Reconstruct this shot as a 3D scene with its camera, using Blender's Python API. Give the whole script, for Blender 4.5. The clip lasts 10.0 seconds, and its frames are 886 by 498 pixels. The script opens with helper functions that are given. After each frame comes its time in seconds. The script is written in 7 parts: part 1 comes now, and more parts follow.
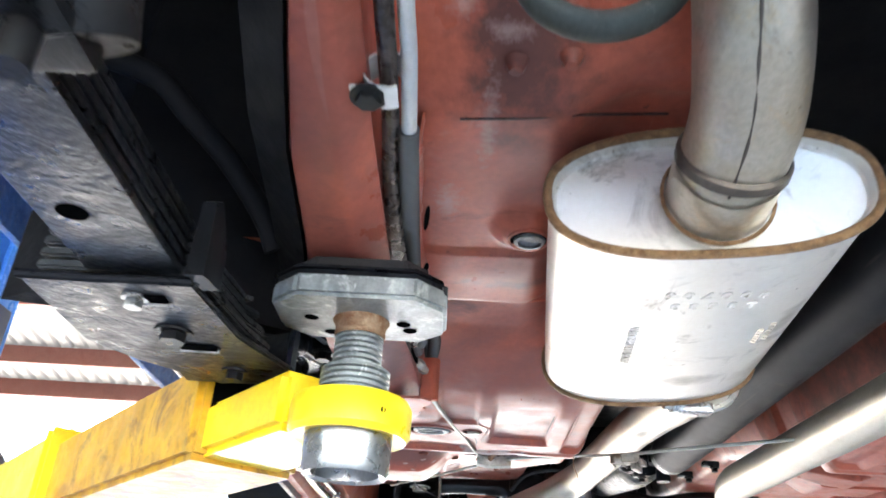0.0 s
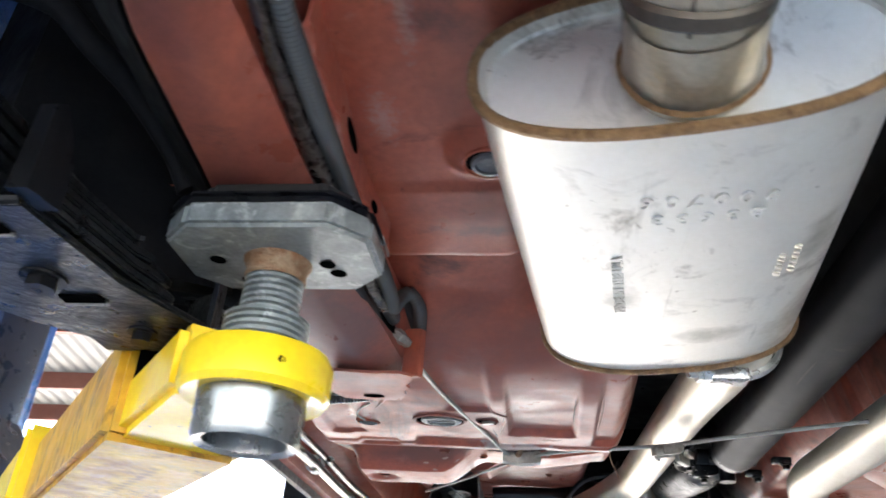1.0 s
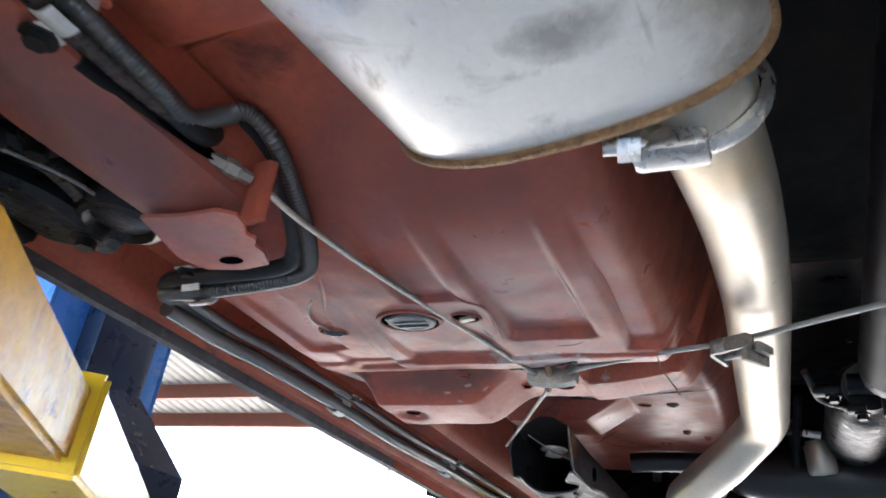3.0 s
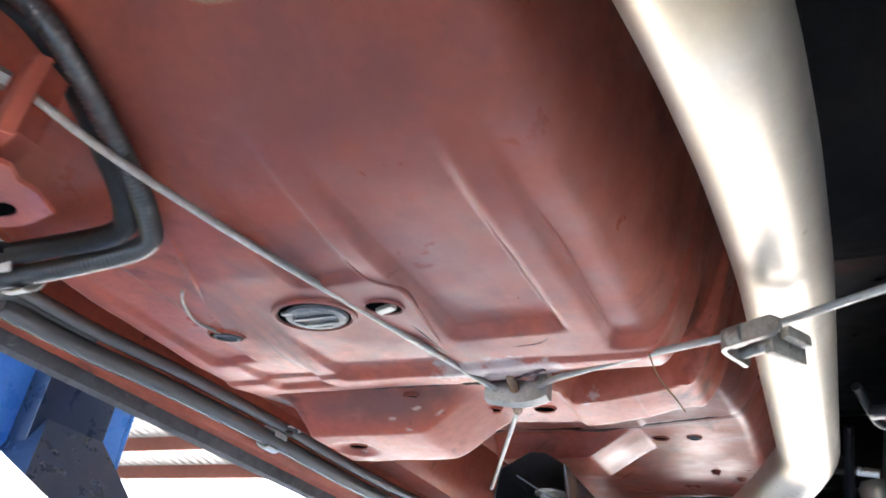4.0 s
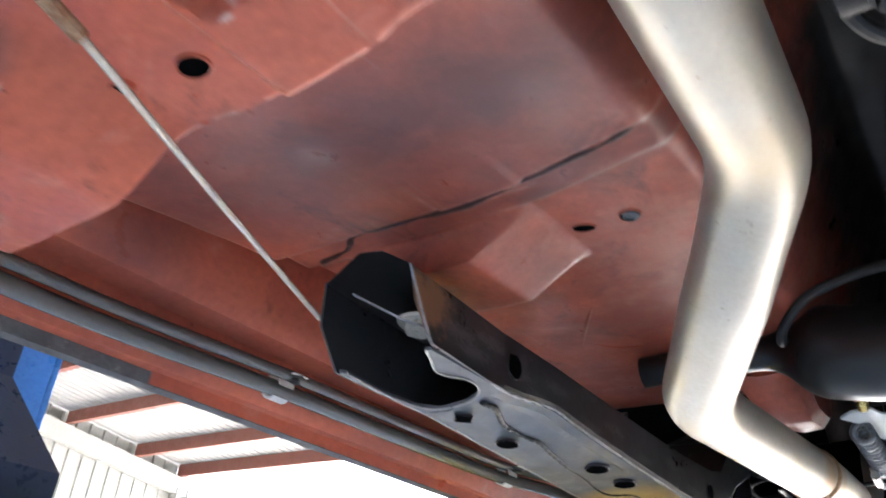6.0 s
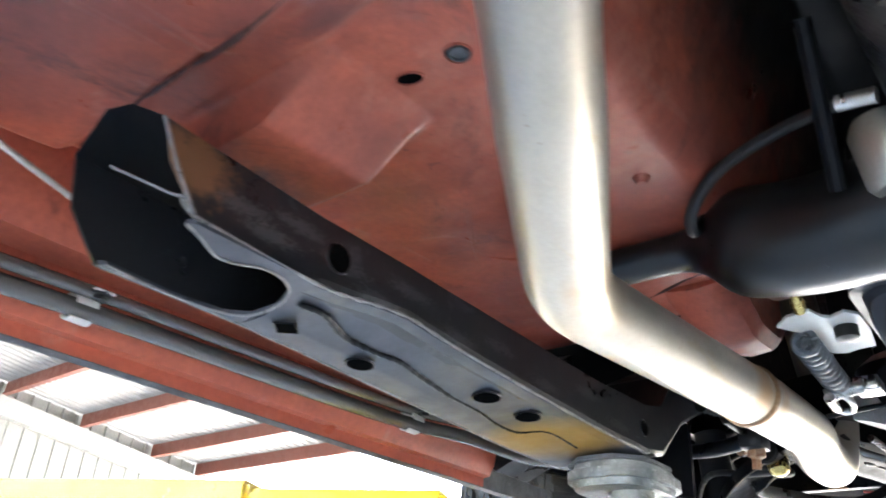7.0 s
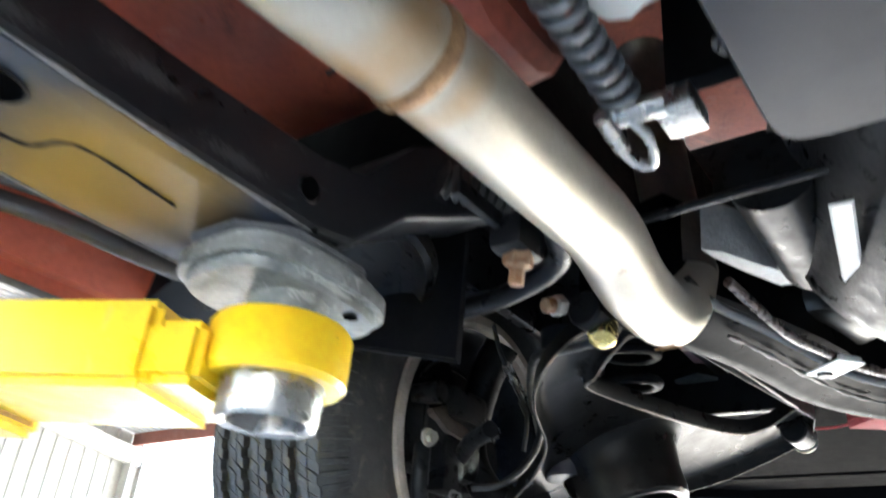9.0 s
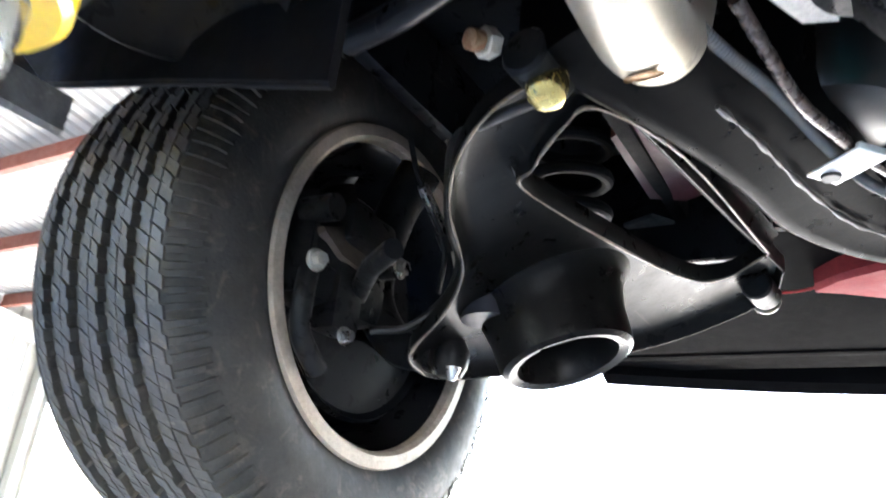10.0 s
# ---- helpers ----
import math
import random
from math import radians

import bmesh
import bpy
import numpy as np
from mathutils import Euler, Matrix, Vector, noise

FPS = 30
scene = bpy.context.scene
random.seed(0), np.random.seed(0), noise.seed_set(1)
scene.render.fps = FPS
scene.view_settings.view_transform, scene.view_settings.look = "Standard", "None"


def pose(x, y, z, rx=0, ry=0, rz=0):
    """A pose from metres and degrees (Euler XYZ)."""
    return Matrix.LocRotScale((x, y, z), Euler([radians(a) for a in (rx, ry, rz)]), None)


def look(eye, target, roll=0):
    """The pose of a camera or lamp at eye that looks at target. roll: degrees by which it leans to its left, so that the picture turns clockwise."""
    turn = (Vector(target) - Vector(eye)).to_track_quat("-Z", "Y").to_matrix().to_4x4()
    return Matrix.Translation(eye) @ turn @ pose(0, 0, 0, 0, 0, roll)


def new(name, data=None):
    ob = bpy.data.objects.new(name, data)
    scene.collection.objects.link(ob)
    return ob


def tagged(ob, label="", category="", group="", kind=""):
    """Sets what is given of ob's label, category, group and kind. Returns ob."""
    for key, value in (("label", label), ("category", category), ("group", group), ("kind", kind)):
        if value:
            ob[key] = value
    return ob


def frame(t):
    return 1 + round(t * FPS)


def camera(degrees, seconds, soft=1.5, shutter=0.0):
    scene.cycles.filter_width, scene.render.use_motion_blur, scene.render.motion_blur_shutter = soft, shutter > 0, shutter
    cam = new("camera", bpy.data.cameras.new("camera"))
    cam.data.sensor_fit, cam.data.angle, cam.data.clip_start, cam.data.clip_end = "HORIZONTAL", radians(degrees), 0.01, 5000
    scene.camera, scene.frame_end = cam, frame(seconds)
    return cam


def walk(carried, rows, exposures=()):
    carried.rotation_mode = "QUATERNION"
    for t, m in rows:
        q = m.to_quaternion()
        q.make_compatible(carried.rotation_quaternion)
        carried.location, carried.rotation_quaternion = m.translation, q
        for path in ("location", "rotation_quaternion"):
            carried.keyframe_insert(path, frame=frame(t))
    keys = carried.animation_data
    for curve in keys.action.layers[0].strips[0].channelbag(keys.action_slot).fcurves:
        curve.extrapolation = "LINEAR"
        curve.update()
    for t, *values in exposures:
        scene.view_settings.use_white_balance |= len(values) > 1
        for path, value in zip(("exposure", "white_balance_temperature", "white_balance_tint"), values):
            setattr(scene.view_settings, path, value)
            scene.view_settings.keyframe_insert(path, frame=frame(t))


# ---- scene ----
cam = camera(59.2, 10.0, 1.7, 0.4)
PATH = [
    (0, (0.027, 0.021, 1.451), (-0.026, 1.787, 2.388), 3.7),
    (0.5, (0.038, 0.121, 1.457), (-0.013, 1.871, 2.424), 2.7),
    (1, (0.12, 0.155, 1.453), (-0.138, 1.885, 2.423), 4.3),
    (1.5, (0.284, 0.199, 1.445), (-0.288, 1.864, 2.395), 7.2),
    (2, (0.363, 0.259, 1.437), (-0.398, 1.857, 2.368), 8.2),
    (2.5, (0.368, 0.352, 1.436), (-0.448, 1.927, 2.36), 8.1),
    (2.7, (0.352, 0.411, 1.44), (-0.464, 1.989, 2.359), 7.9),
    (3.8, (0.318, 0.644, 1.495), (-0.523, 2.151, 2.506), 8.3),
    (4, (0.325, 0.695, 1.502), (-0.555, 2.17, 2.526), 8.4),
    (4.5, (0.359, 0.81, 1.511), (-0.654, 2.201, 2.529), 8.8),
    (5, (0.4, 0.936, 1.518), (-0.712, 2.263, 2.519), 8.3),
    (5.5, (0.38, 1.068, 1.516), (-0.75, 2.412, 2.473), 6.9),
    (5.7, (0.366, 1.115, 1.511), (-0.751, 2.472, 2.466), 6.4),
    (6.8, (0.373, 1.364, 1.49), (-0.751, 2.726, 2.428), 3.5),
    (7, (0.394, 1.409, 1.493), (-0.747, 2.76, 2.427), 3.4),
    (7.5, (0.46, 1.55, 1.498), (-0.734, 2.841, 2.451), 4.0),
    (8, (0.496, 1.66, 1.496), (-0.724, 2.929, 2.445), 4.8),
    (8.5, (0.436, 1.805, 1.483), (-0.75, 3.111, 2.425), 5.7),
    (9, (0.362, 1.952, 1.473), (-0.739, 3.346, 2.393), 5.5),
    (9.5, (0.307, 2.106, 1.454), (-0.776, 3.577, 2.27), 6.0),
    (10, (0.247, 2.199, 1.455), (-0.763, 3.766, 2.181), 6.6),
]
EXPOSURES = [(0.0, 4.58, 6850, 11), (0.6, 4.2, 6900, 11), (1.2, 3.9, 6900, 11), (2.0, 3.75, 6850, 11), (2.7, 3.7, 6700, 11), (4.0, 4.6, 6650, 12), (5.5, 4.62, 6750, 12), (7.0, 5.05, 6700, 9), (8.0, 5.02, 6700, 7), (8.5, 5.05, 6700, 7), (9.0, 4.9, 6700, 7), (9.5, 4.98, 6750, 8), (10.0, 5.05, 6550, 10)]
walk(cam, [(t, look(eye, target, roll)) for t, eye, target, roll in PATH], EXPOSURES)

# ---- light: daylight through the open bay ends and the pale roof sheets ----
SUN_UP, SUN_TURN = 57.0, -24.0
world = bpy.data.worlds.new("daylight")
scene.world = world
world.use_nodes = True
sky = world.node_tree.nodes.new("ShaderNodeTexSky")
sky.sky_type, sky.sun_disc = "NISHITA", False
sky.sun_elevation, sky.sun_rotation = radians(SUN_UP), radians(SUN_TURN)
ground_light = world.node_tree.nodes["Background"]
ground_light.inputs["Strength"].default_value = 0.13
world.node_tree.links.new(sky.outputs[0], ground_light.inputs["Color"])
sun = new("sun", bpy.data.lights.new("sun", "SUN"))
sun.data.energy, sun.data.angle, sun.data.color = 4.0, radians(0.5), (1.0, 0.95, 0.88)
far = Vector((math.sin(radians(SUN_TURN)) * math.cos(radians(SUN_UP)), math.cos(radians(SUN_TURN)) * math.cos(radians(SUN_UP)), math.sin(radians(SUN_UP))))
sun.matrix_world = look(far * 30, (0, 0, 0))


# ---- materials ----
def material(name, base, rough=0.5, metal=0.0, second=None, spots=0.4, scale=30.0, fine=300.0, bump=0.1, rough_var=0.15, coat=0.0, dust=None, dust_at=0.60, stain=None, stain_at=0.62, scratch=0.0, shine=0.5, grain_by=0.25):
    """Blotches from base to second, then dust, dark stains and scratches over them, with fine grain in gloss and relief."""
    m = bpy.data.materials.new(name)
    m.use_nodes = True
    nodes, links = m.node_tree.nodes, m.node_tree.links
    shader = nodes["Principled BSDF"]
    where = nodes.new("ShaderNodeTexCoord")
    shader.inputs["Metallic"].default_value = metal
    shader.inputs["Coat Weight"].default_value = coat
    shader.inputs["Specular IOR Level"].default_value = shine

    def tex(size, detail, rough_of=0.55, warp=0.0, shift=0.0, squeeze=None):
        t = nodes.new("ShaderNodeTexNoise")
        t.inputs["Scale"].default_value, t.inputs["Detail"].default_value = size, detail
        t.inputs["Roughness"].default_value, t.inputs["Distortion"].default_value = rough_of, warp
        move = nodes.new("ShaderNodeMapping")
        move.inputs["Location"].default_value = (shift, shift * 1.7, shift * 0.3)
        if squeeze:
            move.inputs["Scale"].default_value = squeeze
        links.new(where.outputs["Object"], move.inputs["Vector"])
        links.new(move.outputs["Vector"], t.inputs["Vector"])
        return t.outputs["Fac"]

    def band(value, low, high, top):
        r = nodes.new("ShaderNodeMapRange")
        r.inputs["From Min"].default_value, r.inputs["From Max"].default_value, r.inputs["To Max"].default_value = low, high, top
        links.new(value, r.inputs["Value"])
        return r.outputs["Result"]

    def blend(below, colour, factor):
        mix = nodes.new("ShaderNodeMix")
        mix.data_type = "RGBA"
        if isinstance(below, tuple):
            mix.inputs["A"].default_value = (*below, 1)
        else:
            links.new(below, mix.inputs["A"])
        mix.inputs["B"].default_value = (*colour, 1)
        links.new(factor, mix.inputs["Factor"])
        return mix.outputs["Result"]

    large, small = tex(scale, 7, 0.62, 0.6), tex(fine, 3)
    colour = blend(tuple(base), second or tuple(c * 0.6 for c in base), band(large, 0.38, 0.66, spots))
    if dust:
        colour = blend(colour, dust, band(tex(scale * 1.9, 8, 0.7, 0.8, 3.1), dust_at, dust_at + 0.16, 0.75))
    if stain:
        colour = blend(colour, stain, band(tex(scale * 0.7, 8, 0.72, 1.4, 7.7), stain_at, stain_at + 0.10, 0.8))
        colour = blend(colour, stain, band(tex(scale * 9, 4, 0.6, 0.3, 5.2), 0.69, 0.73, 0.7))
    if scratch:
        colour = blend(colour, dust or tuple(min(1.0, c * 2.2 + 0.06) for c in base), band(tex(fine * 0.5, 2, 0.5, 0.2, 1.1, (1.0, 0.05, 0.4)), 0.70, 0.74, scratch))
    grain = nodes.new("ShaderNodeMix")
    grain.data_type, grain.blend_type = "RGBA", "OVERLAY"
    grain.inputs["Factor"].default_value = grain_by
    links.new(colour, grain.inputs["A"])
    links.new(small, grain.inputs["B"])
    links.new(grain.outputs["Result"], shader.inputs["Base Color"])
    gloss = nodes.new("ShaderNodeMapRange")
    gloss.inputs["From Min"].default_value, gloss.inputs["From Max"].default_value = 0.32, 0.68
    gloss.inputs["To Min"].default_value, gloss.inputs["To Max"].default_value = max(0.04, rough - rough_var), min(1.0, rough + rough_var)
    links.new(tex(scale * 2.3, 6, 0.65, 0.4, 9.0), gloss.inputs["Value"])
    links.new(gloss.outputs["Result"], shader.inputs["Roughness"])
    relief = nodes.new("ShaderNodeBump")
    relief.inputs["Strength"].default_value, relief.inputs["Distance"].default_value = bump, 0.002
    links.new(small, relief.inputs["Height"])
    dents = nodes.new("ShaderNodeBump")
    dents.inputs["Strength"].default_value, dents.inputs["Distance"].default_value = bump * 0.8, 0.008
    links.new(large, dents.inputs["Height"])
    links.new(relief.outputs["Normal"], dents.inputs["Normal"])
    links.new(dents.outputs["Normal"], shader.inputs["Normal"])
    return m


def mark(m, centre, radii, colour, top=0.8, ragged=0.7, size=40.0, edge=0.5):
    """A stain, worn patch or painted shade of its own ragged shape on a material, at a place in the world."""
    nodes, links = m.node_tree.nodes, m.node_tree.links
    socket = nodes["Principled BSDF"].inputs["Base Color"]
    below = socket.links[0].from_socket
    here, away, fit, reach = nodes.new("ShaderNodeNewGeometry"), nodes.new("ShaderNodeVectorMath"), nodes.new("ShaderNodeVectorMath"), nodes.new("ShaderNodeVectorMath")
    away.operation, fit.operation, reach.operation = "SUBTRACT", "DIVIDE", "LENGTH"
    away.inputs[1].default_value, fit.inputs[1].default_value = centre, radii
    links.new(here.outputs["Position"], away.inputs[0])
    links.new(away.outputs[0], fit.inputs[0])
    links.new(fit.outputs[0], reach.inputs[0])
    noise, add, fade, mix = nodes.new("ShaderNodeTexNoise"), nodes.new("ShaderNodeMath"), nodes.new("ShaderNodeMapRange"), nodes.new("ShaderNodeMix")
    noise.inputs["Scale"].default_value, noise.inputs["Detail"].default_value, noise.inputs["Roughness"].default_value = size, 6, 0.65
    links.new(here.outputs["Position"], noise.inputs["Vector"])
    add.operation = "MULTIPLY_ADD"
    add.inputs[1].default_value = ragged * 2
    links.new(noise.outputs["Fac"], add.inputs[0])
    links.new(reach.outputs["Value"], add.inputs[2])
    fade.inputs["From Min"].default_value, fade.inputs["From Max"].default_value = 1.0 + ragged - edge, 1.0 + ragged
    fade.inputs["To Min"].default_value, fade.inputs["To Max"].default_value = top, 0.0
    links.new(add.outputs[0], fade.inputs["Value"])
    mix.data_type = "RGBA"
    mix.inputs["B"].default_value = (*colour, 1)
    links.new(fade.outputs["Result"], mix.inputs["Factor"])
    links.new(below, mix.inputs["A"])
    links.new(mix.outputs["Result"], socket)


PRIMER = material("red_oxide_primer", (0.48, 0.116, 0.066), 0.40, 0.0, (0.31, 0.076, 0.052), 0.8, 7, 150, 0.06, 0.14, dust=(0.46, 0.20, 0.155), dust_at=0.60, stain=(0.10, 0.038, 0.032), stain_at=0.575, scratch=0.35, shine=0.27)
ALUMINISED = material("aluminised_steel", (0.73, 0.70, 0.645), 0.40, 0.66, (0.62, 0.60, 0.555), 0.6, 9, 220, 0.025, 0.08, dust=(0.31, 0.285, 0.25), dust_at=0.56, stain=(0.20, 0.17, 0.135), stain_at=0.57, scratch=0.35, grain_by=0.14)
PIPE_STEEL = material("bare_exhaust_steel", (0.44, 0.402, 0.335), 0.39, 0.74, (0.40, 0.35, 0.275), 0.7, 14, 260, 0.015, 0.05, dust=(0.44, 0.34, 0.20), dust_at=0.70, stain=(0.24, 0.17, 0.10), stain_at=0.73, scratch=0.3, grain_by=0.12)
WELD = material("heat_tinted_weld", (0.33, 0.19, 0.09), 0.5, 0.6, (0.14, 0.07, 0.035), 0.8, 120, 600, 0.8)
BLACK_PAINT = material("black_chassis_paint", (0.007, 0.007, 0.009), 0.30, 0.0, (0.012, 0.012, 0.012), 0.6, 12, 280, 0.03, 0.06, dust=(0.05, 0.047, 0.044), dust_at=0.70, scratch=0.35, shine=0.10, grain_by=0.25)
DARK_METAL = material("dark_oily_metal", (0.008, 0.008, 0.009), 0.36, 0.0, (0.022, 0.020, 0.018), 0.6, 24, 250, 0.14, 0.16, dust=(0.09, 0.078, 0.066), dust_at=0.70, shine=0.12, grain_by=0.15)
RUBBER = material("black_rubber", (0.013, 0.0125, 0.012), 0.50, 0.0, (0.022, 0.02, 0.018), 0.5, 25, 260, 0.12, 0.12, dust=(0.07, 0.06, 0.05), dust_at=0.64, shine=0.35)
YELLOW = material("yellow_lift_paint", (0.93, 0.61, 0.012), 0.36, 0.0, (0.76, 0.47, 0.03), 0.5, 10, 150, 0.06, 0.1, coat=0.08, dust=(0.62, 0.46, 0.18), dust_at=0.66, stain=(0.22, 0.13, 0.05), stain_at=0.67, scratch=0.3)
YELLOW_WORN = material("rust_smeared_yellow_paint", (0.68, 0.36, 0.014), 0.50, 0.0, (0.46, 0.20, 0.018), 0.7, 16, 150, 0.12, 0.12, dust=(0.46, 0.28, 0.05), dust_at=0.50, stain=(0.16, 0.07, 0.02), stain_at=0.54, scratch=0.2)
CAST = material("dull_cast_aluminium", (0.46, 0.45, 0.43), 0.6, 0.3, (0.34, 0.33, 0.31), 0.7, 30, 300, 0.5)
ZINC = material("zinc_plated_steel", (0.62, 0.61, 0.58), 0.34, 0.9, (0.45, 0.44, 0.42), 0.5, 40, 400, 0.1)
GALV = material("worn_galvanised_plate", (0.30, 0.315, 0.305), 0.44, 0.35, (0.13, 0.138, 0.136), 0.95, 26, 300, 0.25, 0.15, dust=(0.66, 0.66, 0.62), dust_at=0.55, stain=(0.10, 0.085, 0.06), stain_at=0.64, scratch=0.5)
BLUE = material("blue_lift_paint", (0.07, 0.25, 0.70), 0.3, 0.0, (0.05, 0.19, 0.56), 0.5, 6, 120, 0.06, 0.1, dust=(0.2, 0.25, 0.4), dust_at=0.66, scratch=0.3)
GREY_PAN = material("grey_pan_paint", (0.020, 0.020, 0.0245), 0.46, 0.0, (0.016, 0.016, 0.0195), 0.5, 9, 200, 0.06, 0.1, dust=(0.050, 0.049, 0.052), dust_at=0.68, shine=0.22, grain_by=0.06)
BROWN_LINE = material("brown_brake_line", (0.05, 0.034, 0.028), 0.28, 0.3, (0.05, 0.032, 0.025), 0.6, 50, 300, 0.1, dust=(0.16, 0.12, 0.09), dust_at=0.68)
BEAM_RED = material("red_brown_beam_paint", (0.13, 0.040, 0.026), 0.6, 0.0, (0.10, 0.032, 0.022), 0.5, 4, 60, 0.05)
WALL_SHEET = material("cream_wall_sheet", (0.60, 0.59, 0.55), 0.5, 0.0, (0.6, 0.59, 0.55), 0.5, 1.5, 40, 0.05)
SLAB = material("worn_workshop_slab", (0.535, 0.515, 0.485), 0.6, 0.0, (0.455, 0.44, 0.415), 0.7, 1.5, 40, 0.2, stain=(0.05, 0.05, 0.05), stain_at=0.62)
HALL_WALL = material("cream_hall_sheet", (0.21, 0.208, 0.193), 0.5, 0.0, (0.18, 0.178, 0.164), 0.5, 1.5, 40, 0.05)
DULL_STEEL = material("dull_turned_steel", (0.34, 0.335, 0.325), 0.30, 0.85, (0.26, 0.255, 0.245), 0.6, 30, 300, 0.05)
CONCRETE = material("concrete", (0.42, 0.415, 0.41), 0.8, 0.0, (0.34, 0.34, 0.34), 0.7, 1.5, 40, 0.3)
RUSTY = material("rusty_thread", (0.22, 0.10, 0.045), 0.7, 0.3, (0.4, 0.3, 0.2), 0.6, 120, 500, 0.5)
RUST_STAIN = material("rust_stained_yellow", (0.30, 0.14, 0.03), 0.6, 0.0, (0.60, 0.36, 0.03), 0.8, 40, 200, 0.2)
CABLE = material("steel_cable_wire", (0.40, 0.38, 0.34), 0.45, 0.7, (0.25, 0.23, 0.2), 0.5, 150, 900, 0.5)
TYRE = material("dusty_tyre_rubber", (0.030, 0.028, 0.026), 0.66, 0.0, (0.052, 0.045, 0.038), 0.7, 20, 260, 0.25, 0.12, dust=(0.13, 0.105, 0.08), dust_at=0.55)
CONDUIT = material("grey_brown_plastic", (0.085, 0.080, 0.073), 0.22, 0.0, (0.06, 0.056, 0.052), 0.3, 25, 260, 0.01, 0.04, shine=0.8, grain_by=0.08)
CLIP_METAL = material("bright_clip_steel", (0.70, 0.685, 0.65), 0.40, 0.10, (0.50, 0.485, 0.455), 0.5, 60, 400, 0.08)
LIGHT_EDGE = material("bare_rubbed_edge", (0.26, 0.25, 0.245), 0.36, 0.4, (0.12, 0.115, 0.11), 0.8, 60, 300, 0.1)
WORN_EDGE = material("paint_worn_edge", (0.030, 0.026, 0.023), 0.48, 0.0, (0.07, 0.058, 0.050), 0.7, 40, 300, 0.15)
RIM = material("bare_rim_steel", (0.56, 0.47, 0.38), 0.5, 0.3, (0.34, 0.28, 0.22), 0.7, 30, 260, 0.2)
SATIN_BLACK = material("satin_black_tube_paint", (0.007, 0.0072, 0.008), 0.30, 0.0, (0.016, 0.0165, 0.0175), 0.4, 6, 200, 0.006, 0.03, shine=0.45)
MATTE_BLACK = material("matte_black_coat_and_shade", (0.006, 0.006, 0.007), 0.6, 0.0, (0.012, 0.011, 0.011), 0.6, 18, 200, 0.12, 0.1, dust=(0.035, 0.032, 0.03), dust_at=0.66, shine=0.05)
BROWN_STEEL = material("dull_brown_steel", (0.075, 0.062, 0.052), 0.45, 0.5, (0.13, 0.10, 0.075), 0.6, 30, 240, 0.05)
ROOF_METAL = material("dark_roof_sheet", (0.30, 0.30, 0.29), 0.6, 0.0, (0.24, 0.24, 0.23), 0.5, 2, 40, 0.1)
TAIL_STEEL = material("straw_tinted_steel", (0.48, 0.43, 0.355), 0.36, 0.72, (0.42, 0.33, 0.215), 0.85, 16, 260, 0.05, 0.09, dust=(0.55, 0.36, 0.16), dust_at=0.58, stain=(0.2, 0.13, 0.07), stain_at=0.66)
FLANGE_GREY = material("chipped_grey_paint", (0.11, 0.115, 0.12), 0.42, 0.1, (0.05, 0.05, 0.055), 0.8, 40, 260, 0.3, 0.15, dust=(0.34, 0.34, 0.33), dust_at=0.6, scratch=0.4)
GOLD = material("gold_zinc_chromate", (0.62, 0.50, 0.20), 0.22, 0.9, (0.45, 0.3, 0.08), 0.5, 60, 300, 0.1)
BLUE_ROUGH = material("blue_textured_paint", (0.06, 0.17, 0.50), 0.5, 0.0, (0.02, 0.06, 0.25), 0.7, 45, 200, 0.9)
# flat near-black that paints the shade inside holes, slots and tube mouths
VOID = material("cavity_shade", (0.003, 0.003, 0.003), 0.9, shine=0.0)

# shade inside the tunnel, painted black over the primer and fading at its edges
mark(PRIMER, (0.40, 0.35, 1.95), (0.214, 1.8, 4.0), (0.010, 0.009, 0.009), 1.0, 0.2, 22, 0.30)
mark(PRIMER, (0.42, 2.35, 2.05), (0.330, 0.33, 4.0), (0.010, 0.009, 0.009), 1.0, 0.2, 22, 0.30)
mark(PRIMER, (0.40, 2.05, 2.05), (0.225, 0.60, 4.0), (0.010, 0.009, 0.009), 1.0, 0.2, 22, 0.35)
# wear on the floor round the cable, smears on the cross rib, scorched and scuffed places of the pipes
for where, radii, top in (((0.090, 1.205, 1.735), (0.052, 0.024, 0.05), 0.9), ((0.060, 1.195, 1.74), (0.02, 0.012, 0.05), 0.6), ((0.125, 1.225, 1.73), (0.03, 0.012, 0.05), 0.7)):
    mark(PRIMER, where, radii, (0.50, 0.43, 0.395), top, 1.3, 70, 0.35)
# dark smears; the first three also paint the shade of the rib's groove
for where, radii in (((0.205, 1.242, 1.752), (0.065, 0.022, 0.06)), ((0.16, 1.250, 1.752), (0.05, 0.018, 0.06)), ((0.25, 1.246, 1.755), (0.04, 0.024, 0.06)), ((-0.165, 1.26, 1.73), (0.03, 0.03, 0.05)), ((0.10, 0.70, 1.75), (0.09, 0.012, 0.06)), ((-0.02, 1.03, 1.75), (0.03, 0.012, 0.05)), ((0.06, 0.40, 1.8), (0.05, 0.10, 0.08)), ((0.04, 1.62, 1.78), (0.09, 0.018, 0.05))):
    mark(PRIMER, where, radii, (0.055, 0.03, 0.028), 0.8, 0.9, 45, 0.6)
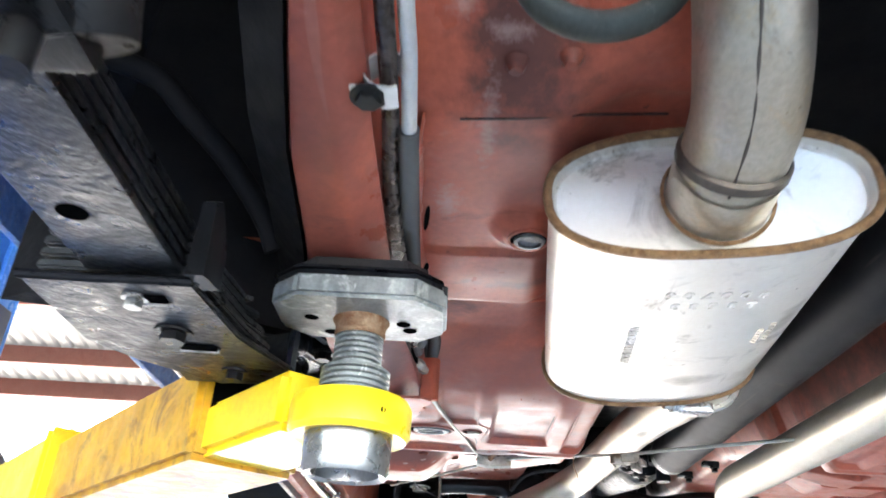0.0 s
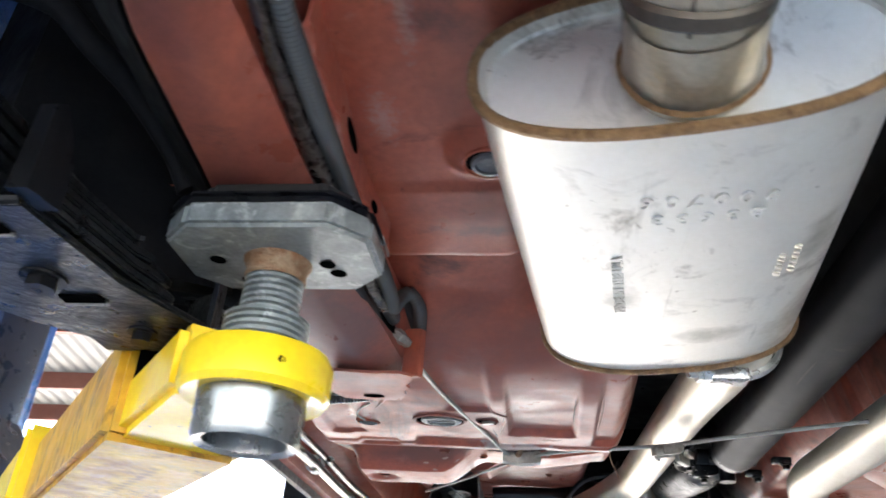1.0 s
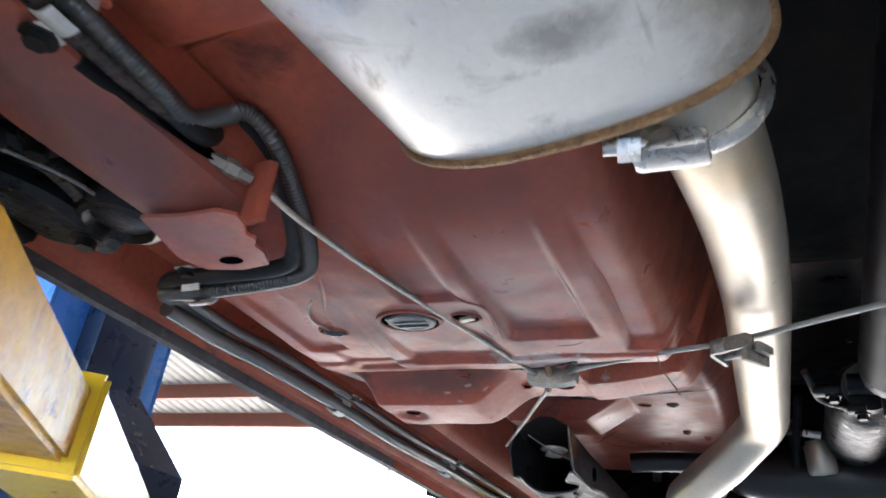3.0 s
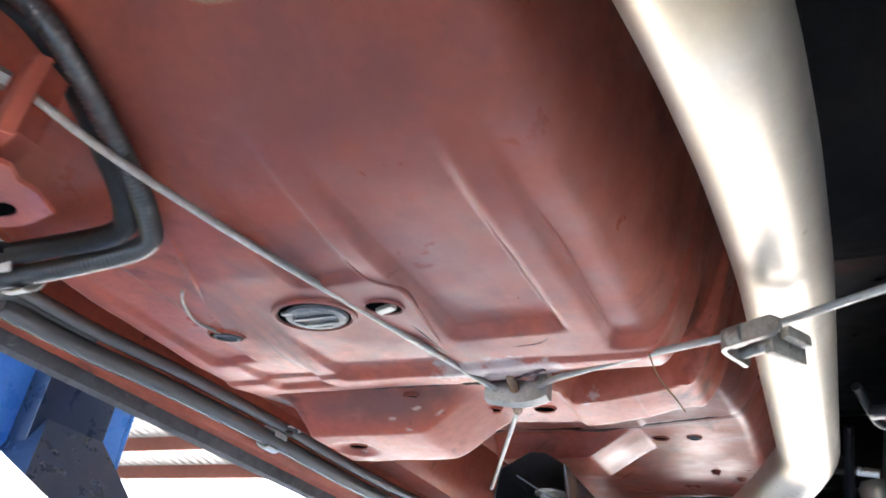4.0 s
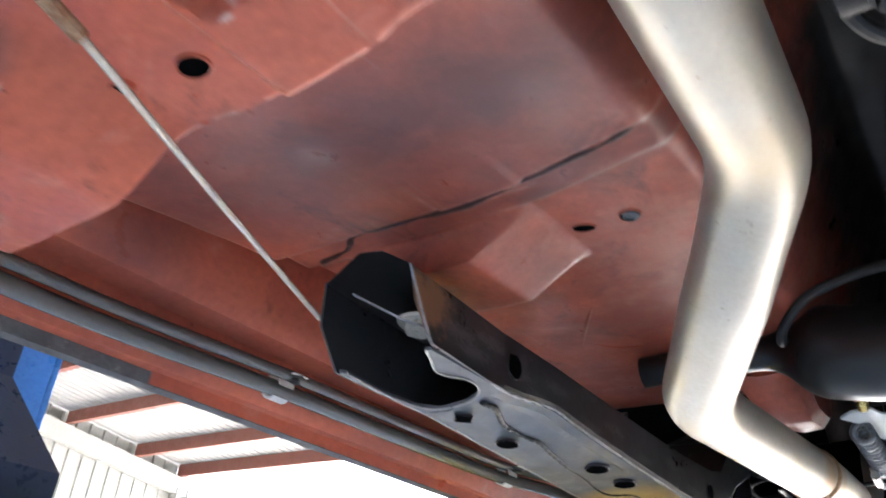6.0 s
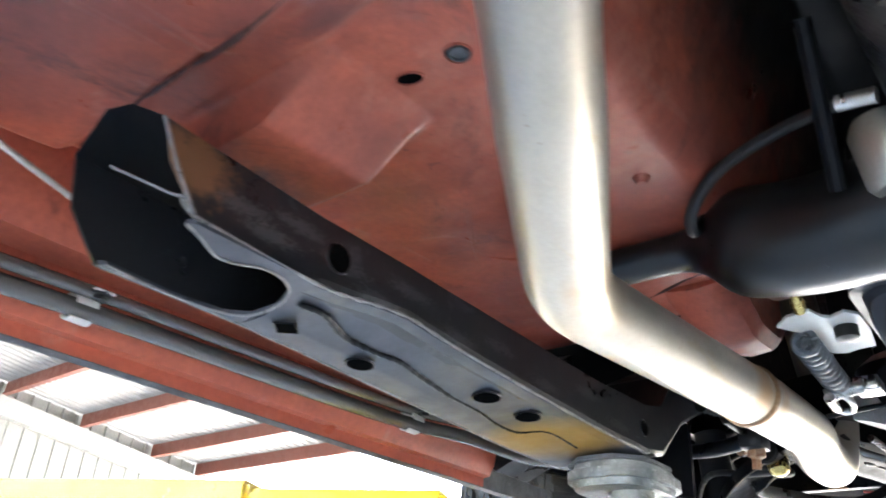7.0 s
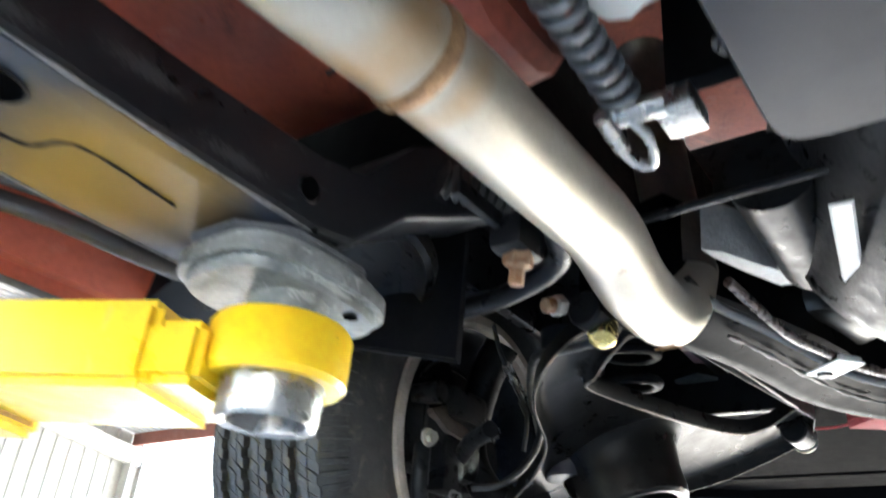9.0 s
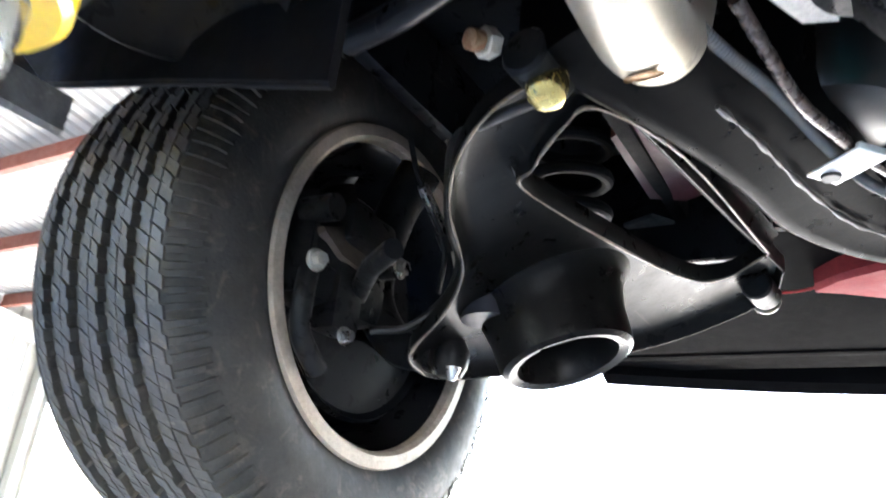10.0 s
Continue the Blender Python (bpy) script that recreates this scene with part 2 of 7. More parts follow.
for where, radii, colour in (((0.318, 0.74, 1.72), (0.030, 0.07, 0.04), (0.26, 0.195, 0.125)), ((0.25, 0.73, 1.69), (0.035, 0.018, 0.03), (0.15, 0.135, 0.11)), ((0.17, 0.66, 1.69), (0.02, 0.03, 0.03), (0.22, 0.20, 0.17)), ((0.29, 0.60, 1.70), (0.014, 0.05, 0.03), (0.19, 0.17, 0.14))):
    mark(ALUMINISED, where, radii, colour, 0.65, 0.9, 35, 0.7)
for where, radii in (((0.048, 0.390, 1.80), (0.020, 0.008, 0.05)), ((0.078, 0.378, 1.80), (0.016, 0.010, 0.05)), ((0.020, 0.375, 1.80), (0.012, 0.010, 0.05)), ((0.040, 0.46, 1.79), (0.008, 0.05, 0.04)), ((0.012, 0.56, 1.78), (0.012, 0.03, 0.04))):
    mark(PRIMER, where, radii, (0.55, 0.38, 0.34), 0.45, 1.2, 150, 0.9)
# brown stains; those ahead of the cross rib also paint in shade
for where, radii in (((0.105, 0.50, 1.79), (0.085, 0.12, 0.08)), ((0.11, 0.67, 1.78), (0.12, 0.06, 0.08)), ((-0.072, 0.56, 1.725), (0.06, 0.14, 0.06)), ((-0.075, 0.40, 1.74), (0.035, 0.12, 0.06)), ((0.13, 1.58, 1.78), (0.22, 0.11, 0.08)), ((0.02, 1.50, 1.77), (0.12, 0.04, 0.06)), ((0.09, 1.80, 1.80), (0.12, 0.17, 0.08)), ((0.03, 1.95, 1.81), (0.10, 0.05, 0.08))):
    mark(PRIMER, where, radii, (0.150, 0.054, 0.045), 0.72, 0.7, 14, 0.9)
# dark floor ahead of the rib: dirty paint and its shade together
mark(PRIMER, (0.07, 1.49, 1.81), (0.36, 0.125, 0.07), (0.115, 0.044, 0.041), 0.9, 0.5, 12, 0.8)
# mottling along the pressed panels and darker patches of the floor
mark(PRIMER, (0.10, 1.92, 1.87), (0.22, 0.24, 0.10), (0.24, 0.066, 0.046), 0.7, 1.5, 18, 1.0)
mark(PRIMER, (0.14, 1.80, 1.86), (0.12, 0.12, 0.10), (0.44, 0.17, 0.12), 0.5, 1.7, 40, 0.9)
mark(PRIMER, (0.13, 0.99, 1.75), (0.28, 0.26, 0.10), (0.33, 0.082, 0.052), 0.75, 0.6, 12, 0.8)
mark(PRIMER, (0.12, 1.06, 1.745), (0.13, 0.15, 0.08), (0.30, 0.130, 0.120), 0.6, 1.5, 26, 1.1)
mark(PRIMER, (0.02, 1.10, 1.745), (0.16, 0.13, 0.08), (0.17, 0.075, 0.068), 0.65, 1.6, 34, 0.9)
mark(PRIMER, (0.10, 0.90, 1.76), (0.20, 0.10, 0.08), (0.22, 0.080, 0.066), 0.6, 1.5, 24, 1.0)
# grime and painted shade in the groove behind the rib
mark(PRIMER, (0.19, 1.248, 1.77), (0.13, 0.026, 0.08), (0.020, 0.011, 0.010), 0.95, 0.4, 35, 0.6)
mark(PRIMER, (-0.05, 1.262, 1.74), (0.11, 0.030, 0.04), (0.17, 0.072, 0.060), 0.9, 0.5, 30, 0.7)
for where in ((-0.048, 1.276, 1.733), (-0.004, 1.283, 1.735), (-0.020, 1.268, 1.74), (-0.036, 1.288, 1.73), (0.118, 1.322, 1.755), (0.126, 1.318, 1.755), (-0.118, 1.345, 1.722)):
    mark(PRIMER, where, (0.0055, 0.0024, 0.02), (0.50, 0.36, 0.32), 0.75, 1.2, 260, 0.6)
# the same groove, wider: its grime and shade as one brown
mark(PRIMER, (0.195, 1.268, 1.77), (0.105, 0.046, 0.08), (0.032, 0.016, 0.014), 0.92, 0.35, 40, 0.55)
mark(PRIMER, (-0.055, 0.76, 1.71), (0.07, 0.16, 0.05), (0.165, 0.085, 0.082), 0.85, 0.7, 20, 0.7)
mark(PRIMER, (0.10, 1.62, 1.83), (0.26, 0.060, 0.06), (0.135, 0.050, 0.045), 0.7, 0.8, 14, 0.8)
mark(PRIMER, (-0.13, 1.46, 1.78), (0.10, 0.10, 0.08), (0.10, 0.040, 0.040), 0.7, 0.7, 14, 0.8)
mark(PIPE_STEEL, (0.147, 2.156, 1.75), (0.06, 0.030, 0.06), (0.42, 0.25, 0.11), 0.8, 0.3, 25, 0.5)
mark(PIPE_STEEL, (0.148, 2.201, 1.75), (0.06, 0.016, 0.06), (0.42, 0.25, 0.11), 0.6, 0.4, 25, 0.5)
mark(PIPE_STEEL, (0.160, 1.845, 1.72), (0.03, 0.035, 0.03), (0.40, 0.26, 0.13), 0.6, 0.6, 30, 0.7)
for where, radii in (((0.137, 1.955, 1.724), (0.004, 0.034, 0.005)), ((0.151, 1.845, 1.724), (0.006, 0.012, 0.006)), ((0.138, 2.385, 1.738), (0.012, 0.026, 0.006)), ((0.147, 2.270, 1.736), (0.006, 0.030, 0.006)), ((0.144, 2.325, 1.738), (0.006, 0.030, 0.006)),
                     ((0.150, 2.43, 1.738), (0.010, 0.008, 0.008)), ((0.141, 2.610, 1.758), (0.012, 0.010, 0.014)), ((0.272, 1.512, 1.745), (0.012, 0.018, 0.008)), ((0.255, 1.60, 1.745), (0.010, 0.016, 0.008)), ((0.288, 0.862, 1.708), (0.008, 0.012, 0.006))):
    mark(PIPE_STEEL, where, radii, (0.13, 0.09, 0.06), 0.7, 1.4, 160, 0.5)
for where, radii in (((0.283, 1.55, 1.75), (0.04, 0.045, 0.03)), ((0.135, 1.88, 1.73), (0.04, 0.05, 0.03)), ((0.30, 0.88, 1.72), (0.04, 0.04, 0.03))):
    mark(PIPE_STEEL, where, radii, (0.40, 0.29, 0.15), 0.55, 0.6, 30, 0.8)

ROOF_SHEET = bpy.data.materials.new("pale_translucent_sheet")
ROOF_SHEET.use_nodes = True
_n, _l = ROOF_SHEET.node_tree.nodes, ROOF_SHEET.node_tree.links
_mix, _t, _d = _n.new("ShaderNodeMixShader"), _n.new("ShaderNodeBsdfTranslucent"), _n.new("ShaderNodeBsdfDiffuse")
_noise = _n.new("ShaderNodeTexNoise")
_noise.inputs["Scale"].default_value = 2.0
_ramp = _n.new("ShaderNodeMix")
_ramp.data_type = "RGBA"
_ramp.inputs["A"].default_value, _ramp.inputs["B"].default_value = (0.25, 0.25, 0.247, 1), (0.20, 0.20, 0.198, 1)
_l.new(_noise.outputs["Fac"], _ramp.inputs["Factor"])
for _s in (_t, _d):
    _l.new(_ramp.outputs["Result"], _s.inputs["Color"])
_l.new(_t.outputs[0], _mix.inputs[1])
_l.new(_d.outputs[0], _mix.inputs[2])
_mix.inputs["Fac"].default_value = 0.984
_l.new(_mix.outputs[0], _n["Material Output"].inputs["Surface"])


# ---- shape helpers ----
def put(name, verts, faces, mat, parent=None, label="", smooth=True, sharp=35):
    mesh = bpy.data.meshes.new(name)
    mesh.from_pydata([tuple(v) for v in verts], [], faces)
    mesh.update()
    for p in mesh.polygons:
        p.use_smooth = smooth
    if smooth:
        mesh.set_sharp_from_angle(angle=radians(sharp))
    mesh.materials.append(mat)
    ob = new(name, mesh)
    if parent:
        ob.parent = parent
    if label:
        tagged(ob, label)
    return ob


def part(name, bm, mat, parent=None, label="", sharp=35, place=None):
    bmesh.ops.recalc_face_normals(bm, faces=bm.faces)
    if place:
        bmesh.ops.transform(bm, matrix=place, verts=bm.verts)
    mesh = bpy.data.meshes.new(name)
    bm.to_mesh(mesh)
    bm.free()
    for p in mesh.polygons:
        p.use_smooth = True
    mesh.set_sharp_from_angle(angle=radians(sharp))
    mesh.materials.append(mat)
    ob = new(name, mesh)
    if parent:
        ob.parent = parent
    if label:
        tagged(ob, label)
    return ob


def thing(name, label, category, at=(0, 0, 0), group="", kind=""):
    ob = new(name)
    ob.location = at
    bpy.context.view_layer.update()
    return tagged(ob, label, category, group, kind)


def box(size, bevel=0.0, at=(0, 0, 0), segments=2):
    bm = bmesh.new()
    bmesh.ops.create_cube(bm, size=1)
    bmesh.ops.scale(bm, vec=size, verts=bm.verts)
    if bevel:
        bmesh.ops.bevel(bm, geom=bm.edges[:], offset=bevel, segments=segments, affect="EDGES", profile=0.6)
    bmesh.ops.translate(bm, vec=at, verts=bm.verts)
    return bm


def prism(outline, low, high, bevel=0.0):
    """A plate: an outline in x, y from low to high."""
    bm = bmesh.new()
    bottom = [bm.verts.new((x, y, low)) for x, y in outline]
    face = bm.faces.new(bottom)
    up = bmesh.ops.extrude_face_region(bm, geom=[face])
    bmesh.ops.translate(bm, vec=(0, 0, high - low), verts=[v for v in up["geom"] if isinstance(v, bmesh.types.BMVert)])
    if bevel:
        bmesh.ops.bevel(bm, geom=bm.edges[:], offset=bevel, segments=2, affect="EDGES")
    return bm


def lathe(profile, steps=40, start=0.0, sweep=360.0):
    """Turns (radius, height) pairs about z."""
    bm = bmesh.new()
    closed = sweep >= 360
    rings = []
    for n in range(steps if closed else steps + 1):
        a = radians(start + sweep * n / steps)
        rings.append([bm.verts.new((r * math.cos(a), r * math.sin(a), z)) for r, z in profile])
    for n in range(steps):
        a, b = rings[n], rings[(n + 1) % len(rings)]
        for k in range(len(profile) - 1):
            bm.faces.new((a[k], b[k], b[k + 1], a[k + 1]))
    bmesh.ops.remove_doubles(bm, verts=bm.verts, dist=1e-6)
    return bm


def smooth_path(points, per=10):
    """Catmull-Rom through the points."""
    pts = [Vector(p) for p in points]
    pts = [pts[0] * 2 - pts[1], *pts, pts[-1] * 2 - pts[-2]]
    out = []
    for a, b, c, d in zip(pts, pts[1:], pts[2:], pts[3:]):
        for k in range(per):
            t = k / per
            out.append(0.5 * (2 * b + (c - a) * t + (2 * a - 5 * b + 4 * c - d) * t * t + (3 * b - a - 3 * c + d) * t ** 3))
    return out + [pts[-2]]


def rounded_path(points, radius, steps=8):
    """Straight runs with bends of about the given radius."""
    pts = [Vector(p) for p in points]
    out = [pts[0]]
    for a, b, c in zip(pts, pts[1:], pts[2:]):
        cut = min(radius, (b - a).length * 0.48, (c - b).length * 0.48)
        p, q = b + (a - b).normalized() * cut, b + (c - b).normalized() * cut
        out += [p.lerp(b, t / steps).lerp(b.lerp(q, t / steps), t / steps) for t in range(steps + 1)]
    return out + [pts[-1]]


def tube(path, radius, sides=20, squash=1.0, caps=True):
    """Sweeps a round section along a path; radius is a number or a function of 0..1."""
    bm = bmesh.new()
    path = [Vector(p) for p in path]
    clean = [path[0]]
    for p in path[1:]:
        if (p - clean[-1]).length > 1e-5:
            clean.append(p)
    path, rings = clean, []
    ahead = (path[1] - path[0]).normalized()
    side = ahead.cross(Vector((0, 0, 1)) if abs(ahead.z) < 0.9 else Vector((0, 1, 0))).normalized()
    for n, p in enumerate(path):
        d = (path[min(n + 1, len(path) - 1)] - path[max(n - 1, 0)]).normalized()
        side = (side - d * side.dot(d)).normalized()
        over = side.cross(d)
        r = radius(n / (len(path) - 1)) if callable(radius) else radius
        rings.append([bm.verts.new(p + r * (math.cos(a) * side + squash * math.sin(a) * over)) for a in (2 * math.pi * k / sides for k in range(sides))])
    for a, b in zip(rings, rings[1:]):
        for k in range(sides):
            bm.faces.new((a[k], a[(k + 1) % sides], b[(k + 1) % sides], b[k]))
    if caps:
        bm.faces.new(rings[0][::-1])
        bm.faces.new(rings[-1])
    return bm


def along(a, b):
    """The pose whose z runs from a to b."""
    a, b = Vector(a), Vector(b)
    return Matrix.Translation(a) @ (b - a).to_track_quat("Z", "Y").to_matrix().to_4x4()


def join(*bms):
    out = bmesh.new()
    for bm in bms:
        mesh = bpy.data.meshes.new("joint")
        bm.to_mesh(mesh)
        bm.free()
        out.from_mesh(mesh)
        bpy.data.meshes.remove(mesh)
    return out


def at(bm, m):
    bmesh.ops.transform(bm, matrix=m, verts=bm.verts)
    return bm


def bolt_head(r, h):
    """A flanged hexagon head, head downward."""
    head = lathe([(0, 0), (r * 0.9, 0), (r, -h * 0.12), (r, -h), (0, -h)], 6)
    return join(head, lathe([(0, 0.001), (r * 1.5, 0.001), (r * 1.45, -h * 0.2), (0, -h * 0.22)], 20))


# ---- the hall ----
RISE = 0.14


def roof_z(y):
    """The roof's underside: it falls to the front from a ridge."""
    return 4.46 - RISE * (y - 6.85) if y > -3 else 4.46 + RISE * 9.85 + RISE * (y + 3)


def ribbed_sheet(name, length, rib, pitch, depth, mat, place, height_at, label):
    """A sheet in local x (across the ribs) and y, with trapezoid ribs standing up in z."""
    xs, x = [], 0.0
    while x < length:
        for dx, z in ((0, 0), (pitch - rib, 0), (pitch - rib * 0.72, depth), (pitch - rib * 0.28, depth)):
            xs.append((x + dx, z))
        x += pitch
    verts, faces = [], []
    for n, (x, z) in enumerate(xs):
        for y, lift in height_at(x):
            verts.append(place @ Vector((x, y, z + lift)))
    k = len(height_at(0))
    for n in range(len(xs) - 1):
        for j in range(k - 1):
            faces.append((n * k + j, n * k + j + 1, (n + 1) * k + j + 1, (n + 1) * k + j))
    return tagged(put(name, verts, faces, mat, None, label, sharp=20), category="wall", kind="structure")


ground_bm = bmesh.new()
bmesh.ops.create_grid(ground_bm, x_segments=1, y_segments=1, size=400)
tagged(part("ground", ground_bm, CONCRETE, None, "pale grey concrete slab and yard"), category="floor", kind="structure")

tagged(part("floor", box((22.8, 16.2, 0.05), 0.004, (0.37, 1.05, -0.0)), SLAB, None, "worn grey concrete workshop floor"), category="floor", kind="structure")

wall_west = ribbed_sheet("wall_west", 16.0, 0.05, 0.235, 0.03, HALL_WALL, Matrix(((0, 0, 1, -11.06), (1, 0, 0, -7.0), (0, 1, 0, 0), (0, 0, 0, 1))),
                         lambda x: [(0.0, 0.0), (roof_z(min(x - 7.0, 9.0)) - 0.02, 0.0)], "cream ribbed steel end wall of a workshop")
# assumed end wall, out of view; it blocks light from the east
unseen_wall_east = ribbed_sheet("unseen_wall_east", 16.0, 0.05, 0.235, 0.03, HALL_WALL, Matrix(((0, 0, -1, 11.8), (1, 0, 0, -7.0), (0, 1, 0, 0), (0, 0, 0, 1))),
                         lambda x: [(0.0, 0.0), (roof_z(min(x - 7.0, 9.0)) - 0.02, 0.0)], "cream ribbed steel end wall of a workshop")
# added wall, never in view: it shuts daylight out on the right
unseen_wall_north = ribbed_sheet("unseen_wall_north", 9.9, 0.05, 0.235, 0.03, HALL_WALL, Matrix(((1, 0, 0, 1.9), (0, 0, -1, 9.16), (0, 1, 0, 0), (0, 0, 0, 1))),
                          lambda x: [(0.0, 0.0), (roof_z(9.0) - 0.02, 0.0)], "unseen ribbed wall added to keep daylight off the right")
# added opaque roof, out of view, so that light comes from the left
unseen_roof_east = ribbed_sheet("unseen_roof_east", 9.9, 0.10, 0.30, 0.035, ROOF_METAL, Matrix.Translation((2.0, 0, 0)),
                         lambda x: [(-7.0, roof_z(-7.0)), (-3.0, roof_z(-3.0)), (9.1, roof_z(9.1))], "unseen opaque roof sheeting added to darken the right side")
tagged(unseen_roof_east, category="roof")
roof = ribbed_sheet("roof", 13.35, 0.07, 0.16, 0.035, ROOF_SHEET, Matrix.Translation((-11.2, 0, 0)),
                    lambda x: [(-7.0, roof_z(-7.0)), (-3.0, roof_z(-3.0)), (9.1, roof_z(9.1))], "pale ribbed roof sheeting, glowing with daylight")
tagged(roof, category="roof")


def purlin(y, low, high):
    """A Z-shaped cold-rolled beam along x."""
    t, f = 0.006, 0.07
    bm = join(box((22.6, t, high - low), 0, (0.3, y, (low + high) / 2)), box((22.6, f, t), 0, (0.3, y - f / 2, low + t / 2)), box((22.6, f, t), 0, (0.3, y + f / 2, high - t / 2)),
              box((22.6, t, 0.02), 0, (0.3, y - f, low + 0.01)))
    return part("purlin", bm, BEAM_RED, roof, "red-brown steel purlin")


for y in (-6.9, -5.6, -4.2, -2.8, -1.5, -0.3, 0.9, 2.1, 3.3, 4.5, 5.7, 6.87, 8.1, 8.95):
    purlin(y, roof_z(y) - 0.225, roof_z(y) - 0.012)

for x in (-10.9, 0.4, 11.6):
    verts, faces = [], []
    for side in (-0.07, 0.07):
        for y in (-7.0, -3.0, 9.1):
            verts += [(x + side, y, roof_z(y) - 0.50), (x + side, y, roof_z(y) - 0.24)]
    for k in (0, 2):
        faces += [(k, k + 1, k + 3, k + 2), (k + 6, k + 8, k + 9, k + 7), (k, k + 2, k + 8, k + 6), (k + 1, k + 7, k + 9, k + 3)]
    faces += [(0, 6, 7, 1), (4, 5, 11, 10)]
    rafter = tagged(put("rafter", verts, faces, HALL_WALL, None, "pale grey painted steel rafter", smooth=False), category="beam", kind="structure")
    if x < 0 or x > 5:
        for y in (-7.0, 9.0):
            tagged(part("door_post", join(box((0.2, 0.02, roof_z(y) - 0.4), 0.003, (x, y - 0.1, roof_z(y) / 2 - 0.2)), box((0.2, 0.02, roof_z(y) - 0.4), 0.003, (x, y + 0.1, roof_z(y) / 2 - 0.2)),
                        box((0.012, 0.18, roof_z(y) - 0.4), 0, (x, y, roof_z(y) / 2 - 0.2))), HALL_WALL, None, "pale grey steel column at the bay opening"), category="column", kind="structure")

tagged(part("door_rail", at(lathe([(0, 0), (0.035, 0), (0.035, 3.9), (0, 3.9)], 16), Matrix.Translation((-4.4, 9.0, 0))), WALL_SHEET, None, "slim pale steel post of the bay door"), category="post", kind="structure")


# ---- the car ----
MID = 0.40  # the car's centre line in x; it points along +y


def ease(a, b, v):
    t = min(1.0, max(0.0, (v - a) / (b - a)))
    return t * t * (3 - 2 * t)


def bump_box(x, y, x0, x1, y0, y1, soft, tail=None):
    back = tail or soft
    return ease(x0 - soft, x0 + soft, x) * (1 - ease(x1 - soft, x1 + soft, x)) * ease(y0 - back, y0 + back, y) * (1 - ease(y1 - soft, y1 + soft, y))


PAN_Y = [-0.6, 0.1, 0.25, 0.40, 0.44, 0.744, 0.756, 0.82, 0.98, 1.20, 1.372, 1.392, 1.50, 1.604, 1.614, 1.646, 1.658, 1.68, 1.95, 2.10, 2.25, 2.36, 2.42, 2.48]
PAN_Z = [2.00, 1.95, 1.88, 1.800, 1.781, 1.775, 1.789, 1.782, 1.737, 1.733, 1.764, 1.806, 1.820, 1.833, 1.843, 1.844, 1.853, 1.855, 1.868, 1.874, 1.885, 1.905, 1.96, 2.14]


def pan_z(x, y):
    """Height of the pressed floor, the same on both sides of the tunnel."""
    u = abs(x - MID)
    xl = MID - u
    z = float(np.interp(y + 0.028 * ease(0.05, 0.24, xl) * ease(1.45, 1.55, y) * (1 - ease(1.66, 1.74, y)), PAN_Y, PAN_Z))
    if 0.79 < y < 1.19 or y > 1.74:
        z = sum(float(np.interp(y + d, PAN_Y, PAN_Z)) for d in (-0.05, -0.03, -0.01, 0.01, 0.03, 0.05)) / 6 if y > 0.86 else z
    # long pressed panels between ridges
    for x0, x1, y0, y1, up in ((0.078, 0.158, 0.98, 1.143, 0.008), (0.184, 0.246, 0.985, 1.178, 0.008), (0.006, 0.056, 0.95, 1.05, 0.005), (-0.155, -0.112, 1.00, 1.15, 0.004),
                               (-0.05, 0.058, 1.150, 1.198, 0.006), (-0.13, -0.075, 1.165, 1.215, 0.005), (0.02, 0.10, 1.58, 1.62, -0.004), (-0.03, 0.24, 0.49, 0.64, 0.003)):
        z += up * bump_box(xl, y, x0, x1, y0, y1, 0.0032, 0.06)
    # seat cross rib with a raised notch in the middle
    back = 1.231 + 0.083 * ease(0.094, 0.112, xl) - 0.028 * ease(0.20, 0.265, xl)
    front = 1.368 + 0.008 * ease(0.0, 0.10, xl) - 0.012 * ease(0.150, 0.205, xl) - 0.044 * ease(0.200, 0.262, xl)
    rib = ease(back, back + 0.007, y) * (1 - ease(front, front + 0.007, y)) * ease(-0.162, -0.146, xl) * (1 - ease(0.252, 0.268, xl))
    z += 0.048 * bump_box(xl, y, 0.112, 0.30, 1.226, back, 0.007)
    ramp = 0.030 * min(1.0, max(0.0, (1.292 - y) / 0.056))
    low = 1.7195 + ramp * (1 - ease(-0.03, 0.035, xl)) + 0.036 * ease(-0.03, 0.035, xl) - 0.005 * ease(0.096, 0.104, xl) + 0.016 * ease(0.10, 0.25, xl)
    low += 0.005 * (1 - ease(0.012, 0.030, math.hypot(xl + 0.121, (y - 1.331) * 1.3)))
    z += rib * (low - z)
    # sloping pocket beside the subframe rail
    z -= 0.040 * (1 - min(1.0, max(0.0, (xl - 0.012) / 0.062))) * bump_box(xl, y, -0.12, 0.09, 1.655, 1.770, 0.006)
    # raised bay over the muffler
    z += 0.030 * bump_box(xl, y, 0.115, 0.30, 0.43, 0.83, 0.03)
    # domed recess round a drain plug
    for px, py, r, d in ((0.081, 0.598, 0.036, -0.011),):
        z += d * (1 - ease(r * 0.45, r, math.hypot(xl - px, y - py)))
    # floor rolls up towards the sill
    z += 0.030 * ease(0.572, 0.60, u)
    # rear floor keeps clear of the frame rail
    edge = 0.195 + 0.02 * ease(1.4, 2.2, y)
    z += (max(2.02, z + 0.20) - z) * (1 - ease(edge - 0.105, edge, u))
    z += 0.0016 * noise.noise(Vector((x * 9, y * 9, 1.3))) + 0.0007 * noise.noise(Vector((x * 30, y * 30, 4.0)))
    return z


car = thing("car", "classic car raised on a lift, its underbody in red oxide primer", "car", (MID, 1.3, 1.7))


